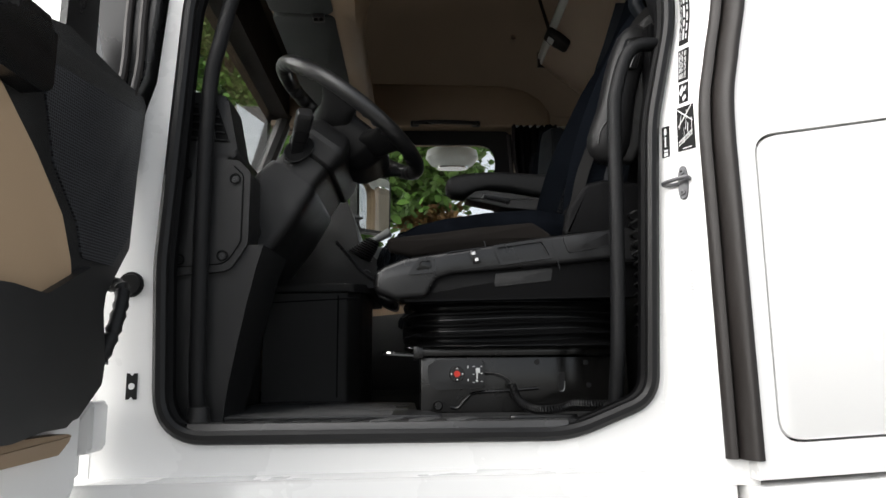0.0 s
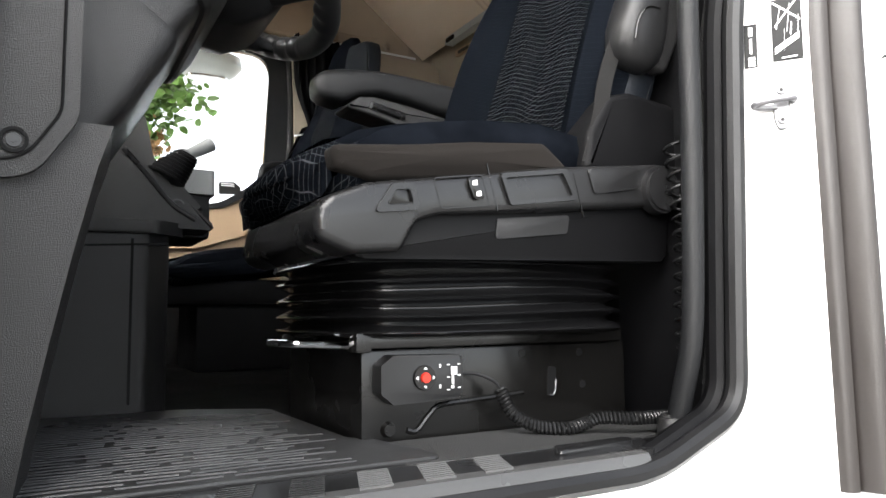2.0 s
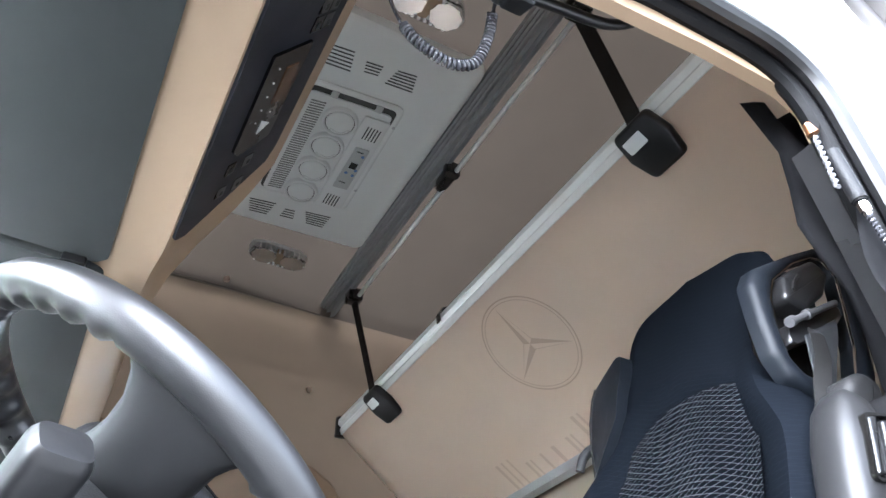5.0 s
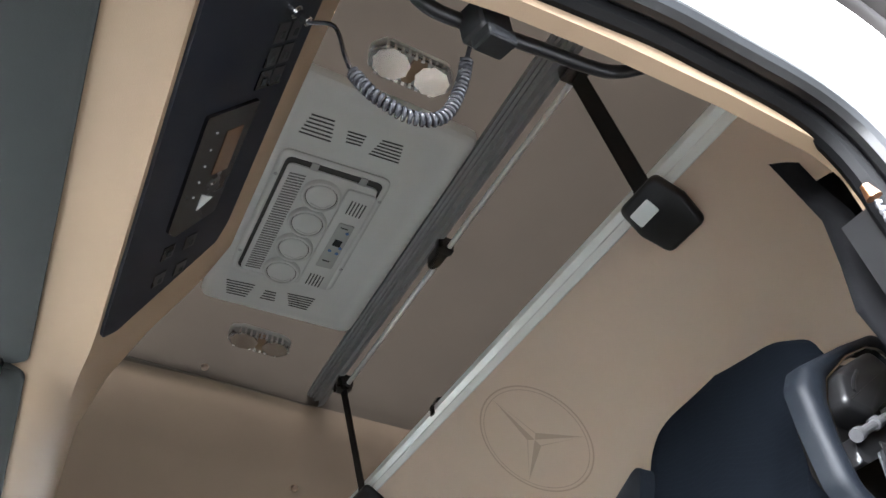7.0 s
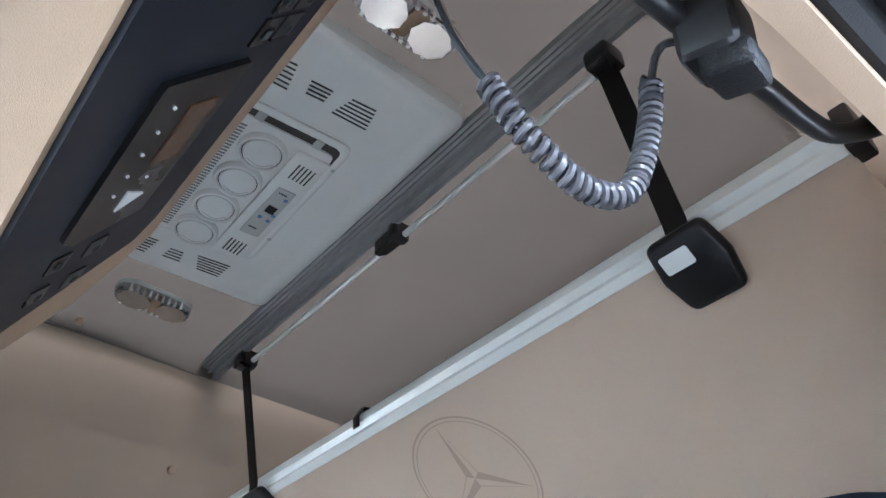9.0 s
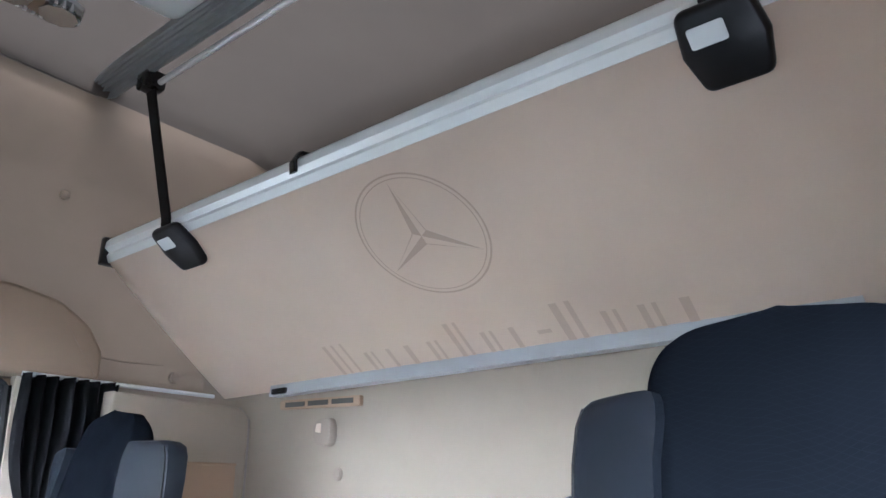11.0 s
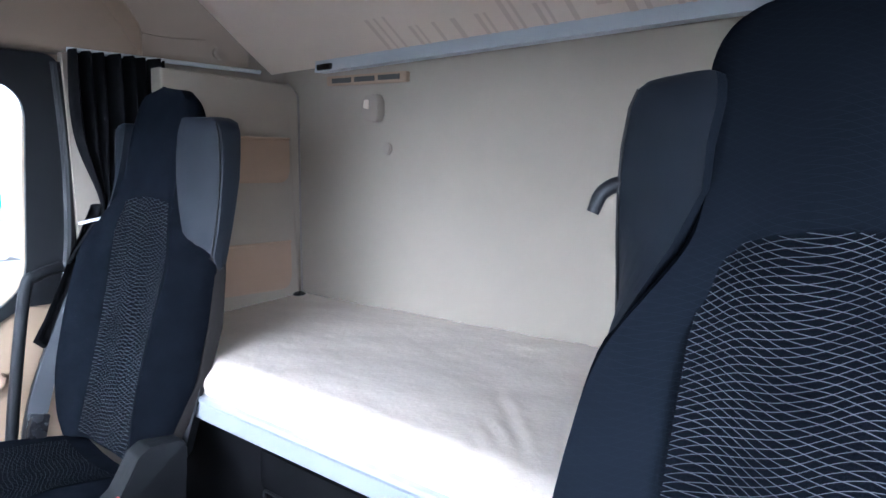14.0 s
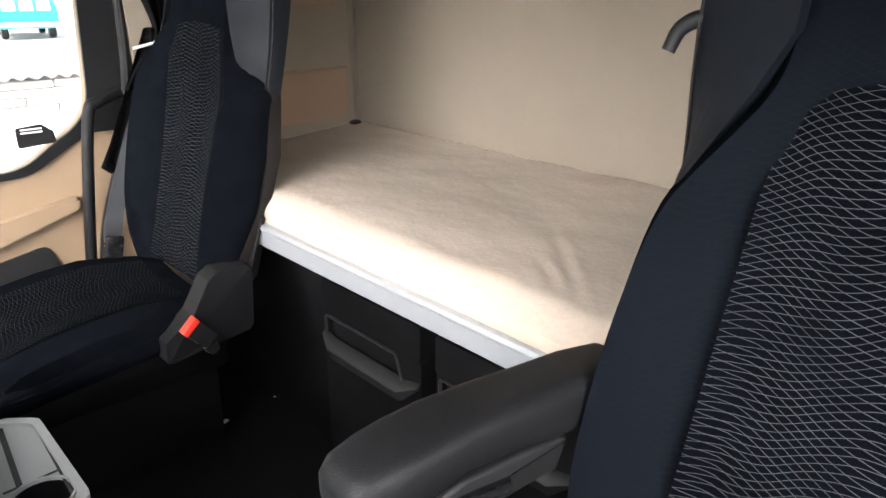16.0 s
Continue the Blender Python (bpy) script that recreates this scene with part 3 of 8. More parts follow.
# roof lining: one curved sheet
bm = bmesh.new()
sec = [(-1.085, 2.78), (-1.075, 2.95), (-1.04, 3.15), (-0.98, 3.38), (-0.86, 3.53), (-0.65, 3.566), (0, 3.57), (0.65, 3.566), (0.86, 3.53), (0.98, 3.38), (1.04, 3.15), (1.075, 2.95), (1.085, 2.78)]
sec = curve([(0, y, z) for y, z in sec], 4)
rows = []
for x, dz, k in ((-0.72, -0.55, 1.0), (-0.58, -0.25, 1.0), (-0.42, -0.08, 1.0), (-0.25, -0.01, 1.0), (0.1, 0, 1.0), (0.6, 0, 1.0), (0.95, 0, 1.0), (1.06, -0.03, 0.99), (1.15, -0.12, 0.98)):
    rows.append([(x, p.y * k, max(2.78, p.z + dz * max(0, (p.z - 2.78) / 0.8))) for p in sec])
# split at the seams: the middle gets the cloth darkened for shade
K0 = max(k for k, p in enumerate(sec) if p.y < -0.855)
K1 = min(k for k, p in enumerate(sec) if p.y > 0.855)
loft(bm, [r[K0:K1 + 1] for r in rows], cap=False, close=False)
bmesh.ops.solidify(bm, geom=bm.faces[:], thickness=0.03)
single("ceiling", bm, SHADEDSAND, "sand-coloured cloth roof lining", "ceiling", kind="structure", sharp=60)
for nm, a, b in (("wall_side_left", 0, K0 + 1), ("wall_side_right", K1, len(sec))):
    bm = bmesh.new()
    loft(bm, [r[a:b] for r in rows], cap=False, close=False)
    bmesh.ops.solidify(bm, geom=bm.faces[:], thickness=0.03)
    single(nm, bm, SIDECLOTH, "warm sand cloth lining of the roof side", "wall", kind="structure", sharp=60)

# front wall below and the windscreen
bm = bmesh.new()
box(bm, -1.05, -0.97, -1.12, 1.12, 1.2, 2.02)
box(bm, -1.02, -0.82, 1.04, 1.12, 1.9, 2.9)
single("front_wall", bm, BLACK, "black bulkhead under the windscreen", "wall", kind="structure")
bm = bmesh.new()
loft(bm, [[(-1.03, y, 2.0), (-1.02, y, 2.0), (-0.74, y, 2.86), (-0.75, y, 2.86)] for y in (-1.06, 0, 1.06)])
ws = single("window_1", bm, GLASS, "large clear windscreen", "windscreen", kind="structure")
ws.visible_shadow = False
bm = bmesh.new()
box(bm, -0.82, -0.70, -1.08, 1.08, 2.82, 3.30)
single("wall_front_upper", bm, HEADERDARK, "dark header lining over the windscreen", "wall", kind="structure")
for s in (-1, 1):
    bm = bmesh.new()
    tube(bm, curve([(-1.0, s * 1.06, 1.95), (-0.88, s * 1.06, 2.4), (-0.72, s * 1.04, 2.85)], 6), 0.045, 10)
    single("windscreen_post", bm, BLACK, "black trim of the windscreen post", "post", kind="structure")

# ---------------------------------------------------------------- driver's door, open
door_1 = thing("door_1", (-0.70, -1.17, 1.3), "open white driver's door with black and beige lining", "door", kind="structure")
DM = pose(-0.60, -1.19, 0, 0, 0, 180 + 82)


def door_part(name, bm, mat, label=""):
    xform(bm, bm.verts[:], DM)
    return part(name, bm, mat, door_1, label)


# local: x along the door from its hinge, inner face towards +y, z up
bm = bmesh.new()
plate(bm, rounded([(0.04, 1.33), (0.95, 1.30), (1.0, 2.0), (1.0, 2.66), (0.62, 2.66), (0.09, 2.24), (0.03, 2.06)], 0.05), [rounded([(0.175, 2.10), (0.92, 2.06), (0.93, 2.6), (0.62, 2.6), (0.175, 2.28)], 0.03)], "y", -0.09, -0.03)
door_part("door_shell", bm, WHITE, "white painted door shell")
bm = bmesh.new()
plate(bm, rounded([(0.09, 2.08), (0.95, 2.03), (0.97, 2.63), (0.62, 2.63), (0.09, 2.23)], 0.03), [rounded([(0.178, 2.105), (0.915, 2.065), (0.925, 2.595), (0.62, 2.595), (0.178, 2.275)], 0.03)], "y", -0.031, -0.018)
door_part("window_frame", bm, SMOOTHBLACK, "black door window frame")
bm = bmesh.new()
plate(bm, rounded([(0.165, 2.09), (0.925, 2.05), (0.935, 2.61), (0.62, 2.61), (0.165, 2.29)], 0.04), [], "y", -0.062, -0.058)
dp = door_part("pane", bm, GLASS, "clear door window glass")
dp.visible_shadow = False
bm = bmesh.new()
prism(bm, rounded([(-0.060, 2.081), (-0.043, 1.93), (-0.031, 1.776), (0.035, 1.684), (0.05, 1.56), (0.06, 1.50), (0.12, 1.46), (0.9, 1.44), (0.95, 2.07), (0.30, 2.085), (0.194, 2.112), (0.016, 2.085)], 0.012), "y", -0.03, 0.0, 0.006)
door_part("door_lining", bm, BLACK, "black grained door lining")
bm = bmesh.new()
prism(bm, rounded([(0.26, 2.03), (-0.040, 2.045), (-0.021, 1.80), (0.03, 1.735), (0.118, 1.735), (0.138, 1.79), (0.21, 1.872)], 0.01), "y", -0.002, 0.004, 0.002)
door_part("speaker_mesh", bm, PERF, "black perforated speaker mesh")
# insert uses the lightened beige, standing in for daylight on it
bm = bmesh.new()
prism(bm, rounded([(0.40, 1.99), (0.336, 1.95), (0.254, 1.875), (0.182, 1.795), (0.152, 1.727), (0.138, 1.66), (0.9, 1.64), (0.9, 2.0)], 0.012), "y", -0.002, 0.006, 0.003)
door_part("door_insert", bm, LITBEIGE, "beige door insert")
bm = bmesh.new()
prism(bm, rounded([(0.9, 1.67), (0.299, 1.672), (0.225, 1.664), (0.115, 1.722), (0.085, 1.708), (0.06, 1.565), (0.065, 1.527), (0.125, 1.475), (0.275, 1.45), (0.9, 1.44)], 0.015), "y", -0.01, 0.022, 0.01, 3)
door_part("door_pocket", bm, BLACK, "black moulded door pocket")
bm = bmesh.new()
prism(bm, rounded([(0.10, 1.45), (0.141, 1.42), (0.9, 1.39), (0.9, 1.46)], 0.006), "y", -0.03, 0.004, 0.004)
door_part("door_foot_trim", bm, BEIGE, "beige lower door trim")
bm = bmesh.new()
prism(bm, rounded([(0.27, 2.075), (0.27, 1.97), (0.29, 1.955), (0.9, 1.985), (0.9, 2.06), (0.36, 2.08)], 0.02), "y", 0.0, 0.035, 0.012)
door_part("pull_handle", bm, SMOOTHBLACK, "black door pull with recess")
bm = bmesh.new()
tube(bm, curve([(-0.02, -0.03, 1.71), (-0.008, 0.005, 1.695), (0.02, 0.012, 1.63), (0.04, 0.0, 1.565)], 8), lambda t: 0.013 + 0.0018 * math.sin(t * 90), 12)
door_part("cable_boot", bm, RUBBER, "black corrugated cable boot")
bm = bmesh.new()
cyl(bm, (-0.60, -1.127, 1.712), (-0.60, -1.136, 1.712), 0.026, 0.022, 20, 0.003)
single("boot_flange", bm, RUBBER, "round black rubber cable grommet on the door post", "grommet")
t_ = thing("hinge_label", (-0.585, -1.166, 1.52), "small black label with a white pictogram on the front post", "label")
bm = bmesh.new()
prism(bm, [(-0.597, 1.497), (-0.577, 1.497), (-0.577, 1.545), (-0.597, 1.545)], "y", -1.127, -1.130)
part("film", bm, INK, t_)
bm = bmesh.new()
cyl(bm, (-0.587, -1.1295, 1.521), (-0.587, -1.1305, 1.521), 0.006, 0.006, 14)
prism(bm, [(-0.591, 1.497), (-0.583, 1.497), (-0.587, 1.502)], "y", -1.1295, -1.1305)
prism(bm, [(-0.591, 1.545), (-0.583, 1.545), (-0.587, 1.54)], "y", -1.1295, -1.1305)
part("print", bm, PAPER, t_)
hg = door_1
bm = bmesh.new()
prism(bm, rounded([(-0.68, 1.40), (-0.615, 1.41), (-0.615, 1.50), (-0.68, 1.49)], 0.01), "y", -1.215, -1.16, 0.008)
part("hinge_leaf", bm, WHITE, hg, "white painted hinge leaf")
bm = bmesh.new()
cyl(bm, (-0.65, -1.21, 1.37), (-0.65, -1.21, 1.41), 0.012, 0.012, 16, 0.003)
part("hinge_bolt", bm, WHITE, hg)

# ---------------------------------------------------------------- door seal and frame fittings
sl = thing("door_seal", (0, -1.13, 1.41), "black rubber seal round the door opening", "seal")
bm = bmesh.new()
tube(bm, [(p.x, -1.131, p.y) for p in APERTURE], 0.0145, 10, closed=True, flat=1.0, up=(0, 1, 0))
part("outer_lip", bm, RUBBER, sl)
bm = bmesh.new()
tube(bm, [(p.x * 0.992, -1.102, (p.y - 2.05) * 0.998 + 2.05) for p in APERTURE], 0.016, 10, closed=True, up=(0, 1, 0))
part("inner_lip", bm, DEEPBLACK, sl)
bm = bmesh.new()
strip = curve([(0.497, 0, 1.385), (0.493, 0, 1.8), (0.492, 0, 2.03), (0.51, 0, 2.15), (0.536, 0, 2.30), (0.552, 0, 2.6), (0.52, 0, 2.80), (0.40, 0, 2.90), (0.1, 0, 2.94)], 8)
SIDE = lambda prof: [[(p.x + a, -1.196 - b, p.z + 0.3 * a * max(0, (p.z - 2.6) / 0.3)) for a, b in prof] for p in strip]
loft(bm, SIDE([(0, -0.01), (0.001, 0.012), (0.007, 0.020), (0.017, 0.022), (0.0225, 0.012), (0.0225, -0.01)]))
ps_ = thing("pillar_seal", (0.50, -1.2, 1.385), "brown-grey double rubber strip along the door post", "seal")
part("inner_strip", bm, BROWNRUBBER, ps_, sharp=50)
bm = bmesh.new()
loft(bm, SIDE([(0.0235, -0.01), (0.0235, 0.014), (0.026, 0.028), (0.031, 0.042), (0.039, 0.050), (0.046, 0.052), (0.053, 0.048), (0.056, 0.03), (0.056, -0.01)]))
part("outer_strip", bm, BROWNRUBBER, ps_, sharp=50)

# ---------------------------------------------------------------- grab handles


def grab(pts, r, label, feet):
    g = thing("grab_handle", pts[0], label, "grab handle")
    bm = bmesh.new()
    tube(bm, curve(pts, 8), r, 14)
    part("bar", bm, CHARCOAL, g)
    for f in feet:
        bm = bmesh.new()
        cyl(bm, f, (f[0], f[1], f[2] + 0.035), 0.024, 0.02, 20, 0.004)
        part("foot", bm, BLACK, g)
    return g


grab([(0.336, -1.075, 1.46), (0.337, -1.09, 1.51), (0.339, -1.11, 1.60), (0.346, -1.115, 1.8), (0.353, -1.115, 2.06), (0.361, -1.115, 2.12), (0.382, -1.113, 2.185), (0.408, -1.11, 2.216), (0.46, -1.10, 2.226)], 0.0145, "black upright grab handle beside the driver's seat", [(0.336, -1.073, 1.448)])
grab([(-0.475, -1.085, 1.47), (-0.478, -1.095, 1.55), (-0.481, -1.1, 1.85), (-0.478, -1.1, 2.12), (-0.462, -1.1, 2.22), (-0.44, -1.09, 2.34)], 0.0155, "black upright grab handle beside the dashboard", [(-0.475, -1.085, 1.448)])
grab([(0.27, 1.03, 1.80), (0.285, 1.02, 1.95), (0.318, 1.01, 2.19), (0.345, 1.01, 2.225), (0.41, 1.03, 2.24)], 0.0145, "black grab handle on the passenger door post", [])

# ---------------------------------------------------------------- seats


def smooth_rows(rows, n):
    """Rows of numbers with n - 1 further rows eased in between each two."""
    a = np.array(rows)
    a = np.vstack([2 * a[0] - a[1], a, 2 * a[-1] - a[-2]])
    out = []
    for i in range(1, len(a) - 2):
        for k in range(n):
            t = k / n
            out.append(0.5 * (2 * a[i] + (a[i + 1] - a[i - 1]) * t + (2 * a[i - 1] - 5 * a[i] + 4 * a[i + 1] - a[i + 2]) * t * t + (3 * a[i] - a[i - 1] - 3 * a[i + 1] + a[i + 2]) * t ** 3))
    return [tuple(float(v) for v in r) for r in out + [a[-2]]]


def seat(yc, dx, side, label, driver):
    """side: +1 where the outer side of the cab is at -y."""
    s = thing("driver_seat" if driver else "passenger_seat", (0.2 + dx, yc, FLOOR), label, "seat", "cab seats")
    Y = lambda o: yc - side * o
    LEANBACK = 0.33 if driver else 0.225
    X = lambda z: (0.315 if driver else 0.352) + dx + LEANBACK * (z - 1.9) + (0 if driver else 0.02 * max(0, 1 - ((z - 2.14) / 0.42) ** 2))

    # backrest
    bm = bmesh.new()
    prof = [(1.84, 0.20, 0.06, 0.03), (1.90, 0.228, 0.085, 0.05), (2.0, 0.246, 0.10, 0.068), (2.12, 0.25, 0.10, 0.07), (2.22, 0.247, 0.10, 0.06), (2.30, 0.232, 0.10, 0.046), (2.38, 0.19, 0.095, 0.03), (2.44, 0.158, 0.095, 0.012), (2.5, 0.152, 0.09, 0.004), (2.57, 0.148, 0.085, 0.0), (2.62, 0.138, 0.075, 0.0), (2.650, 0.122, 0.06, 0.0), (2.665, 0.10, 0.045, 0.0), (2.672, 0.065, 0.03, 0.0), (2.674, 0.03, 0.02, 0.0)]
    if driver:
        prof = prof[:5] + [(2.285, 0.237, 0.10, 0.05), (2.325, 0.216, 0.10, 0.044), (2.365, 0.188, 0.097, 0.034), (2.41, 0.162, 0.095, 0.018), (2.45, 0.156, 0.095, 0.010), (2.5, 0.16, 0.09, 0.004), (2.57, 0.167, 0.085, 0.0), (2.62, 0.167, 0.075, 0.0), (2.652, 0.156, 0.06, 0.0), (2.671, 0.136, 0.045, 0.0), (2.681, 0.10, 0.03, 0.0), (2.684, 0.05, 0.02, 0.0)]
    else:
        prof = prof[:3] + [(2.12, 0.256, 0.10, 0.07), (2.22, 0.265, 0.10, 0.062), (2.285, 0.264, 0.10, 0.054), (2.32, 0.245, 0.10, 0.048), (2.36, 0.21, 0.098, 0.036), (2.40, 0.178, 0.095, 0.024)] + prof[7:]
    rings = []
    prof = smooth_rows(prof, 3)
    for z, w, d, h in prof:
        ring = []
        for u in (-1, -0.97, -0.88, -0.75, -0.62, -0.5, -0.25, 0, 0.25, 0.5, 0.62, 0.75, 0.88, 0.97, 1):
            a = abs(u)
            lift = h * max(0, min(1, (a - 0.56) / 0.24)) * (1 if a < 0.88 else 1 - ((a - 0.88) / 0.12) ** 2 * 0.9) + (0.0 if a < 0.9 else -0.02 * (a - 0.9) / 0.1)
            ring.append((X(z) - lift + 0.012, Y(u * w), z + 0.01 * (1 - a)))
        for u in (0.98, 0.7, 0.3, 0, -0.3, -0.7, -0.98):
            ring.append((X(z) + d * (1 if abs(u) < 0.9 else 0.6), Y(u * w), z))
        rings.append(ring)
    loft(bm, rings)
    part("backrest", bm, DIMWAVE if driver else CLOTH, s, "black velour backrest with headrest", sharp=50)
    # patterned middle of the backrest
    bm = bmesh.new()
    rows = []
    N = 14
    for k in range(N + 1):
        z = 1.86 + ((2.434 if driver else 2.425) - 1.86) * k / N
        w = 0.137 * (1 if k < N - 2 or not driver else (1 - 0.10 * (k - N + 2)))
        rows.append([(X(z) + 0.004 - 0.006 * (1 - abs(u) ** 4) - (0.012 * max(0, abs(u) - 0.8) / 0.2 if z < 2.35 else 0), Y((0.012 if driver else -0.014) + u * w), z - (0.02 * u * u if k == N else 0)) for u in [j / 8 - 1 for j in range(17)]])
    loft(bm, rows, cap=False, close=False)
    bmesh.ops.solidify(bm, geom=bm.faces[:], thickness=-0.012)
    part("backrest_panel", bm, WAVEBACK, s, "black cloth with thin pale wavy lines")
    # shoulder wings
    for o in (-1,) if driver else (-1, 1):
        bm = bmesh.new()
        rings, edge = [], []
        for z, inn, outer, f, b in ((2.603, 0.15, 0.222, 0.030, 0.050), (2.600, 0.142, 0.238, 0.018, 0.066), (2.59, 0.138, 0.252, 0.018, 0.076), (2.568, 0.135, 0.260, 0.024, 0.082), (2.52, 0.138, 0.263, 0.031, 0.086), (2.47, 0.148, 0.263, 0.037, 0.089), (2.41, 0.172, 0.262, 0.040, 0.088), (2.36, 0.20, 0.261, 0.041, 0.086), (2.31, 0.225, 0.260, 0.040, 0.084), (2.27, 0.235, 0.259, 0.045, 0.082), (2.24, 0.24, 0.256, 0.055, 0.08)):
            proud = 0.004
            if driver:
                proud, inn = (0.016 if z > 2.38 else 0.010), inn - (0.014 if z < 2.5 else 0.0)
                f = float(np.interp(z, [2.27, 2.31, 2.36, 2.41, 2.47, 2.52, 2.6], [0.090, 0.082, 0.066, 0.048, 0.030, 0.020, 0.012]))
                b = f + 0.05
            ring = [(X(z) - proud + (f + proud) * t ** 1.4, Y(o * (inn + (outer - 0.008 - inn) * t)), z) for t in (0, 0.25, 0.5, 0.75, 0.92, 1.0)]
            edge.append((X(z) + f + 0.001, Y(o * (outer - 0.004)), z))
            ring += [(X(z) + f + 0.006, Y(o * outer), z), (X(z) + (f + b) / 2, Y(o * (outer + 0.002)), z), (X(z) + b - 0.006, Y(o * outer), z), (X(z) + b, Y(o * (outer - 0.008)), z), (X(z) + b, Y(o * inn), z)]
            rings.append(ring)
        loft(bm, rings)
        wing = part("shoulder_wing", bm, VINYL, s, "dark grey vinyl shoulder wing", sharp=45)
        bm = bmesh.new()
        tube(bm, edge[2:-1], 0.0022, 6)
        part("piping", bm, WEB, wing, "black piping along the wing edge")
        if driver:
            continue
        bm = bmesh.new()
        rings = []
        for z, xf, xb, w in ((2.30, 0.50, 0.562, 0.258), (2.26, 0.515, 0.557, 0.262), (2.146, 0.51, 0.547, 0.2595), (2.035, 0.485, 0.516, 0.251), (1.97, 0.452, 0.488, 0.243), (1.917, 0.425, 0.459, 0.234), (1.87, 0.41, 0.44, 0.218)):
            rings.append([(xf, Y(o * 0.16), z), (xf, Y(o * (w - 0.004)), z), (xf + 0.005, Y(o * w), z), (xb - 0.008, Y(o * w), z), (xb, Y(o * (w - 0.01)), z), (xb, Y(o * 0.16), z)])
        loft(bm, rings)
        part("side_panel", bm, FACING, s, "dark brown-grey cloth side of the backrest", sharp=45)
    # seat back shell
    bm = bmesh.new()
    loft(bm, [[(X(z) + d0, Y(u * w), z) for u, d0 in ((-1, 0.07), (-0.8, 0.12), (0, 0.135), (0.8, 0.12), (1, 0.07), (0.8, 0.06), (0, 0.06), (-0.8, 0.06))] for z, w in ((1.86, 0.24), (2.0, 0.25), (2.15, 0.245), (2.3, 0.22), (2.45, 0.15), (2.60, 0.11))])
    part("back_shell", bm, BLACK, s)
    # cushion, rounded at its front
    DZ = 0.0 if driver else -0.05
    NOSE = lambda x, u: (0.03 + 0.036 * u * u) * max(0, min(1, (0.02 - x) / 0.2))
    bm = bmesh.new()
    rings = []
    for x, zt, zb, w in ((-0.184, 1.812, 1.795, 0.205), (-0.176, 1.832, 1.782, 0.222), (-0.15, 1.85, 1.772, 0.232), (-0.125, 1.858, 1.772, 0.236), (-0.08, 1.871, 1.775, 0.238), (0.0, 1.886, 1.785, 0.242), (0.1, 1.90, 1.798, 0.243), (0.2, 1.907, 1.81, 0.243), (0.29, 1.895, 1.82, 0.238), (0.38, 1.88, 1.83, 0.225)):
        ring = []
        for u in (-1, -0.96, -0.86, -0.72, -0.55, -0.3, 0, 0.3, 0.55, 0.72, 0.86, 0.96, 1):
            a = abs(u)
            dip = -0.022 * (1 - min(1, a / 0.7) ** 2) if x > -0.1 else -0.006
            drop = 0 if a < 0.86 else (0.012 if a < 0.97 else 0.035)
            ring.append((x + dx + NOSE(x, u), Y(u * w), zt + DZ + dip - drop))
        for u in (0.99, 0.9, 0, -0.9, -0.99):
            ring.append((x + dx + NOSE(x, u), Y(u * w), zb + DZ + (0.02 if abs(u) > 0.95 else 0)))
        rings.append(ring)
    loft(bm, rings[3:])
    cushion = part("cushion", bm, CLOTH, s, "black velour seat cushion", sharp=55)
    bm = bmesh.new()
    loft(bm, rings[:4])
    part("cushion_nose", bm, WAVESEAT, s, "rounded cushion front with thin wavy lines", sharp=60)
    bm = bmesh.new()
    rows = []
    for k in range(15):
        x = -0.13 + 0.46 * k / 14
        zt = np.interp(x, [-0.184, -0.176, -0.15, -0.125, -0.08, 0.0, 0.1, 0.2, 0.29, 0.38], [1.812, 1.832, 1.85, 1.858, 1.871, 1.886, 1.90, 1.907, 1.895, 1.88])
        dip = 0.022 if x > -0.1 else 0.006
        rows.append([(x + dx + NOSE(x, u * 0.63), Y(u * 0.15), zt + DZ + 0.003 - dip * (1 - min(1, abs(u * 0.15) / 0.17) ** 2)) for u in [j / 8 - 1 for j in range(17)]])
    loft(bm, rows, cap=False, close=False)
    bmesh.ops.solidify(bm, geom=bm.faces[:], thickness=-0.008)
    part("cushion_panel", bm, WAVESEAT, s, "black cushion cloth with thin wavy lines")
    # plain side cloth of the cushion
    for o in (-1, 1):
        bm = bmesh.new()
        pillow(bm, rounded([(-0.122 + dx, 1.83 + DZ), (-0.114 + dx, 1.80 + DZ), (-0.068 + dx, 1.789 + DZ), (0.10 + dx, 1.803 + DZ), (0.26 + dx, 1.824 + DZ), (0.20 + dx, 1.868 + DZ), (0.08 + dx, 1.857 + DZ), (-0.03 + dx, 1.840 + DZ)], [0.012, 0.012, 0.02, 0.1, 0.02, 0.02, 0.1, 0.1], 5), "y", Y(o * 0.215), Y(o * 0.245), 0.011, 4, 0.004)
        part("cushion_side", bm, FACING if driver else CLOTH, s, "brownish black side cloth" if driver else "black side cloth")
    if driver:
        # side trim with switch, tray and tilt lever, over a plain skirt
        bm = bmesh.new()
        prism(bm, rounded([(-0.10 + dx, 1.69), (0.43 + dx, 1.70), (0.445 + dx, 1.80), (0.0 + dx, 1.76), (-0.06 + dx, 1.74)], 0.01), "y", Y(0.20), Y(0.246), 0.006)
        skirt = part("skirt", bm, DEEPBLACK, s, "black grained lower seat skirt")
        bm = bmesh.new()
        prism(bm, rounded([(0.112 + dx, 1.722), (0.235 + dx, 1.735), (0.24 + dx, 1.762), (0.115 + dx, 1.75)], 0.004), "y", Y(0.244), Y(0.2485), 0.002)
        part("skirt_flap", bm, BLACK, skirt)
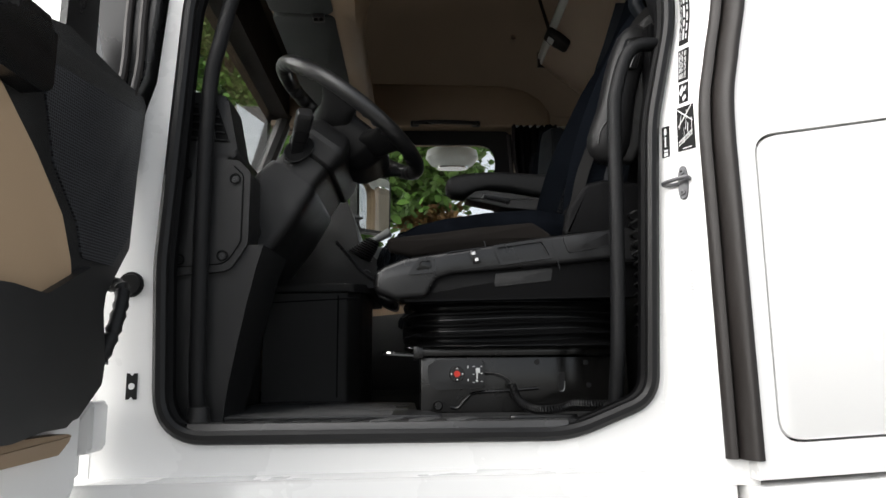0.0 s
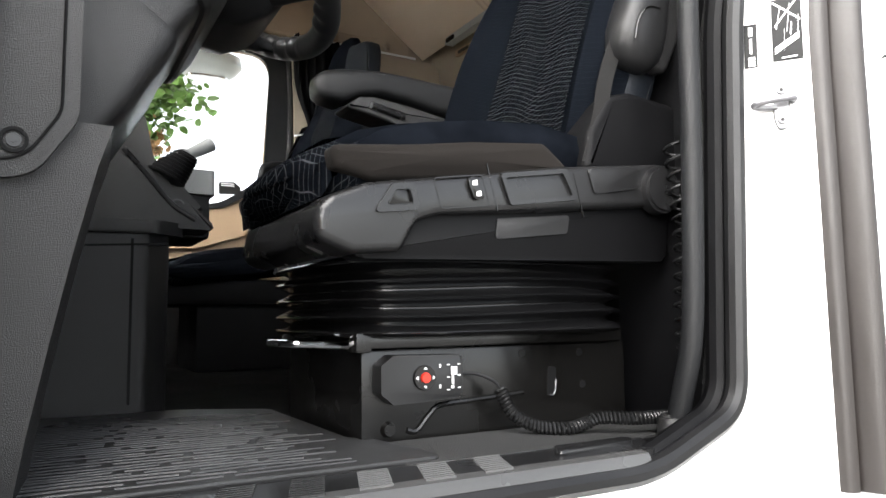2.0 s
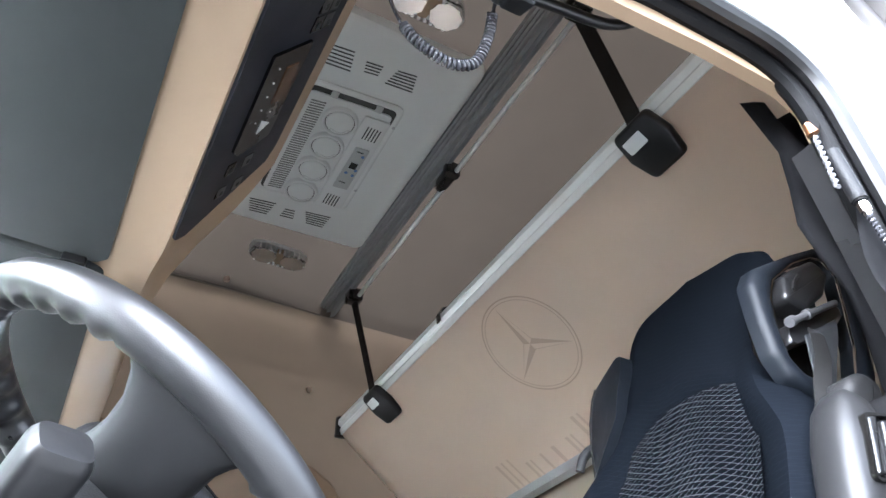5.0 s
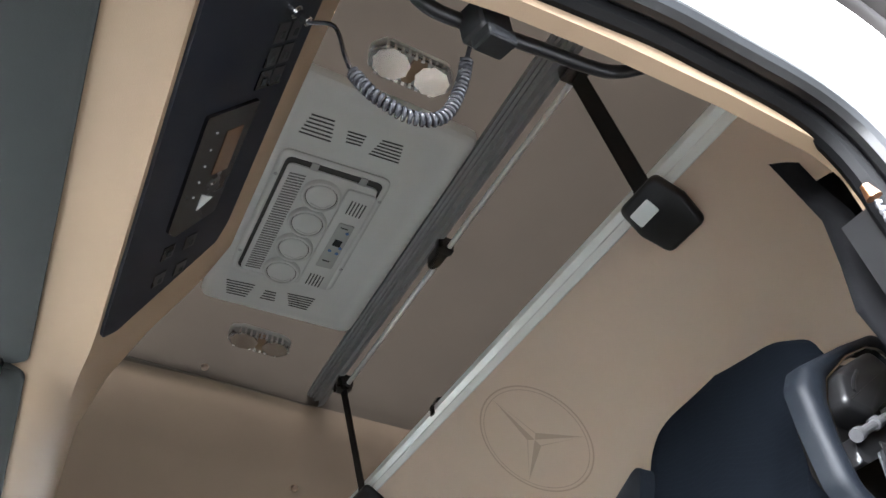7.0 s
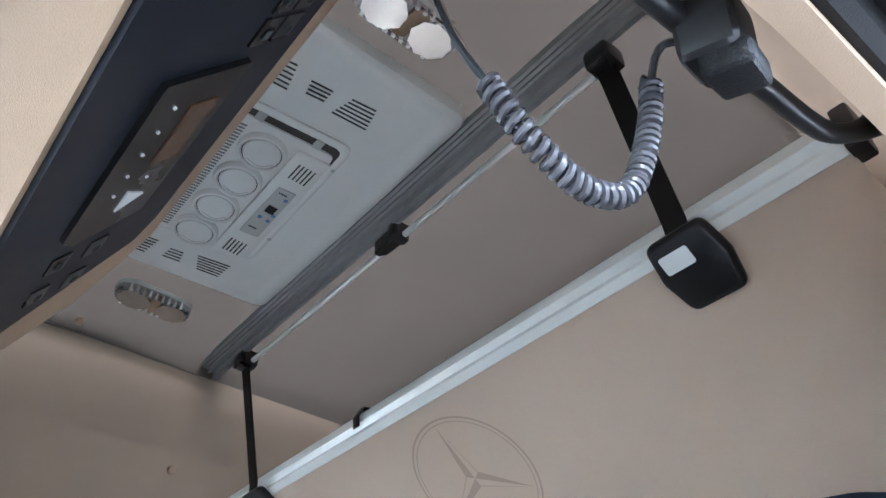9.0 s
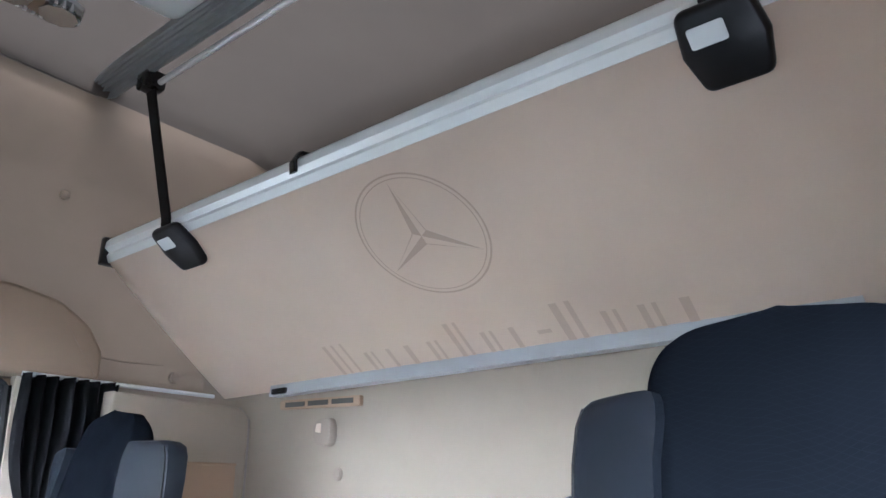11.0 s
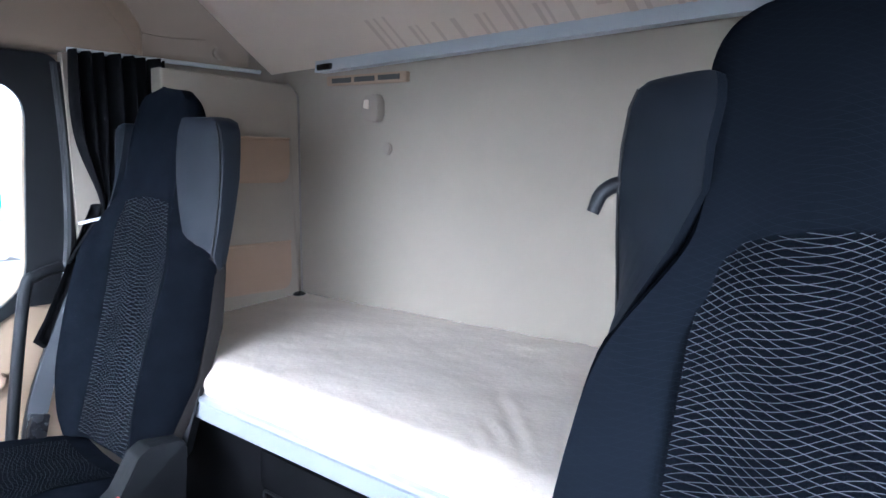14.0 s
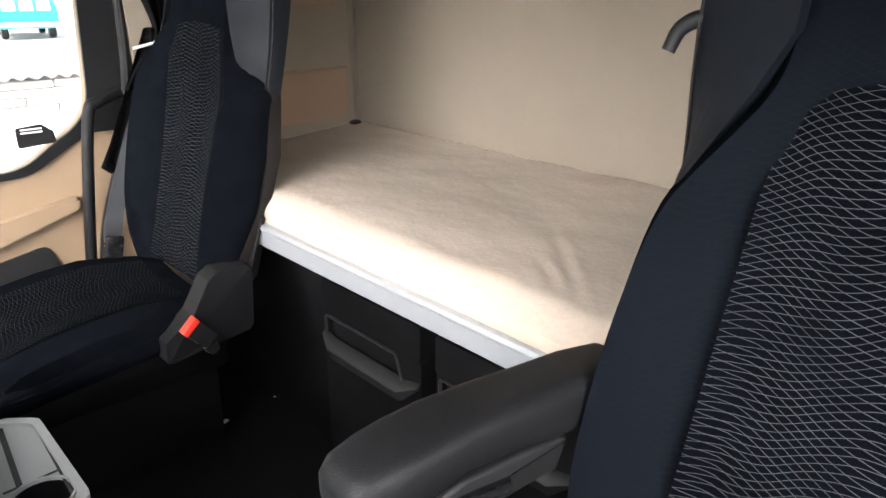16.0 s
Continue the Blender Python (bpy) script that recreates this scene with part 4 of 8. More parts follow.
        TRIM = rounded([(-0.147 + dx, 1.735), (-0.143 + dx, 1.750), (-0.128 + dx, 1.764), (-0.081 + dx, 1.783), (0.038 + dx, 1.801), (0.219 + dx, 1.829), (0.40 + dx, 1.85), (0.445 + dx, 1.85), (0.452 + dx, 1.80), (0.42 + dx, 1.785), (0.235 + dx, 1.767), (0.131 + dx, 1.757), (0.02 + dx, 1.748), (-0.012 + dx, 1.738), (-0.035 + dx, 1.70), (-0.10 + dx, 1.695), (-0.145 + dx, 1.712)], [0.006, 0.01, 0.015, 0.05, 0.1, 0.1, 0.03, 0.02, 0.02, 0.05, 0.1, 0.05, 0.03, 0.02, 0.015, 0.02, 0.02], 5)
        bm = bmesh.new()
        pillow(bm, TRIM, "y", Y(0.20), Y(0.264), 0.011, 5)
        trim = part("side_trim", bm, SMOOTHBLACK, s, "satin black plastic side trim")
        bm = bmesh.new()
        plate(bm, rounded([(-0.076 + dx, 1.744), (-0.011 + dx, 1.752), (-0.02 + dx, 1.785), (-0.05 + dx, 1.782)], 0.006), [rounded([(-0.060 + dx, 1.753), (-0.021 + dx, 1.758), (-0.026 + dx, 1.777), (-0.045 + dx, 1.775)], 0.004)], "y", Y(0.255), Y(0.2685))
        part("tilt_lever", bm, SMOOTHBLACK, trim, "black trapezoid seat lever", sharp=40)
        bm = bmesh.new()
        prism(bm, rounded([(-0.058 + dx, 1.755), (-0.022 + dx, 1.76), (-0.027 + dx, 1.776), (-0.044 + dx, 1.774)], 0.004), "y", Y(0.262), Y(0.2652), 0.001)
        part("lever_recess", bm, STEEL, trim)
        bm = bmesh.new()
        plate(bm, rounded([(0.02 + dx, 1.755), (0.094 + dx, 1.764), (0.082 + dx, 1.805), (0.008 + dx, 1.795)], 0.006), [rounded([(0.0215 + dx, 1.7565), (0.0925 + dx, 1.765), (0.081 + dx, 1.8035), (0.0095 + dx, 1.7935)], 0.005)], "y", Y(0.262), Y(0.2647))
        part("switch_seam", bm, STEEL, trim)
        bm = bmesh.new()
        prism(bm, rounded([(0.067 + dx, 1.769), (0.084 + dx, 1.771), (0.072 + dx, 1.801), (0.055 + dx, 1.798)], 0.007), "y", Y(0.262), Y(0.27), 0.002)
        part("switch", bm, STEEL, trim, "black rocker switch with white symbols")
        for cx_, cz_ in ((0.073, 1.778), (0.067, 1.792)):
            bm = bmesh.new()
            prism(bm, rounded([(cx_ - 0.004 + dx, cz_ - 0.004), (cx_ + 0.004 + dx, cz_ - 0.003), (cx_ + 0.003 + dx, cz_ + 0.004), (cx_ - 0.004 + dx, cz_ + 0.002)], 0.001), "y", Y(0.2695), Y(0.2708))
            part("switch_mark", bm, PAPER, trim, "white switch symbol")
        bm = bmesh.new()
        plate(bm, rounded([(0.124 + dx, 1.766), (0.24 + dx, 1.781), (0.22 + dx, 1.824), (0.108 + dx, 1.808)], 0.005), [rounded([(0.131 + dx, 1.773), (0.231 + dx, 1.786), (0.214 + dx, 1.817), (0.116 + dx, 1.803)], 0.004)], "y", Y(0.258), Y(0.2695))
        part("tray_rim", bm, SMOOTHBLACK, trim, sharp=40)
        bm = bmesh.new()
        prism(bm, rounded([(0.272 + dx, 1.792), (0.362 + dx, 1.808), (0.361 + dx, 1.84), (0.26 + dx, 1.828)], 0.005), "y", Y(0.262), Y(0.2675), 0.003)
        part("cover_plate", bm, SMOOTHBLACK, trim)
        for gx in (0.101, 0.248):
            bm = bmesh.new()
            prism(bm, [(gx + 0.004 + dx, 1.758), (gx + 0.0055 + dx, 1.758), (gx - 0.0105 + dx, 1.82), (gx - 0.012 + dx, 1.82)], "y", Y(0.262), Y(0.2646))
            part("trim_gap", bm, STEEL, trim)
        bm = bmesh.new()
        cyl(bm, (0.404 + dx, Y(0.25), 1.808), (0.404 + dx, Y(0.276), 1.808), 0.038, 0.036, 28, 0.004)
        part("recliner_knob", bm, SMOOTHBLACK, trim, "round black recliner cover")
        bm = bmesh.new()
        prism(bm, rounded([(-0.145 + dx, 1.71), (-0.10 + dx, 1.69), (-0.10 + dx, 1.765), (-0.135 + dx, 1.76)], 0.012), "y", Y(-0.10), Y(0.20), 0.01)
        part("front_trim", bm, SMOOTHBLACK, s)
        # bellows
        bm = bmesh.new()
        rings = []
        M = 40
        for k in range(M + 1):
            z = 1.592 + (1.70 - 1.592) * k / M
            g = 0.012 * math.sin(2 * math.pi * 4.5 * k / M)
            ring = []
            for j, (px, py) in enumerate(oval(0.245, 0.20, 40, 5)):
                wob = 0.0028 * math.sin(11 * px + 5 * py + k * 0.08)
                r = math.hypot(px, py)
                ring.append((0.17 + dx + px * (1 + (g + wob * 0.3) / r), Y(0.0) + py * (1 + (g + wob * 0.3) / r), z + wob * (1.2 if 3 < k < M - 3 else 0)))
            rings.append(ring)
        loft(bm, rings)
        part("bellows", bm, BELLOWS, s, "folded black rubber bellows", sharp=70)
        # slide rail and base box
        for o in (-1, 1):
            bm = bmesh.new()
            box(bm, -0.05 + dx, 0.40 + dx, Y(o * 0.155), Y(o * 0.175), 1.577, 1.594, 0.003)
            box(bm, -0.062 + dx, -0.040 + dx, Y(o * 0.15), Y(o * 0.18), 1.572, 1.598, 0.003)
            part("slide_rail", bm, STEEL, s, "black steel slide rail")
        bm = bmesh.new()
        box(bm, -0.046 + dx, 0.42 + dx, Y(-0.16), Y(0.158), FLOOR, 1.575, 0.004)
        base = part("base_box", bm, STEEL, s, "black painted steel seat base")
        bm = bmesh.new()
        tube(bm, curve([(0.02 + dx, Y(0.159), 1.465), (0.035 + dx, Y(0.159), 1.463), (0.055 + dx, Y(0.159), 1.483), (0.075 + dx, Y(0.159), 1.495), (0.14 + dx, Y(0.159), 1.499), (0.215 + dx, Y(0.158), 1.504)], 6), 0.004, 8)
        part("pressed_bead", bm, STEEL, base)
        bm = bmesh.new()
        cyl(bm, (-0.008 + dx, Y(0.158), 1.468), (-0.008 + dx, Y(0.166), 1.468), 0.011, 0.008, 18)
        part("bolt", bm, STEEL, base)
        for hx, hz in ((0.215, 1.562), (0.325, 1.56), (0.33, 1.51)):
            bm = bmesh.new()
            cyl(bm, (hx + dx, Y(0.157), hz), (hx + dx, Y(0.1595), hz), 0.006, 0.006, 14)
            part("hole", bm, RUBBER, base)
        bm = bmesh.new()
        prism(bm, rounded([(0.259 + dx, 1.496), (0.274 + dx, 1.496), (0.278 + dx, 1.54), (0.263 + dx, 1.54)], 0.006), "y", Y(0.157), Y(0.1595))
        part("slot", bm, RUBBER, base, "dark slotted hole")
        # thin zinc line stands in for the highlight on the slot's pressed edge
        bm = bmesh.new()
        tube(bm, curve([(0.264 + dx, Y(0.16), 1.4975), (0.270 + dx, Y(0.16), 1.497), (0.2745 + dx, Y(0.16), 1.503), (0.2765 + dx, Y(0.16), 1.52)], 4), 0.0013, 6)
        part("slot_highlight", bm, ZINC, base, "bright line for the highlight on the slot edge")
        bm = bmesh.new()
        tube(bm, curve([(-0.02 + dx, Y(0.12), 1.578), (-0.10 + dx, Y(0.12), 1.583), (-0.13 + dx, Y(0.11), 1.585), (-0.14 + dx, Y(0.05), 1.585)], 5), 0.005, 8)
        part("slide_bar", bm, CHROME, s, "bright metal slide bar")
        # vinyl flank of the backrest
        bm = bmesh.new()
        loft(bm, [[(X(z) + a, Y(o), z) for a, o in ((f, w - 0.03), (f, w - 0.004), (f + 0.008, w + 0.002), (f + 0.05, w + 0.004), (f + 0.058, w), (f + 0.058, w - 0.03))] for z, f, w in smooth_rows([(1.90, 0.030, 0.228), (1.97, 0.022, 0.243), (2.06, 0.018, 0.250), (2.15, 0.020, 0.252), (2.24, 0.028, 0.249), (2.33, 0.036, 0.232)], 3)])
        part("flank", bm, VINYL, s, "dark grey vinyl flank of the backrest", sharp=50)
        # belt tower on the outer side
        bm = bmesh.new()
        pillow(bm, rounded([(0.395, 2.0), (0.425, 1.992), (0.455, 2.05), (0.488, 2.144), (0.515, 2.26), (0.527, 2.345), (0.50, 2.358), (0.468, 2.34), (0.43, 2.29), (0.405, 2.24), (0.385, 2.17), (0.375, 2.10)], [0.02, 0.03, 0.1, 0.1, 0.1, 0.02, 0.03, 0.03, 0.05, 0.1, 0.1, 0.05], 5), "y", Y(0.225), Y(0.272), 0.012, 4)
        part("tower_panel", bm, BLACK, s, "black grained side panel of the belt tower", sharp=45)
        bm = bmesh.new()
        rings = []
        for x, z, w, h, o in ((0.455, 2.315, 0.012, 0.010, 0.262), (0.449, 2.302, 0.026, 0.022, 0.262), (0.438, 2.28, 0.034, 0.030, 0.262), (0.423, 2.24, 0.037, 0.033, 0.262), (0.41, 2.20, 0.037, 0.033, 0.262), (0.399, 2.155, 0.037, 0.033, 0.261), (0.390, 2.11, 0.039, 0.034, 0.259), (0.381, 2.075, 0.043, 0.036, 0.257), (0.373, 2.045, 0.045, 0.036, 0.256), (0.367, 2.02, 0.041, 0.033, 0.255), (0.364, 2.004, 0.031, 0.026, 0.253), (0.363, 1.996, 0.016, 0.014, 0.252)):
            rings.append([(x + w * px, Y(o + h * py), z - 0.3 * w * px) for px, py in oval(1, 1, 24, 2.7)])
        loft(bm, rings)
        tower = part("belt_tower", bm, WHEELBLACK, s, "black plastic belt tower", sharp=50)
        bm = bmesh.new()
        tube(bm, curve([(0.392, Y(0.2925), 2.085), (0.366, Y(0.2935), 2.082), (0.348, Y(0.2915), 2.06), (0.342, Y(0.2885), 2.03)], 5), 0.0016, 6)
        part("tower_joint", bm, STEEL, tower)
        bm = bmesh.new()
        pillow(bm, rounded([(0.264, 1.83), (0.274, 1.89), (0.312, 1.948), (0.36, 1.96), (0.46, 1.95), (0.46, 1.83)], [0.01, 0.04, 0.04, 0.04, 0.02, 0.02], 5), "y", Y(0.20), Y(0.258), 0.012, 4)
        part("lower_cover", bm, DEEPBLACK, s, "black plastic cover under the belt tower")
        bm = bmesh.new()
        cyl(bm, (0.394, Y(0.288), 2.155), (0.394, Y(0.2952), 2.155), 0.0045, 0.0045, 12)
        part("screw_hole", bm, STEEL, tower)
        bm = bmesh.new()
        plate(bm, rounded([(0.385, 2.192), (0.434, 2.202), (0.460, 2.279), (0.412, 2.27)], 0.008), [rounded([(0.389, 2.196), (0.431, 2.205), (0.455, 2.275), (0.415, 2.267)], 0.006)], "y", Y(0.286), Y(0.2985))
        part("slider_gap", bm, STEEL, tower)
        for q0 in (0.0, 0.0225):
            bm = bmesh.new()
            pillow(bm, rounded([(0.3915 + q0, 2.199), (0.408 + q0, 2.202), (0.4315 + q0, 2.2705), (0.416 + q0, 2.267)], 0.006), "y", Y(0.286), Y(0.3), 0.004, 3)
            part("belt_slider", bm, SMOOTHBLACK, tower, "black belt height slider")
        bm = bmesh.new()
        OUT = rounded([(0.463, 2.474), (0.466, 2.526), (0.487, 2.558), (0.592, 2.622), (0.675, 2.668), (0.716, 2.674), (0.738, 2.65), (0.715, 2.54), (0.68, 2.42), (0.62, 2.36), (0.531, 2.356), (0.484, 2.38), (0.465, 2.412)], 0.03, 5)
        INN = rounded([(0.493, 2.456), (0.503, 2.51), (0.524, 2.55), (0.59, 2.604), (0.65, 2.638), (0.68, 2.645), (0.702, 2.624), (0.69, 2.57), (0.665, 2.48), (0.63, 2.41), (0.56, 2.39), (0.515, 2.393), (0.496, 2.41)], 0.02, 5)
        loft(bm, [[(p.x, Y(o), p.y) for p in ring] for ring, o in ((OUT, 0.168), (OUT, 0.183), ([a * 0.95 + b * 0.05 for a, b in zip(OUT, INN)], 0.189), ([a * 0.8 + b * 0.2 for a, b in zip(OUT, INN)], 0.194), ([a * 0.4 + b * 0.6 for a, b in zip(OUT, INN)], 0.196), ([a * 0.1 + b * 0.9 for a, b in zip(OUT, INN)], 0.193), (INN, 0.187), (INN, 0.165))], cap=False)
        part("belt_frame", bm, VINYL, s, "dark grey plastic belt outlet frame", sharp=70)
        bm = bmesh.new()
        tube(bm, [(p.x, Y(0.189), p.y) for p in INN], 0.0022, 6, closed=True, up=(0, 1, 0))
        part("frame_lip", bm, CHROME, s, "thin bright lip of the belt frame")
        bm = bmesh.new()
        prism(bm, rounded([(0.495, 2.41), (0.51, 2.53), (0.60, 2.61), (0.67, 2.63), (0.62, 2.41)], 0.02), "y", Y(0.14), Y(0.165), 0.004)
        part("frame_back", bm, STEEL, s, "dark inside of the belt frame")
        bm = bmesh.new()
        pillow(bm, rounded([(0.522, 2.512), (0.537, 2.556), (0.571, 2.582), (0.632, 2.62), (0.66, 2.60), (0.625, 2.55), (0.565, 2.505)], 0.012, 5), "y", Y(0.16), Y(0.202), 0.009, 4)
        reel = part("belt_reel", bm, SMOOTHBLACK, s, "black belt outlet", sharp=60)
        # ridge added in place of the rounded rim's highlight
        bm = bmesh.new()
        tube(bm, curve([(0.545, Y(0.2025), 2.532), (0.555, Y(0.2035), 2.55), (0.573, Y(0.2025), 2.568)], 5), 0.0025, 8)
        part("reel_glint_ridge", bm, SMOOTHBLACK, reel)
        bm = bmesh.new()
        prism(bm, rounded([(0.497, 2.428), (0.515, 2.47), (0.56, 2.495), (0.65, 2.548), (0.66, 2.53), (0.62, 2.492)], 0.008, 4), "y", Y(0.165), Y(0.196), 0.005)
        part("belt_carrier", bm, SMOOTHBLACK, s, "black carrier of the belt guide")
        bm = bmesh.new()
        cyl(bm, (0.505, Y(0.204), 2.464), (0.635, Y(0.204), 2.537), 0.005, 0.005, 10)
        for q in ((0.508, 2.466), (0.552, 2.491)):
            cyl(bm, (q[0] - 0.005, Y(0.204), q[1] - 0.003), (q[0] + 0.005, Y(0.204), q[1] + 0.003), 0.0075, 0.0075, 12)
        part("belt_guide", bm, ZINC, s, "bright metal belt guide")
        bm = bmesh.new()
        loft(bm, [[(x - 0.012, Y(o), z + 0.004), (x + 0.012, Y(o + 0.003), z - 0.004), (x + 0.012, Y(o + 0.0045), z - 0.004), (x - 0.012, Y(o + 0.0015), z + 0.004)] for x, o, z in [(p.x, p.y, p.z) for p in curve([(0.55, 0.205, 2.46), (0.525, 0.215, 2.41), (0.452, 0.238, 2.324), (0.405, 0.245, 2.207), (0.355, 0.248, 2.074), (0.315, 0.25, 1.978), (0.296, 0.252, 1.906), (0.277, 0.25, 1.84)], 5)]])
        belt = part("belt", bm, WEB, s, "dark webbing seat belt", sharp=30)
        bm = bmesh.new()
        prism(bm, [(0.522, 2.446), (0.612, 2.499), (0.60, 2.47), (0.535, 2.36), (0.50, 2.345)], "y", Y(0.206), Y(0.2085))
        part("belt_fold", bm, BELTGREY, belt, "belt fanned out below its guide")
    else:
        bm = bmesh.new()
        box(bm, -0.13 + dx, 0.38 + dx, Y(-0.20), Y(0.20), 1.66, 1.745, 0.02)
        box(bm, -0.02 + dx, 0.36 + dx, Y(-0.17), Y(0.17), FLOOR, 1.67, 0.01)
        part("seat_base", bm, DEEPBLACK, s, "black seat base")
        bm = bmesh.new()
        prism(bm, rounded([(0.226, 1.755), (0.428, 1.778), (0.438, 1.927), (0.358, 1.932), (0.335, 1.918), (0.294, 1.85), (0.228, 1.806)], [0.01, 0.01, 0.015, 0.02, 0.02, 0.03, 0.01]), "y", Y(-0.225), Y(-0.28), 0.008)
        hinge = part("hinge_cover", bm, CHARCOAL, s, "charcoal plastic hinge cover")
        bm = bmesh.new()
        box(bm, -0.03, 0.03, -0.013, 0.013, -0.02, 0.02, 0.004, 2, pose(0.298, Y(-0.292), 1.812, 0, 48, 0))
        part("buckle", bm, SMOOTHBLACK, s, "black belt buckle")
        bm = bmesh.new()
        box(bm, -0.008, 0.006, -0.012, 0.012, -0.021, 0.021, 0.003, 2, pose(0.277, Y(-0.294), 1.836, 0, 48, 0))
        part("buckle_button", bm, RED, s, "red buckle button")
        bm = bmesh.new()
        cyl(bm, (0.323, Y(-0.275), 1.768), (0.323, Y(-0.295), 1.768), 0.016, 0.013, 18)
        part("bolt", bm, SMOOTHBLACK, s)
        bm = bmesh.new()
        loft(bm, [[(x - w, yb + 0.006, z), (x + w, yb - 0.006, z + 0.01), (x + w, yb - 0.004, z + 0.01), (x - w, yb + 0.008, z)] for x, yb, z, w in ((0.53, 0.965, 2.42, 0.006), (0.495, 0.965, 2.34, 0.006), (0.44, 0.965, 2.231, 0.010), (0.405, 0.965, 2.16, 0.012), (0.376, 0.965, 2.085, 0.0145), (0.348, 0.965, 2.0, 0.020), (0.325, 0.965, 1.925, 0.024), (0.315, 0.965, 1.88, 0.022))])
        part("belt", bm, BELTGREY, s, "grey webbing seat belt", sharp=30)
        bm = bmesh.new()
        box(bm, -0.022, 0.022, -0.012, 0.012, -0.033, 0.033, 0.006, 2, pose(0.313, 0.965, 1.858, 0, 12, 0))
        part("belt_anchor", bm, SMOOTHBLACK, s, "black belt anchor")
    return s


BELLOWS = material("glossy_black_bellows_rubber", (0.005, 0.005, 0.0054), 0.2, spec=0.7, grain=300, bump=0.1, vary=0.2, rvary=0.06)
BELTGREY = material("grey_webbing", (0.017, 0.0185, 0.021), 0.7, grain=1200, bump=0.4, vary=0.15)
FACING = material("brownish_black_cloth", (0.0105, 0.0088, 0.0077), 0.95, grain=900, bump=0.5, vary=0.35, sheen=0.02, spec=0.12)
ds = seat(-0.735, 0.0, 1, "black cloth air-sprung driver's seat with wavy pattern", True)
ps = seat(0.735, 0.02, -1, "black cloth passenger seat with wavy pattern", False)

# armrest of the driver's seat
bm = bmesh.new()
rings = []
for x, zt, zb, w, yc in ((0.034, 2.088, 2.070, 0.018, -0.448), (0.039, 2.099, 2.058, 0.030, -0.448), (0.052, 2.108, 2.048, 0.038, -0.449), (0.085, 2.115, 2.042, 0.043, -0.451), (0.115, 2.117, 2.056, 0.044, -0.453), (0.16, 2.119, 2.066, 0.044, -0.457), (0.22, 2.117, 2.060, 0.043, -0.461), (0.285, 2.112, 2.045, 0.042, -0.465), (0.36, 2.108, 2.035, 0.040, -0.470), (0.42, 2.10, 2.025, 0.036, -0.475)):
    rings.append([(x, yc + px, (zt + zb) / 2 + pz) for px, pz in oval(w, (zt - zb) / 2, 28, 4.0)])
loft(bm, rings)
arm = part("armrest", bm, CHARCOAL, ds, "charcoal plastic folding armrest", sharp=50)
bm = bmesh.new()
pillow(bm, rounded([(0.088, 2.036), (0.10, 2.030), (0.165, 2.017), (0.20, 2.007), (0.30, 1.998), (0.32, 2.036), (0.23, 2.052), (0.15, 2.062), (0.118, 2.058)], 0.008), "y", -0.425, -0.496, 0.006)
catch = part("armrest_catch", bm, BLACK, arm, "black armrest underside")
bm = bmesh.new()
prism(bm, rounded([(0.135, 2.034), (0.215, 2.018), (0.22, 2.034), (0.14, 2.05)], 0.005), "y", -0.494, -0.4985, 0.002)
part("catch_slot", bm, STEEL, catch, "dark adjuster slot")
bm = bmesh.new()
tube(bm, [(0.142, -0.4995, 2.040), (0.214, -0.4995, 2.025)], 0.006, 10)
part("catch_roller", bm, SMOOTHBLACK, catch, "black adjuster roller")
bm = bmesh.new()
tube(bm, curve([(0.555, -0.505, 2.462), (0.543, -0.476, 2.474), (0.532, -0.455, 2.463), (0.525, -0.446, 2.438)], 6), lambda t: 0.0115 - 0.0035 * t, 12)
part("recline_grip", bm, CHARCOAL, ds, "black curved release grip")

# ---------------------------------------------------------------- steering wheel and column
WM = Matrix.Translation((-0.224, -0.736, 2.183)) @ Matrix.Rotation(radians(36.3), 4, "Y")
wheel = thing("steering_wheel", (-0.224, -0.736, 2.183), "black leather four-spoke steering wheel", "steering wheel")
R = 0.212
bm = bmesh.new()
rings = []
for k in range(192):
    a = 2 * math.pi * k / 192
    d = Vector((math.cos(a), math.sin(a), 0))
    grip = 0.0036 * math.sin(a * 40) if abs(math.cos(a)) > 0.35 and abs(math.sin(a)) > 0.2 else 0
    rings.append([WM @ (d * (R + (0.0192 + grip * max(0, -math.cos(t - 0.5))) * math.cos(t)) + Vector((0, 0, (0.0192 + grip * max(0, -math.cos(t - 0.5))) * math.sin(t)))) for t in [2 * math.pi * j / 16 for j in range(16)]])
rings.append(rings[0])
loft(bm, rings, cap=False)
part("rim", bm, LEATHER, wheel, "black leather rim with thumb grips", sharp=60)
bm = bmesh.new()
rings = []
HUB = rounded([(-0.066, -0.085), (0.03, -0.148), (0.105, -0.134), (0.142, -0.085), (0.142, 0.085), (0.105, 0.134), (0.03, 0.148), (-0.066, 0.085)], [0.04, 0.02, 0.025, 0.05, 0.05, 0.025, 0.02, 0.04], 6)
for h, k in ((-0.115, 0.62), (-0.10, 0.82), (-0.07, 0.95), (-0.045, 1.0), (-0.032, 1.0), (-0.024, 0.985), (-0.018, 0.955), (-0.014, 0.90), (-0.010, 0.75), (-0.007, 0.5), (-0.006, 0.2)):
    rings.append([WM @ Vector((0.02 + (p.x - 0.02) * k, p.y * k, h)) for p in HUB])
loft(bm, rings)
part("hub", bm, WHEELBLACK, wheel, "black airbag hub", sharp=60)
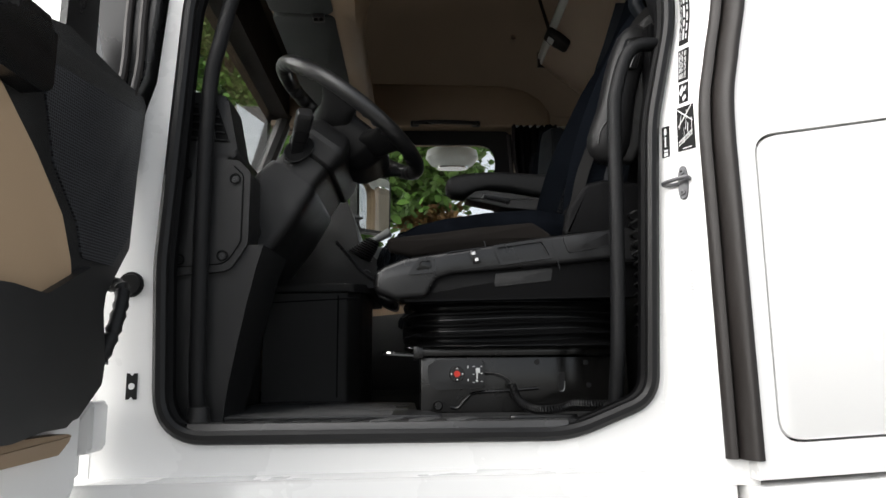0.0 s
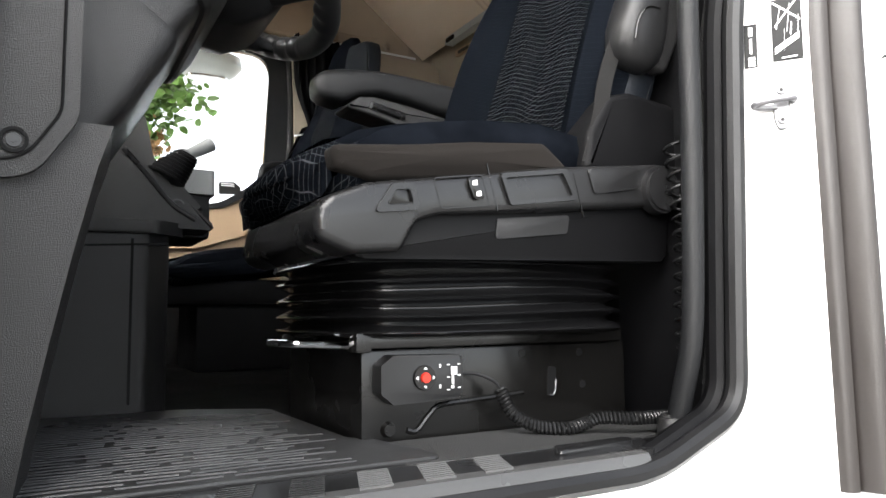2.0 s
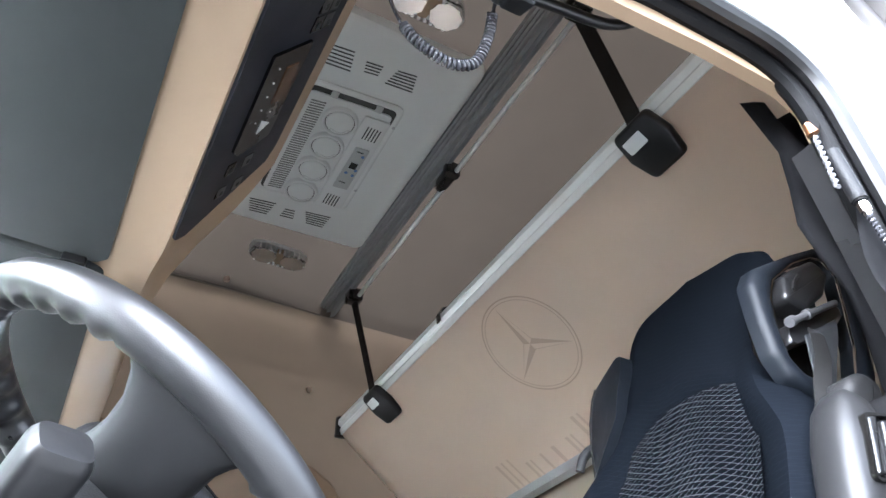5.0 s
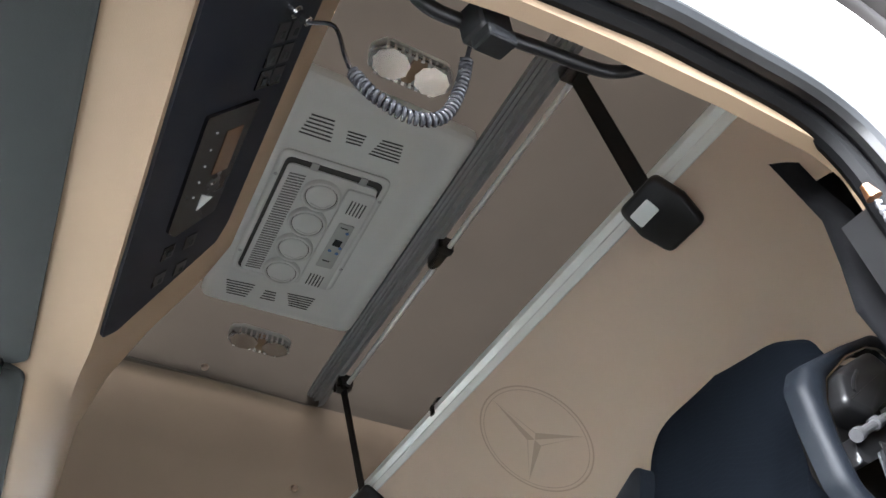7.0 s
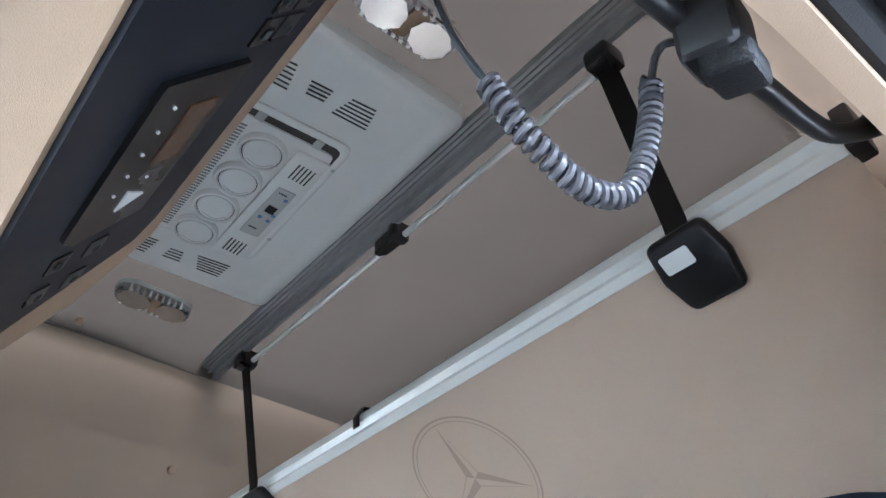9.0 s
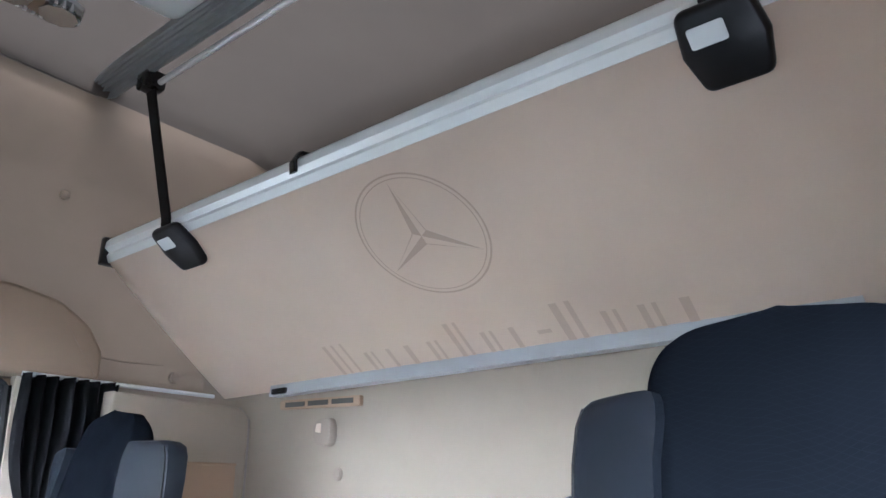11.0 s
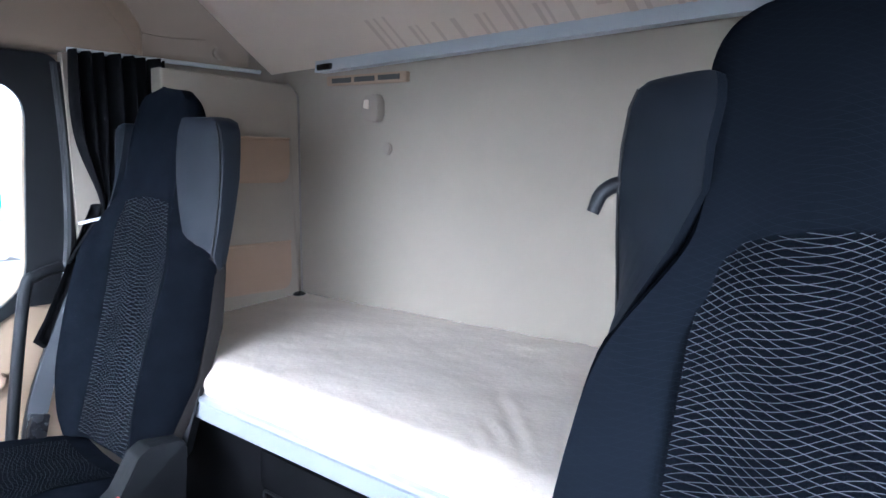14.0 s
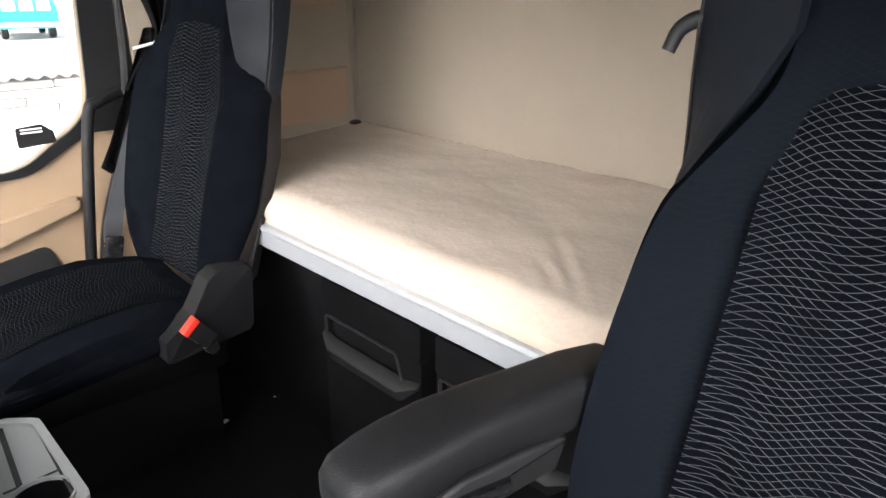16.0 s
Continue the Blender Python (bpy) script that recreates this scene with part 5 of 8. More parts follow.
for s in (-1, 1):
    bm = bmesh.new()
    loft(bm, [[WM @ Vector((x0 + px, s * y, h + pz)) for px, pz in oval(w, d, 18, 2.6)] for y, x0, w, h, d in ((0.05, -0.004, 0.062, -0.058, 0.034), (0.09, -0.004, 0.052, -0.052, 0.031), (0.125, 0.0, 0.045, -0.043, 0.027), (0.15, 0.002, 0.042, -0.034, 0.023), (0.175, 0.002, 0.044, -0.021, 0.019), (0.19, 0.001, 0.052, -0.012, 0.016), (0.203, -0.002, 0.066, -0.005, 0.013), (0.211, -0.003, 0.078, -0.003, 0.01))])
    part("spoke", bm, WHEELBLACK, wheel, "broad black wheel spoke", sharp=60)
    bm = bmesh.new()
    P0, P1, across = Vector((0.05, s * 0.05, 0)), Vector((0.146, s * 0.146, 0)), Vector((-0.7071, s * 0.7071, 0))
    loft(bm, [[WM @ (P0.lerp(P1, t) + across * px + Vector((0, 0, h + pz))) for px, pz in oval(w, d, 20, 2.8)] for t, w, h, d in ((0.0, 0.06, -0.06, 0.034), (0.35, 0.052, -0.052, 0.03), (0.6, 0.042, -0.042, 0.025), (0.8, 0.038, -0.028, 0.02), (0.93, 0.042, -0.013, 0.015), (1.0, 0.052, -0.006, 0.011))])
    part("lower_spoke", bm, WHEELBLACK, wheel, "black lower wheel spoke", sharp=60)
    bm = bmesh.new()
    tube(bm, [WM @ Vector((x, s * y, h)) for x, y, h in ((0.035, 0.137, -0.0165), (0.07, 0.130, -0.0165), (0.10, 0.123, -0.0165))], 0.0022, 6)
    part("pad_slot", bm, DEEPBLACK, wheel, "dark slot in the pad edge")

column = thing("steering_column", (-0.40, -0.736, 1.9), "black plastic steering column shroud with stalk", "steering column")
ax = WM.to_3x3() @ Vector((0, 0, -1))
bm = bmesh.new()
rings = []
C0 = WM @ Vector((0, 0, -0.06))
U = WM.to_3x3() @ Vector((1, 0, 0))
for t, w, d in ((0.0, 0.10, 0.05), (0.012, 0.145, 0.07), (0.05, 0.184, 0.088), (0.062, 0.188, 0.091), (0.098, 0.184, 0.089), (0.104, 0.179, 0.085), (0.106, 0.172, 0.08)):
    rings.append([C0 + ax * t + Vector((0, px, 0)) + U * (pz * (1 - 0.022 / d) + 0.022) for px, pz in oval(w, d, 44, 8)])
loft(bm, rings)
part("shroud", bm, BLACK, column, "black grained column shroud", sharp=24)
bm = bmesh.new()
loft(bm, [[C0 + ax * t + Vector((0, px, 0)) + U * (pz * (1 - 0.022 / d) + 0.022) for px, pz in oval(w, d, 44, 8)] for t, w, d in ((0.10, 0.172, 0.079), (0.165, 0.178, 0.082))])
part("shroud_band", bm, BLACK, column, "satin black shroud band", sharp=24)
bm = bmesh.new()
ring = [(-0.322 + 0.7 * px - 0.5 * pz, 2.047 + 0.5 * px + 0.7 * pz) for px, pz in oval(0.042, 0.028, 32, 2.4)]
prism(bm, ring, "y", -0.915, -0.9246, 0.0004)
part("stalk_recess", bm, DEEPBLACK, column, "dark oval opening for the stalk")
bm = bmesh.new()
tube(bm, [(x, -0.9242, z) for x, z in ring], 0.0016, 8, closed=True, up=(0, 1, 0))
part("recess_rim", bm, SMOOTHBLACK, column, "raised rim of the stalk opening")
bm = bmesh.new()
loft(bm, [[C0 + ax * t + Vector((0, px, 0)) + U * (pz * (1 - 0.022 / d) + 0.022) for px, pz in oval(w, d, 44, 8)] for t, w, d in ((0.16, 0.180, 0.086), (0.17, 0.184, 0.09), (0.26, 0.19, 0.10), (0.36, 0.19, 0.10))])
part("column_cover", bm, BLACK, column, "black grained column cover", sharp=24)
A0, A1 = Vector((-0.335, -0.90, 2.035)), Vector((-0.297, -1.0, 2.112))
sd = (A1 - A0).normalized()
sx = sd.cross(Vector((0, 0, 1))).normalized()
sy = sx.cross(sd)
bm = bmesh.new()
loft(bm, [[A0.lerp(A1, t) + sx * px + sy * pz for px, pz in oval(w, d, 24, 4.2)] for t, w, d in ((-0.25, 0.009, 0.009), (0.1, 0.0145, 0.013), (0.35, 0.0165, 0.0155), (0.615, 0.018, 0.0165), (0.62, 0.0168, 0.0152), (0.635, 0.0168, 0.0152), (0.64, 0.0186, 0.017), (0.9, 0.0186, 0.017), (0.93, 0.0178, 0.0162), (0.965, 0.0155, 0.0142), (0.975, 0.008, 0.007))])
stalk = part("stalk", bm, SMOOTHBLACK, column, "chunky black control stalk", sharp=50)
bm = bmesh.new()
loft(bm, [[A0.lerp(A1, t) + sx * px + sy * pz for px, pz in oval(0.0174, 0.0164, 20, 3.4)] for t in (0.40, 0.418)])
part("stalk_ring", bm, CHARCOAL, stalk)
bm = bmesh.new()
tube(bm, [A0.lerp(A1, 0.45) - sx * 0.0168, A0.lerp(A1, 0.9) - sx * 0.0186], 0.003, 8)
part("stalk_ridge", bm, SMOOTHBLACK, stalk, "raised edge along the stalk")
bm = bmesh.new()
loft(bm, [[A0 - sd * h + sx * px * k + sy * pz * k for px, pz in oval(0.03, 0.022, 20, 2.6)] for h, k in ((0.0, 0.8), (0.006, 1.0), (0.03, 1.0))])
part("stalk_gaiter", bm, SMOOTHBLACK, column, "black stalk opening")

# ---------------------------------------------------------------- dashboard, leg panel, centre box
dash = thing("dashboard", (-0.7, 0, 1.75), "black moulded plastic dashboard", "dashboard")
bm = bmesh.new()
prism(bm, rounded([(-0.97, 1.62), (-0.56, 1.70), (-0.50, 1.85), (-0.55, 2.06), (-0.70, 2.10), (-0.97, 2.04)], 0.03), "y", -1.05, 1.05, 0.01)
part("dash_body", bm, BLACK, dash)
bm = bmesh.new()
prism(bm, rounded([(-0.56, 1.735), (-0.43, 1.745), (-0.395, 1.80), (-0.395, 1.95), (-0.42, 1.975), (-0.56, 1.985)], [0.02, 0.04, 0.04, 0.02, 0.02, 0.02]), "y", -1.075, -0.98, 0.012, 3)
part("end_cover", bm, BLACK, dash, "black grained dashboard end cover")
bm = bmesh.new()
tube(bm, [(p.x, -1.0752, p.y) for p in rounded([(-0.55, 1.752), (-0.437, 1.76), (-0.409, 1.805), (-0.409, 1.943), (-0.428, 1.962)], [0, 0.035, 0.035, 0.015, 0], 6)], 0.0016, 6)
part("cover_joint", bm, DEEPBLACK, dash, "dark joint inside the cover edge")
for x, z in ((-0.425, 1.935), (-0.445, 1.776), (-0.525, 1.945), (-0.53, 1.768)):
    bm = bmesh.new()
    plate(bm, [(x + 0.0115 * math.cos(k * math.pi / 10), z + 0.0115 * math.sin(k * math.pi / 10)) for k in range(20)], [[(x + 0.0085 * math.cos(k * math.pi / 10), z + 0.0085 * math.sin(k * math.pi / 10)) for k in range(20)]], "y", -1.074, -1.0775)
    part("screw_cup", bm, DEEPBLACK, dash, "dark recess round a screw")
    bm = bmesh.new()
    cyl(bm, (x, -1.073, z), (x, -1.0762, z), 0.0072, 0.0062, 16)
    cyl(bm, (x, -1.076, z), (x, -1.0768, z), 0.003, 0.003, 6)
    part("screw", bm, SMOOTHBLACK, dash)
bm = bmesh.new()
prism(bm, rounded([(-0.56, 1.985), (-0.42, 1.975), (-0.45, 2.12), (-0.56, 2.125)], 0.02), "y", -1.07, -0.96, 0.01)
part("vent_housing", bm, BLACK, dash)
bm = bmesh.new()
prism(bm, [(-0.520, 2.099), (-0.470, 2.095), (-0.440, 2.014), (-0.519, 2.017)], "y", -1.066, -1.0712)
part("vent_recess", bm, DEEPBLACK, dash, "dark vent opening")
for k in range(5):
    z = 2.022 + 0.017 * k
    bm = bmesh.new()
    prism(bm, [(-0.519, z), (-0.445 - 0.0064 * k, z - 0.012 + 0.006), (-0.445 - 0.0064 * k, z - 0.0035), (-0.519, z + 0.0035)], "y", -1.068, -1.0755, 0.0008)
    part("vent_slat", bm, BLACK, dash)
for k in range(2):
    x = -0.497 + 0.024 * k
    bm = bmesh.new()
    prism(bm, [(x, 2.017), (x + 0.004, 2.017), (x - 0.008, 2.096), (x - 0.012, 2.096)], "y", -1.068, -1.0735, 0.0006)
    part("vent_bar", bm, BLACK, dash)
bm = bmesh.new()
box(bm, -0.546, -0.534, -1.074, -1.066, 2.036, 2.108, 0.002)
part("vent_trim", bm, BEIGE, dash, "small beige trim beside the vent")
bm = bmesh.new()
prism(bm, rounded([(-0.60, 1.78), (-0.43, 1.79), (-0.40, 1.85), (-0.43, 1.98), (-0.50, 2.10), (-0.6, 2.1)], 0.03), "y", -0.98, -0.45, 0.02, 3)
part("knee_panel", bm, BLACK, dash, "black grained knee panel under the wheel")
bm = bmesh.new()
loft(bm, [[(x0, y0, z), (x1, y0, z), (x1 + 0.01, y1, z), (x0, y1, z)] for z, x0, x1, y0, y1 in ((1.45, -0.54, -0.438, -1.05, -0.92), (1.52, -0.55, -0.427, -1.06, -0.90), (1.60, -0.555, -0.412, -1.062, -0.89), (1.68, -0.56, -0.396, -1.065, -0.88), (1.76, -0.56, -0.378, -1.065, -0.87), (1.80, -0.56, -0.366, -1.065, -0.86))])
part("leg_panel", bm, BLACK, dash, "black leg panel beside the pedals")
bm = bmesh.new()
box(bm, -0.96, -0.50, -1.05, -0.40, 1.45, 1.80, 0.02)
part("footwell", bm, BLACK, dash)

box_c = thing("centre_console", (-0.3, -0.1, FLOOR), "black centre console with storage tray", "console")
bm = bmesh.new()
prism(bm, rounded([(-0.50, -0.40), (-0.26, -0.40), (-0.215, -0.36), (-0.20, -0.1), (-0.22, 0.2), (-0.5, 0.2)], [0.0, 0.03, 0.03, 0.02, 0.02, 0.0]), "z", FLOOR, 1.775, 0.008)
body = part("body", bm, BLACK, box_c)
bm = bmesh.new()
box(bm, -0.286, -0.281, -0.4015, -0.39, 1.47, 1.765)
part("panel_gap", bm, DEEPBLACK, body)
bm = bmesh.new()
prism(bm, [(-0.48, 1.742), (-0.224, 1.755), (-0.224, 1.759), (-0.48, 1.746)], "y", -0.4015, -0.39)
part("panel_gap", bm, DEEPBLACK, body)
bm = bmesh.new()
prism(bm, rounded([(-0.52, -0.405), (-0.24, -0.405), (-0.19, -0.36), (-0.18, 0.2), (-0.52, 0.2)], [0.0, 0.03, 0.03, 0.02, 0.0]), "z", 1.775, 1.80, 0.008)
part("top_plate", bm, BLACK, box_c)
bm = bmesh.new()
prism(bm, rounded([(-0.60, 1.80), (-0.15, 1.80), (-0.135, 1.845), (-0.178, 1.893), (-0.235, 1.945), (-0.25, 2.02), (-0.295, 2.14), (-0.36, 2.165), (-0.60, 2.165)], [0, 0.01, 0.015, 0.02, 0.03, 0.05, 0.02, 0.03, 0], 4), "y", -0.26, 0.30, 0.012)
part("raised_top", bm, BLACK, box_c)
bm = bmesh.new()
prism(bm, rounded([(-0.60, 1.79), (-0.138, 1.79), (-0.135, 1.80), (-0.185, 1.842), (-0.206, 1.862), (-0.271, 1.94), (-0.292, 1.965), (-0.60, 2.06)], [0, 0.004, 0.006, 0.02, 0.02, 0.02, 0.02, 0], 4), "y", -0.37, -0.262, 0.01, 3)
shoulder = part("console_shoulder", bm, BLACK, box_c, "black sloping shoulder below the gear lever")
bm = bmesh.new()
tube(bm, curve([(-0.30, -0.3715, 1.935), (-0.255, -0.3715, 1.885), (-0.215, -0.3715, 1.838), (-0.17, -0.3715, 1.808)], 6), 0.005, 8)
part("shoulder_ridge", bm, SMOOTHBLACK, shoulder, "raised ridge along the shoulder")
bm = bmesh.new()
tube(bm, curve([(-0.215, -0.373, 1.832), (-0.212, -0.374, 1.842), (-0.2, -0.374, 1.844), (-0.192, -0.373, 1.838)], 5), 0.0014, 6)
part("wire_hook", bm, ZINC, shoulder, "small bright wire hook")

lever = thing("gear_lever", (-0.2, -0.15, 1.86), "black gear lever with pleated boot and grey grip", "gear lever")
bm = bmesh.new()
rings = []
for k in range(25):
    t = k / 24
    c = Vector((-0.226, -0.362, 1.888)).lerp(Vector((-0.184, -0.345, 1.938)), t)
    r = 0.032 * (1 - 0.4 * t) + 0.0035 * math.sin(k * 2.1)
    rings.append([c + Vector((px * r, py * r, -px * r * 0.5)) for px, py in oval(1, 1, 18, 2.4)])
loft(bm, rings)
part("boot", bm, RUBBER, lever)
bm = bmesh.new()
tube(bm, curve([(-0.188, -0.345, 1.937), (-0.165, -0.338, 1.95), (-0.136, -0.331, 1.968)], 5), lambda t: 0.0105 + 0.004 * t, 14)
part("grip", bm, TRAYGREY, lever, "grey lever grip")
bm = bmesh.new()
cyl(bm, (-0.192, -0.346, 1.934), (-0.184, -0.344, 1.94), 0.016, 0.015, 18, 0.002)
part("collar", bm, ZINC, lever, "bright lever collar")

tray = thing("console_tray", (-0.12, 0.0, 1.9), "light grey plastic tray with cup holder", "tray")
bm = bmesh.new()
cup = [(-0.128 + 0.034 * math.cos(2 * math.pi * j / 24), -0.084 + 0.034 * math.sin(2 * math.pi * j / 24)) for j in range(24)]
plate(bm, rounded([(-0.30, -0.13), (-0.085, -0.13), (-0.085, 0.085), (-0.12, 0.115), (-0.30, 0.115)], 0.02), [cup], "z", 1.90, 1.95)
part("tray_top", bm, TRAYGREY, tray)
bm = bmesh.new()
rim_ = rounded([(-0.30, -0.13), (-0.085, -0.13), (-0.085, 0.085), (-0.12, 0.115), (-0.30, 0.115)], 0.02)
plate(bm, rim_, [[(-0.195 + (p.x + 0.195) * 0.9, -0.01 + (p.y + 0.01) * 0.92) for p in rim_]], "z", 1.95, 1.956)
part("tray_rim", bm, TRAYGREY, tray)
bm = bmesh.new()
plate(bm, [(-0.128 + 0.037 * math.cos(2 * math.pi * j / 24), -0.084 + 0.037 * math.sin(2 * math.pi * j / 24)) for j in range(24)], [cup], "z", 1.95, 1.9535)
part("cup_ring", bm, TRAYGREY, tray)
# near-black lining stands in for the shade inside the cup
bm = bmesh.new()
loft(bm, [[(-0.128 + r * math.cos(2 * math.pi * j / 24), -0.084 + r * math.sin(2 * math.pi * j / 24), z) for j in range(24)] for r, z in ((0.0336, 1.9485), (0.0325, 1.93), (0.031, 1.904), (0.012, 1.9035))], cap=False)
part("cup_liner", bm, DEEPBLACK, tray, "dark inside of the cup holder")
for p, q, w in (((-0.130, 0.10), (-0.142, -0.045), 0.0035), ((-0.093, 0.075), (-0.101, -0.115), 0.0016), ((-0.16, -0.047), (-0.10, -0.044), 0.0015)):
    bm = bmesh.new()
    a, b = Vector(p), Vector(q)
    n = Vector((-(b - a).y, (b - a).x)).normalized() * w
    prism(bm, [a - n, b - n, b + n, a + n], "z", 1.9502, 1.9512)
    part("tray_groove", bm, CHARCOAL, tray, "dark groove in the tray")
bm = bmesh.new()
box(bm, -0.29, -0.095, -0.12, 0.10, 1.80, 1.90, 0.01)
part("tray_body", bm, CHARCOAL, tray)

# ---------------------------------------------------------------- bunk, drawers, rail
bunk = thing("lower_bunk", (0.8, 0, 1.97), "cream sheeted mattress on a lower bunk", "bed")
bm = bmesh.new()
NX, NY = 60, 170
CREASES = [(0.53, -0.36, 0.80, -0.08, 0.006, 0.008), (0.55, -0.30, 0.66, -0.16, 0.006, 0.006), (0.52, -0.26, 0.60, -0.20, 0.005, 0.005), (0.56, -0.40, 0.72, -0.30, 0.007, 0.006), (0.52, 0.30, 0.60, 0.33, 0.004, 0.006), (0.51, 0.36, 0.57, 0.40, 0.004, 0.005), (0.52, 0.10, 0.55, -0.05, 0.003, 0.006)]


def bed_z(x, y):
    w = 0.010 * noise.noise((x * 3, y * 2.2, 0.3)) + 0.0035 * noise.noise((x * 11, y * 9, 1.7)) + 0.0012 * noise.noise((x * 45, y * 38, 2.9))
    fold = 0
    for x0, y0, x1, y1, deep, wide in CREASES:
        dx_, dy_ = x1 - x0, y1 - y0
        L = math.hypot(dx_, dy_)
        s = ((x - x0) * dx_ + (y - y0) * dy_) / L
        d = ((x - x0) * dy_ - (y - y0) * dx_) / L + 0.006 * noise.noise((x * 22, y * 22, 0.8))
        if -0.02 < s < L + 0.02:
            fold += deep * math.sin(math.pi * max(0, min(1, s / L))) * (math.exp(-(d / wide) ** 2) - 0.6 * math.exp(-((d - 1.6 * wide) / wide) ** 2))
    edge = 0.035 * max(0, 1 - (x - 0.50) / 0.045) ** 2
    return 2.074 + w - fold - edge + 0.02 * max(0, (x - 0.8) / 0.3)


rows = []
for i in range(NX + 1):
    x = 0.497 + (1.108 - 0.497) * (i / NX) ** 1.15
    rows.append([(x, y, bed_z(x, y)) for y in [-1.05 + 2.09 * j / NY for j in range(NY + 1)]])
rows = [[(0.500 + 0.004 * noise.noise((p[1] * 14, 0.5, 0)), p[1], 2.000) for p in rows[0]], [(0.494 + 0.004 * noise.noise((p[1] * 17, 1.5, 0)), p[1], 2.022) for p in rows[0]]] + rows
loft(bm, rows, cap=False, close=False)
bmesh.ops.solidify(bm, geom=bm.faces[:], thickness=0.01)
part("mattress", bm, SHEET, bunk, "wrinkled cream fitted sheet", sharp=80)
bm = bmesh.new()
prism(bm, rounded([(0.487, 1.948), (0.54, 1.944), (0.54, 2.0), (0.487, 2.0), (0.483, 1.992), (0.487, 1.984)], 0.003), "y", -1.05, 1.05, 0.0)
part("bunk_rail", bm, RAILGREY, bunk, "pale aluminium front rail")
bm = bmesh.new()
box(bm, 0.541, 1.10, -1.05, 1.05, 1.935, 1.985)
part("bunk_board", bm, BLACK, bunk)


# drawers take the near-black copy, which holds the shade below the bunk
def drawer(y0, y1):
    d = thing("drawer", (0.53, (y0 + y1) / 2, 1.5), "black plastic drawer under the bunk", "drawer", "drawers under the bunk")
    bm = bmesh.new()
    box(bm, 0.525, 0.9, y0, y1, 1.47, 1.93, 0.006)
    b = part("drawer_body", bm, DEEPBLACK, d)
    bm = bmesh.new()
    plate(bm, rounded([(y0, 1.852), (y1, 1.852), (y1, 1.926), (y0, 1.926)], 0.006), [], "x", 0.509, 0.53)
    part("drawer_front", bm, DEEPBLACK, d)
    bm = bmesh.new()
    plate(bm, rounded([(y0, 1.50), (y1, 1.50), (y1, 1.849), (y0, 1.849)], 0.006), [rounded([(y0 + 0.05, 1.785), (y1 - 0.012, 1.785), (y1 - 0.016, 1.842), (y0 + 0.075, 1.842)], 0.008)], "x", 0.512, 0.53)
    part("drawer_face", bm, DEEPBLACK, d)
    bm = bmesh.new()
    tube(bm, [(0.509, p.x, p.y) for p in rounded([(y0 + 0.047, 1.782), (y1 - 0.010, 1.782), (y1 - 0.013, 1.845), (y0 + 0.072, 1.845)], 0.008)], 0.003, 8, closed=True, up=(1, 0, 0))
    part("recess_rim", bm, SMOOTHBLACK, d)
    bm = bmesh.new()
    ends = ((y0 + 0.004, 0.15), (y0 + 0.05, 1.0), (y1 - 0.04, 1.0), (y1 - 0.002, 0.15))
    loft(bm, [[(0.514, y, 1.797 + 0.012 * (1 - k)), (0.508 - 0.014 * k, y, 1.79 + 0.012 * (1 - k)), (0.506 - 0.018 * k, y, 1.782 - 0.004 * k + 0.02 * (1 - k)), (0.507 - 0.010 * k, y, 1.774 - 0.02 * k + 0.03 * (1 - k)), (0.525, y, 1.77 - 0.022 * k + 0.03 * (1 - k))] for y, k in ends])
    part("handle", bm, SMOOTHBLACK, d, "black ledge-shaped drawer handle", sharp=35)
    return d


drawer(-0.022, 0.295)
drawer(-0.39, -0.064)
# base and side lockers: the under-bunk shade is put into their colour
bm = bmesh.new()
box(bm, 0.62, 1.1, -0.06, -0.026, FLOOR, 1.93, 0.005)
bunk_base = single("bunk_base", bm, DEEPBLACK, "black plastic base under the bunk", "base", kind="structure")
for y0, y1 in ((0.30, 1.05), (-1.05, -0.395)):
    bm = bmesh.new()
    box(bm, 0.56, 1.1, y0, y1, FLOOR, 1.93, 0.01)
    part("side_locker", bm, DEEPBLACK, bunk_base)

# ---------------------------------------------------------------- upper bunk folded up, its rails and straps
ub = thing("upper_bunk", (0.8, 0, 2.95), "folded-up upper bunk with cream cover and aluminium edge", "bunk")
N = Vector((0.372, 0, 0.447)).normalized()  # along the slope, upwards to the front is minus x


def UB(u, y, h=0.0):
    """u: 0 at the front edge, 1 at the rear; h: out of the face, downwards."""
    a, b = Vector((0.608, y, 3.115)), Vector((1.055, y, 2.782))
    d = (b - a)
    n = Vector((d.z, 0, -d.x)).normalized()
    return a + d * u + n * h


bm = bmesh.new()
rows = []
for k in range(13):
    u = k / 12
    half = np.interp(u, [0, 0.3, 0.9, 1.0], [0.985, 1.0, 1.02, 1.02])
    rows.append([UB(u, half * (j / 20 - 1), 0.004 * math.sin(math.pi * u)) for j in range(41)])
loft(bm, rows, cap=False, close=False)
bmesh.ops.solidify(bm, geom=bm.faces[:], thickness=-0.03)
panel = part("bunk_panel", bm, BUNKCLOTH, ub, "cream cloth bunk cover", sharp=60)
bm = bmesh.new()
prism(bm, [(0.592, 3.172), (0.600, 3.182), (0.625, 3.187), (0.632, 3.16), (0.622, 3.12), (0.606, 3.112), (0.598, 3.13), (0.603, 3.142), (0.590, 3.152)], "y", -0.985, 0.985)
part("front_rail", bm, ALU, ub, "ribbed aluminium front rail", sharp=20)
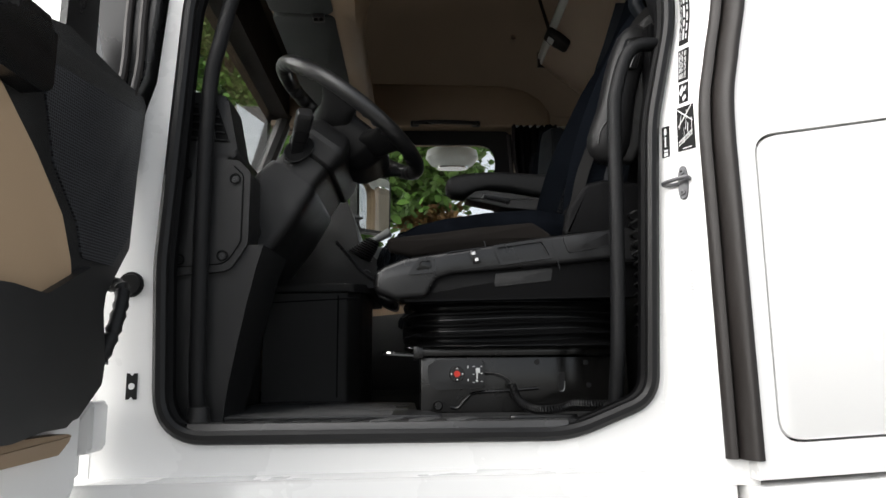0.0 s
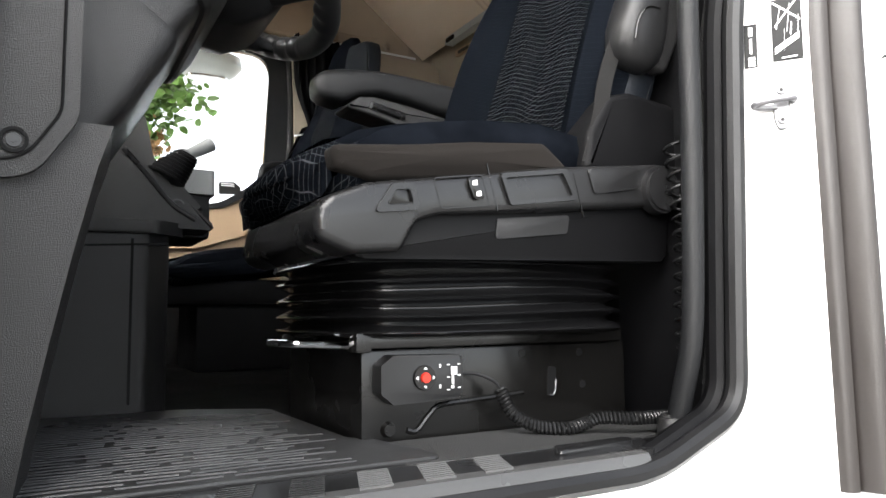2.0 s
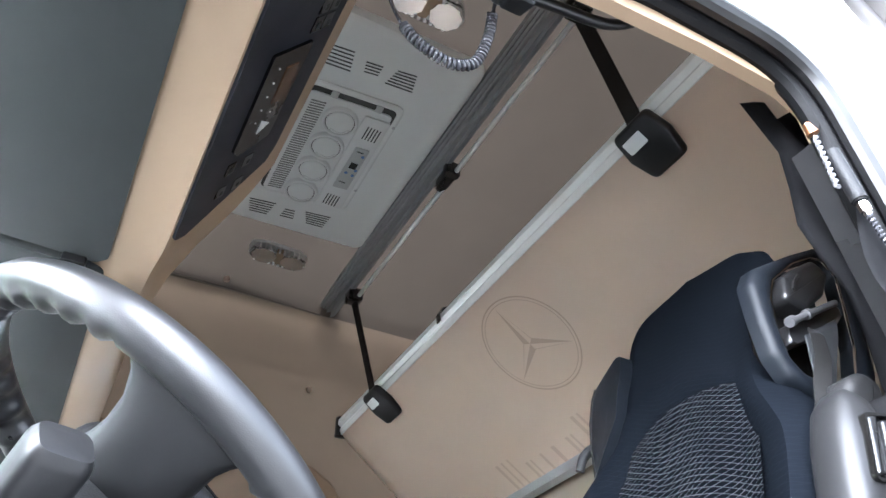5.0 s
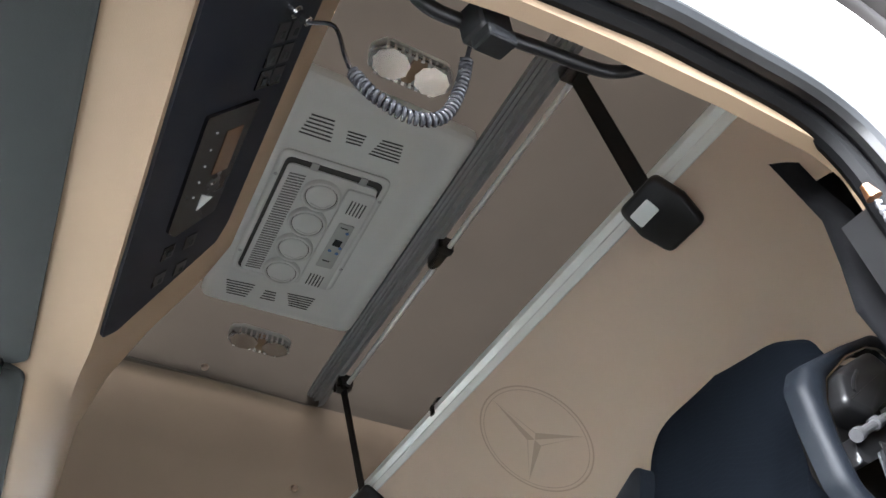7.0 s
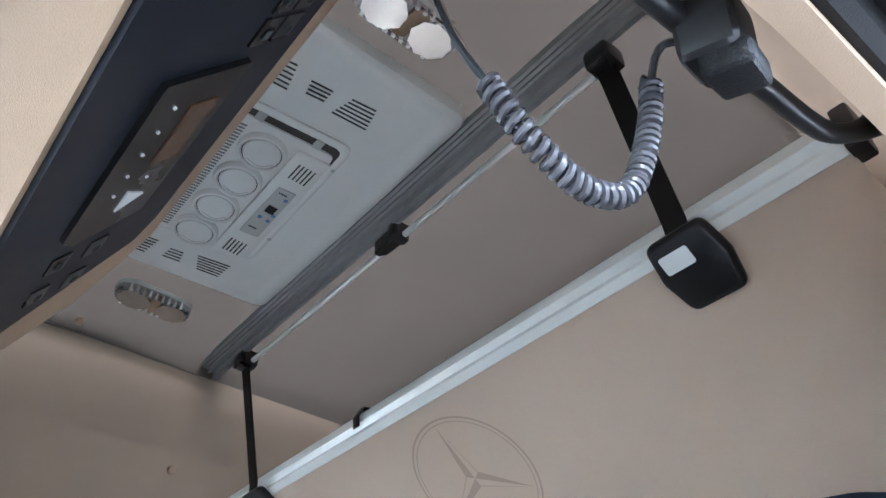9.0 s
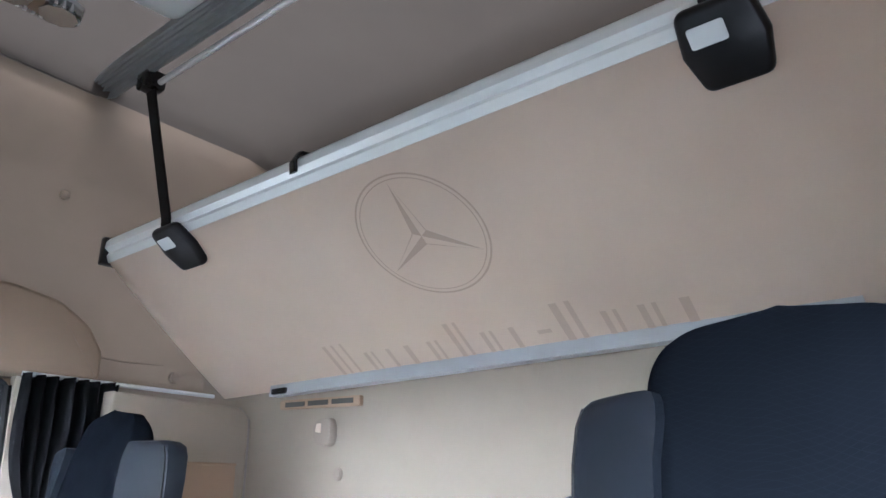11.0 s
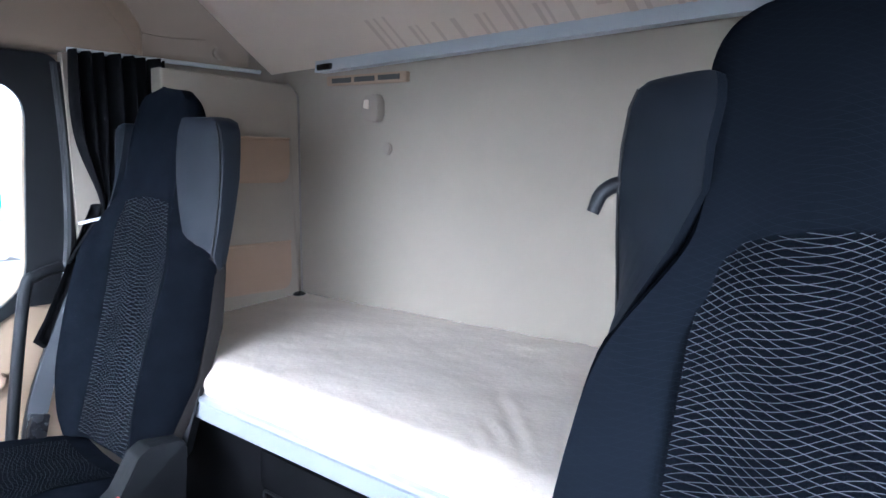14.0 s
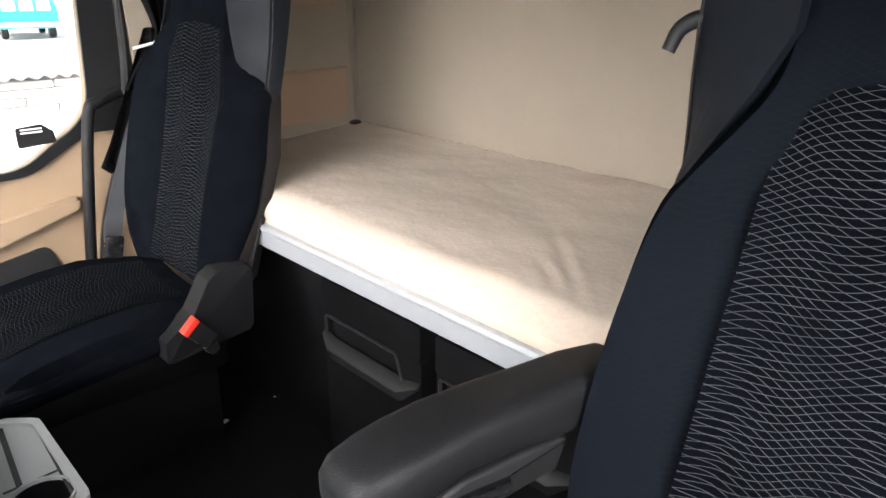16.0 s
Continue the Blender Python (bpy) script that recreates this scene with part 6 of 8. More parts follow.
for y in (-0.985, 0.985):
    bm = bmesh.new()
    box(bm, 0.588, 0.635, y - 0.014 + (0.012 if y > 0 else -0.012), y + 0.014 + (0.012 if y > 0 else -0.012), 3.108, 3.188, 0.006)
    part("end_cap", bm, SMOOTHBLACK, ub)
bm = bmesh.new()
tube(bm, [(0.586, 0.173, 3.14), (0.583, 0.173, 3.165), (0.598, 0.173, 3.192), (0.625, 0.173, 3.197)], 0.003, 8, flat=4.5, up=(0, 1, 0))
part("rail_clip", bm, SMOOTHBLACK, ub, "black rail clip")
bm = bmesh.new()
prism(bm, [(1.03, 2.765), (1.068, 2.765), (1.072, 2.80), (1.035, 2.80)], "y", -0.77, 0.77)
part("rear_rail", bm, RAILGREY, ub, "aluminium rear rail")
for y in (-0.722, 0.722):
    bm = bmesh.new()
    box(bm, 1.022, 1.05, y - 0.03, y + 0.03, 2.768, 2.785, 0.004)
    part("rail_end", bm, SMOOTHBLACK, ub)
# round mark and lettering bars on the cover
bm = bmesh.new()
D = (UB(1, 0) - UB(0, 0)).length
SC = 0.345
SY = -0.040
for r0, r1 in ((0.150, 0.1545), (0.141, 0.1435)):
    rin = [UB(SC + r0 * math.sin(a) / D, SY + r0 * math.cos(a), 0.0062) for a in [2 * math.pi * k / 72 for k in range(72)]]
    rout = [UB(SC + r1 * math.sin(a) / D, SY + r1 * math.cos(a), 0.0062) for a in [2 * math.pi * k / 72 for k in range(72)]]
    vi, vo = [bm.verts.new(p) for p in rin], [bm.verts.new(p) for p in rout]
    for k in range(72):
        j = (k + 1) % 72
        bm.faces.new((vi[k], vi[j], vo[j], vo[k]))
bmesh.ops.solidify(bm, geom=bm.faces[:], thickness=-0.004)
part("round_mark", bm, TAUPE, panel, "taupe ring-shaped printed mark")
for k in range(3):
    bm = bmesh.new()
    a = -math.pi / 2 + k * 2 * math.pi / 3
    tip = (SC + 0.138 * math.sin(a) / D, SY + 0.138 * math.cos(a))
    for s in (-1, 1):
        b = a + s * math.pi / 3
        ctr = (SC, SY)
        sh = (SC + 0.022 * math.sin(b) / D, SY + 0.022 * math.cos(b))
        if s > 0:
            bm.faces.new([bm.verts.new(UB(*q, 0.0064)) for q in (tip, sh, ctr)])
        else:
            mid = (ctr[0] * 0.97 + tip[0] * 0.03, ctr[1] * 0.97 + tip[1] * 0.03)
            th = 0.12
            sh2 = (sh[0] * (1 - th) + mid[0] * th, sh[1] * (1 - th) + mid[1] * th)
            bm.faces.new([bm.verts.new(UB(*q, 0.0064)) for q in (tip, sh, sh2)])
    bmesh.ops.solidify(bm, geom=bm.faces[:], thickness=-0.004)
    part("mark_ray", bm, TAUPE, panel, "taupe printed ray")

# the line of writing under the mark, as plain bars
yy = 0.462
for w, h, stems in ((0.085, 1.0, 3), (0.045, 0.6, 2), (0.03, 0.6, 1), (0.042, 0.6, 1), (0.045, 0.6, 2), (0.05, 1.0, 2), (0.045, 0.6, 2), (0.035, 0.6, 1), (0.03, 0.12, 0), (0.065, 1.0, 2), (0.048, 0.6, 2), (0.052, 0.6, 2), (0.05, 0.6, 1)):
    low = 0.955
    w *= 1.1
    bars_ = [(0.0, 1.0, 0.88, 0.90)] if not stems else [(k / stems, k / stems + (0.36 if k == 0 else 0.24) / max(1, stems - 0.6), low - 0.19 * h, low) for k in range(stems)]
    bm = bmesh.new()
    for k0, k1, u0, u1 in bars_:
        bm.faces.new([bm.verts.new(UB(u, y, 0.004 * math.sin(math.pi * u) + 0.0018)) for u, y in ((u0, yy - k0 * w), (u1, yy - k0 * w), (u1, yy - k1 * w), (u0, yy - k1 * w))])
    bmesh.ops.solidify(bm, geom=bm.faces[:], thickness=-0.003)
    part("writing_bar", bm, TAUPELIGHT, panel)
    yy -= w + 0.026


def strap(y, label):
    s = thing("bunk_strap", (0.59, y, 3.1), label, "strap", "bunk straps")
    bm = bmesh.new()
    w = 0.021
    pts = [(0.497, 3.51), (0.588, 3.165), (0.592, 3.12)]
    loft(bm, [[(x - 0.002, y - w, z), (x - 0.002, y + w, z), (x + 0.001, y + w, z), (x + 0.001, y - w, z)] for x, z in pts])
    part("webbing", bm, WEB, s, "black webbing strap")
    bm = bmesh.new()
    rings = []
    yp = y - (0.025 if y > 0 else 0.0)
    a, dn = Vector((0.580, yp, 3.122)), Vector((0.80, 0, -0.60)).normalized()
    nn = Vector((-0.60, 0, -0.80)).normalized()
    out = rounded([(-0.052, -0.012), (0.054, -0.012), (0.062, 0.055), (0.046, 0.118), (-0.05, 0.118), (-0.062, 0.055)], 0.018, 5)
    for h, k in ((0.0, 0.94), (0.006, 1.0), (0.015, 1.0), (0.022, 0.95), (0.025, 0.86)):
        rings.append([a + Vector((0, p.x * k, 0)) + dn * ((p.y - 0.05) * k + 0.05) + nn * (h - 0.010) for p in out])
    loft(bm, rings)
    pad = part("pad", bm, RUBBER, s, "rounded black rubber pad", sharp=40)
    bm = bmesh.new()
    lab = rounded([(-0.01, 0.012), (0.042, 0.012), (0.042, 0.044), (-0.01, 0.044)], 0.005)
    ring = lambda h: [a + Vector((0, p.x, 0)) + dn * p.y + nn * (h - 0.010) for p in lab]
    loft(bm, [ring(0.0235), ring(0.0268)])
    part("pad_label", bm, PALE, pad, "pale grey label")
    bm = bmesh.new()
    box(bm, 0.47, 0.525, y - 0.028, y + 0.028, 3.495, 3.545, 0.008)
    part("upper_catch", bm, SMOOTHBLACK, s, "black plastic catch")
    return s


strap(0.672, "black strap with a small pad holding the bunk")
strap(-0.718, "black strap with a large pad holding the bunk")

rl = thing("roof_rail", (0.46, 0, 3.55), "aluminium rail with a thin rod under the roof", "rail")
bm = bmesh.new()
prism(bm, [(0.445, 3.552), (0.452, 3.538), (0.468, 3.542), (0.474, 3.53), (0.49, 3.536), (0.495, 3.558)], "y", -1.0, 1.02)
part("profile", bm, TRAYGREY, rl, sharp=20)
bm = bmesh.new()
prism(bm, [(0.416, 3.565), (0.417, 3.547), (0.424, 3.545), (0.425, 3.550), (0.427, 3.550), (0.428, 3.545), (0.436, 3.544), (0.437, 3.550), (0.439, 3.550), (0.440, 3.544), (0.446, 3.543), (0.447, 3.565)], "y", -1.0, 1.02)
part("channel", bm, TRAYGREY, rl, "grooved grey channel beside the rail", sharp=20)
bm = bmesh.new()
cyl(bm, (0.507, -0.70, 3.513), (0.507, 0.665, 3.513), 0.008, 0.008, 14)
part("rod", bm, ALU, rl)
bm = bmesh.new()
box(bm, 0.472, 0.522, -0.095, -0.07, 3.498, 3.55, 0.006)
prism(bm, rounded([(0.478, -0.10), (0.515, -0.085), (0.512, -0.02), (0.495, 0.005), (0.48, -0.01)], 0.006), "z", 3.50, 3.53, 0.006)
part("catch", bm, SMOOTHBLACK, rl, "black plastic rail catch")

# ---------------------------------------------------------------- roof unit, lamps
ac = thing("roof_air_unit", (0.2, 0.0, 3.56), "pale grey roof air conditioner panel with round nozzles", "air conditioner")
bm = bmesh.new()
rings = []
for h, k in ((3.572, 0.0), (3.552, 0.0), (3.540, 0.004), (3.533, 0.012), (3.531, 0.02), (3.530, 0.034), (3.5325, 0.042), (3.533, 0.06)):
    rings.append([(p.x, p.y, h) for p in rounded([(-0.07 + k, -0.435 + k), (0.413 - k, -0.440 + k), (0.413 - k, 0.428 - k), (-0.07 + k, 0.45 - k)], 0.035)])
loft(bm, rings)
part("housing", bm, PALE, ac, sharp=30)
bm = bmesh.new()
OUTB = rounded([(-0.022, -0.205), (0.270, -0.228), (0.280, 0.248), (-0.022, 0.285)], 0.03)
INB = rounded([(-0.004, -0.187), (0.254, -0.208), (0.263, 0.232), (-0.004, 0.266)], 0.022)
loft(bm, [[(p.x, p.y, z) for p in ring] for ring, z in ((OUTB, 3.534), (OUTB, 3.527), ([a * 0.7 + b * 0.3 for a, b in zip(OUTB, INB)], 3.5235), ([a * 0.25 + b * 0.75 for a, b in zip(OUTB, INB)], 3.5235), (INB, 3.527), (INB, 3.534))], cap=False)
part("bezel", bm, PALE, ac, sharp=40)
bm = bmesh.new()
plate(bm, INB, [], "z", 3.5315, 3.5295)
part("recess", bm, SLOTGREY, ac, "dark gap round the nozzle panel")
bm = bmesh.new()
prism(bm, rounded([(0.006, -0.168), (0.247, -0.185), (0.256, 0.232), (0.006, 0.262)], 0.014), "z", 3.5295, 3.5235, 0.0025)
part("face", bm, PALE, ac)
for x, y in ((0.07, -0.181), (0.20, -0.19)):
    bm = bmesh.new()
    box(bm, x - 0.010, x + 0.010, y - 0.016, y + 0.010, 3.5222, 3.527, 0.003)
    part("face_clip", bm, KEYPAD, ac, "small grey clip")
for x, y in ((-0.013, -0.12), (-0.014, 0.19), (0.265, -0.15), (0.272, 0.14)):
    bm = bmesh.new()
    cyl(bm, (x, y, 3.5225), (x, y, 3.525), 0.005, 0.005, 12)
    part("bezel_screw", bm, KEYPAD, ac)
for k in range(4):
    y = -0.104 + 0.1067 * k
    ringed = lambda r, z: [(0.118 + r * math.cos(a), y + r * math.sin(a), z) for a in [2 * math.pi * j / 32 for j in range(32)]]
    bm = bmesh.new()
    loft(bm, [ringed(r, z) for r, z in ((0.054, 3.526), (0.0525, 3.515), (0.050, 3.5105), (0.0465, 3.509), (0.0435, 3.5115), (0.0425, 3.516), (0.0405, 3.516), (0.0395, 3.5115), (0.037, 3.5105), (0.018, 3.5092))])
    noz = part("nozzle", bm, PALE, ac, "round pale grey air nozzle", sharp=30)
    bm = bmesh.new()
    loft(bm, [ringed(r, z) for r, z in ((0.0432, 3.5148), (0.0408, 3.5148))], cap=False)
    bmesh.ops.solidify(bm, geom=bm.faces[:], thickness=0.001)
    part("nozzle_groove", bm, SLOTGREY, noz, "dark ring gap")
    bm = bmesh.new()
    tube(bm, curve([(0.118 + 0.034 * math.cos(a), y + 0.034 * math.sin(a), 3.5102) for a in (0.3, 1.2, 2.2)], 5), 0.0009, 6)
    part("flap_line", bm, KEYPAD, noz)
bm = bmesh.new()
for k in range(40):
    y = -0.14 + 0.0098 * k
    prism(bm, [(0.018, y), (0.060, y - 0.007), (0.060, y - 0.003), (0.018, y + 0.004)], "z", 3.5222, 3.5242)
part("intake_grille", bm, GRILLEGREY, ac, "grey slanting intake slots")
bm = bmesh.new()
prism(bm, rounded([(0.174, -0.158), (0.251, -0.164), (0.262, 0.236), (0.176, 0.25)], 0.008), "z", 3.5155, 3.526, 0.002)
part("control_strip", bm, PALE, ac)
bm = bmesh.new()
prism(bm, rounded([(0.196, -0.040), (0.239, -0.044), (0.243, 0.140), (0.196, 0.145)], 0.004), "z", 3.5132, 3.5162, 0.001)
part("keypad", bm, KEYPAD, ac, "grey keypad")
bm = bmesh.new()
box(bm, 0.208, 0.230, 0.022, 0.047, 3.5122, 3.5136)
part("display", bm, INK, ac, "small dark display")
for xx, yy in ((0.230, -0.012), (0.2325, 0.073), (0.210, 0.070), (0.2335, 0.05)):
    bm = bmesh.new()
    cyl(bm, (xx, yy, 3.512), (xx, yy, 3.515), 0.0052, 0.0052, 14)
    part("key", bm, BLUEKEY, ac, "small blue key")
for yy in (-0.028, 0.112):
    bm = bmesh.new()
    box(bm, 0.205, 0.226, yy, yy + 0.0035, 3.5124, 3.5136)
    part("key_print", bm, SLOTGREY, ac)


def slots(quad, n, top):
    """Thin slots along x between the first and second, and the fourth and third corner."""
    bm = bmesh.new()
    a, b, c, d = [Vector(q) for q in quad]
    for k in range(n):
        t = k / (n - 1)
        p, q = a.lerp(d, t), b.lerp(c, t)
        prism(bm, [(p.x, p.y - 0.002), (q.x, q.y - 0.002), (q.x, q.y + 0.002), (p.x, p.y + 0.002)], "z", top, top + 0.003)
    part("louvre", bm, SLOTGREY, ac, "dark louvre slots")


slots([(0.007, -0.325), (0.065, -0.331), (0.078, -0.270), (-0.003, -0.264)], 6, 3.5318)
slots([(0.104, -0.318), (0.151, -0.323), (0.150, -0.292), (0.111, -0.287)], 4, 3.5318)
slots([(0.191, -0.331), (0.245, -0.338), (0.257, -0.285), (0.177, -0.279)], 6, 3.5318)
slots([(-0.012, 0.338), (0.071, 0.326), (0.061, 0.387), (0.003, 0.393)], 6, 3.5318)
slots([(0.105, 0.336), (0.138, 0.332), (0.145, 0.368), (0.101, 0.373)], 4, 3.5318)
slots([(0.170, 0.318), (0.253, 0.307), (0.247, 0.364), (0.190, 0.368)], 6, 3.5318)
for y0 in (-0.128, 0.182):
    bm = bmesh.new()
    for k in range(5):
        box(bm, 0.196 + 0.0095 * k, 0.1995 + 0.0095 * k, y0, y0 + 0.05, 3.5143, 3.5162)
    part("strip_louvre", bm, SLOTGREY, ac)


def lamp(yc, flip):
    l = thing("ceiling_lamp", (0.17, yc, 3.56), "clear faceted interior roof lamp with two reflectors", "lamp", "roof lamps")
    P = lambda x, y: (x, yc + flip * y)
    shape = [(0.070, 0.028), (0.064, -0.010), (0.092, -0.042), (0.250, -0.044), (0.276, -0.012), (0.270, 0.022), (0.236, 0.040), (0.105, 0.044)]
    out = rounded([P(*q) for q in shape], 0.02, 4)
    c = Vector(P(0.17, 0.0))
    shrink = lambda k: [c + (p - c) * k for p in out]
    bm = bmesh.new()
    loft(bm, [[(p.x, p.y, z) for p in ring] for ring, z in ((out, 3.572), (out, 3.556), (shrink(0.97), 3.5535))])
    part("base", bm, PALE, l)
    for dx, r in ((-0.05, 0.042), (0.054, 0.04)):
        bm = bmesh.new()
        N = 18
        rings = [[(0.17 + dx + r * k * (1 + 0.1 * ((j + q) % 2)) * math.cos(a), yc + r * 0.88 * k * (1 + 0.1 * ((j + q) % 2)) * math.sin(a), z) for j, a in enumerate([2 * math.pi * (j + 0.5 * q) / N for j in range(N)])] for q, (k, z) in enumerate(((1.0, 3.530), (0.94, 3.539), (0.82, 3.547), (0.6, 3.5515), (0.34, 3.5535), (0.12, 3.554)))]
        loft(bm, rings)
        part("reflector", bm, CHROME2, l, "bright facetted reflector", smooth=False)
        bm = bmesh.new()
        bmesh.ops.create_icosphere(bm, subdivisions=2, radius=0.006, matrix=Matrix.Translation((0.17 + dx, yc, 3.543)))
        part("bulb", bm, PAPER, l)
    bm = bmesh.new()
    loft(bm, [[(p.x, p.y, z) for p in ring] for ring, z in ((out, 3.556), (shrink(0.99), 3.538), (shrink(0.96), 3.5335), (shrink(0.92), 3.5335), (shrink(0.92), 3.545))], cap=False)
    # ridges of the clear glass, painted white to imitate their sparkle
    for k in range(9):
        x = 0.092 + 0.0175 * k
        for q in (-1, 1):
            rib = bmesh.new()
            prism(rib, [(x, 3.533), (x + 0.008, 3.533), (x + 0.006, 3.556), (x + 0.002, 3.556)], "y", yc + q * 0.033, yc + q * 0.040, 0.001)
            part("lens_rib", rib, WHITE, l, "lamp glass ridge, white in place of its sparkle")
    part("lens_rim", bm, LENS, l, "clear ridged lamp rim", smooth=False)
    bm = bmesh.new()
    prism(bm, rounded([P(0.158, 0.034), P(0.166, -0.03), P(0.192, -0.038), P(0.20, -0.03), P(0.182, 0.03)], 0.004), "z", 3.537, 3.552, 0.002)
    part("lamp_switch", bm, BEIGE, l, "beige middle switch")
    return l


lamp(-0.535, 1)
lamp(0.602, -1)

# ---------------------------------------------------------------- overhead console over the windscreen
oc = thing("overhead_console", (-0.2, -0.3, 2.75), "beige overhead console with black instrument panel", "console")
bm = bmesh.new()
rings = []
for y, lip in ((-1.06, 1.0), (-0.7, 1.0), (-0.42, 1.0), (-0.36, 0.85), (-0.28, 0.45), (-0.18, 0.15), (-0.05, 0.0), (0.3, 0.0), (1.06, 0.0)):
    e = lambda a, b: (a[0] + (b[0] - a[0]) * lip, y, a[1] + (b[1] - a[1]) * lip)
    rings.append([(-0.60, y, 2.90), (-0.56, y, 2.80), (-0.42, y, 2.752), (-0.345, y, 2.732), (-0.328, y, 2.728), (-0.31, y, 2.726), e((-0.262, 2.735), (-0.248, 2.708)), e((-0.245, 2.75), (-0.132, 2.878)), e((-0.24, 2.765), (-0.105, 2.945)), e((-0.245, 2.775), (-0.104, 2.96)), e((-0.255, 2.78), (-0.112, 2.963)), e((-0.27, 2.775), (-0.13, 2.95)), e((-0.30, 2.77), (-0.25, 2.80)), (-0.5, y, 2.80)])
loft(bm, rings)
part("shell", bm, BEIGE, oc, sharp=40)


def PN(a, y, h=0.0):
    """A point of the instrument panel: a from its front (0) to its rear edge (1), h out of it."""
    p, q = Vector((-0.244, y, 2.712)), Vector((-0.134, y, 2.876))
    d = q - p
    n = Vector((d.z, 0, -d.x)).normalized()
    return p + d * a + n * h


bm = bmesh.new()
out = rounded([(0.0, -1.05), (0.0, -0.405), (0.14, -0.40), (0.95, -0.50), (1.0, -0.54), (1.0, -1.05)], [0, 0.03, 0.03, 0.05, 0.02, 0], 4)
loft(bm, [[PN(p.x, p.y, -0.01) for p in out], [PN(p.x, p.y, 0.004) for p in out]])
pnl = part("instrument_panel", bm, PANELBLUE, oc, "black instrument panel", sharp=30)
bm = bmesh.new()
out = rounded([(0.30, -0.80), (0.30, -0.60), (0.38, -0.585), (0.72, -0.60), (0.74, -0.80)], 0.01, 3)
loft(bm, [[PN(p.x, p.y, 0.003) for p in out], [PN(p.x, p.y, 0.009) for p in out]])
rad = part("radio", bm, SMOOTHBLACK, pnl, "black radio with small buttons")
bm = bmesh.new()
loft(bm, [[PN(a, y, h) for a, y in ((0.52, -0.765), (0.52, -0.69), (0.66, -0.69), (0.66, -0.765))] for h in (0.008, 0.0102)])
part("radio_display", bm, DISPLAY, rad, "brown-tinted dark display")
for a_, y_ in [(0.42, -0.77 + 0.028 * k) for k in range(5)] + [(0.56, -0.67)]:
    bm = bmesh.new()
    cyl(bm, PN(a_, y_, 0.008), PN(a_, y_, 0.0105), 0.0015, 0.0015, 8)
    part("radio_mark", bm, PRINTGREY, rad, "tiny pale key mark")
bm = bmesh.new()
loft(bm, [[PN(a, y, h) for a, y in ((0.50, -0.655), (0.62, -0.64), (0.50, -0.625))] for h in (0.008, 0.0105)])
part("radio_arrow", bm, PALE, rad, "pale arrow mark")
for y0, a_keys in ((-0.912, (0.66, 0.78)), (-0.878, (0.66, 0.78)), (-0.844, (0.66, 0.78)), (-0.56, (0.35, 0.55)), (-0.50, (0.35, 0.55))):
    for a in a_keys:
        bm = bmesh.new()
        loft(bm, [[PN(a + da, y0 + dy, h) for da, dy in ((0, 0), (0, 0.028), (0.1, 0.028), (0.1, 0))] for h in (0.003, 0.006)])
        part("rocker_key", bm, SMOOTHBLACK, pnl)
        bm = bmesh.new()
        loft(bm, [[PN(a + 0.04 + da, y0 + 0.012 + dy, h) for da, dy in ((0, 0), (0, 0.009), (0.03, 0.009), (0.03, 0))] for h in (0.0065, 0.0076)])
        part("key_mark", bm, VISOR, pnl, "small dim symbol")

# sun visor folded up in front of the console
bm = bmesh.new()
prism(bm, rounded([(-0.535, -1.02), (-0.328, -1.02), (-0.328, -0.285), (-0.348, -0.265), (-0.535, -0.28)], 0.02), "z", 2.724, 2.75, 0.005)
vis = single("sun_visor", bm, VISOR, "dark grey-green cloth sun visor folded up", "sun visor")
# black hem draws the shadow line along the visor's rear edge
bm = bmesh.new()
tube(bm, [(-0.329, -0.99, 2.740), (-0.329, -0.32, 2.740)], 0.005, 8)
part("hem", bm, WEB, vis, "visor hem darkened for its shadow line")
bm = bmesh.new()
cyl(bm, (-0.53, -0.30, 2.742), (-0.53, -0.262, 2.742), 0.006, 0.006, 12)
part("pivot_pin", bm, SMOOTHBLACK, vis)
bm = bmesh.new()
prism(bm, rounded([(-0.535, -0.25), (-0.328, -0.25), (-0.328, 0.95), (-0.535, 0.95)], 0.02), "z", 2.724, 2.75, 0.005)
vis_b = single("sun_visor", bm, VISOR, "dark grey-green cloth sun visor folded up", "sun visor")
# the second visor's edge shadow, also drawn as a black hem
bm = bmesh.new()
tube(bm, [(-0.329, -0.22, 2.740), (-0.329, 0.92, 2.740)], 0.005, 8)
part("hem", bm, WEB, vis_b, "visor hem darkened for its shadow line")
bk = thing("visor_bracket", (-0.378, -0.25, 2.735), "small black visor bracket with two holes", "bracket")
bm = bmesh.new()
plate(bm, rounded([(-0.40, -0.275), (-0.36, -0.275), (-0.36, -0.235), (-0.40, -0.235)], 0.005), [rounded([(-0.395, -0.27), (-0.382, -0.27), (-0.382, -0.25), (-0.395, -0.25)], 0.003), rounded([(-0.377, -0.27), (-0.365, -0.27), (-0.365, -0.25), (-0.377, -0.25)], 0.003)], "z", 2.71, 2.735)
part("bracket_body", bm, SMOOTHBLACK, bk)

# ---------------------------------------------------------------- microphone with its coiled cord
mic = thing("hand_microphone", (0.02, -1.03, 2.66), "black hand microphone hanging on a coiled cord", "microphone")
cordpath = curve([PN(0.72, -0.93, 0.03), (-0.115, -0.945, 2.80), (-0.103, -0.962, 2.72), (-0.097, -0.978, 2.668), (-0.075, -0.982, 2.64), (-0.038, -0.982, 2.631), (-0.008, -0.988, 2.645), (0.006, -1.0, 2.69), (0.010, -1.01, 2.735), (0.012, -1.02, 2.755), (0.012, -1.035, 2.745)], 8)
bm = bmesh.new()
tube(bm, coil(cordpath[24:64], 0.0052, 34, 12), 0.0023, 7)
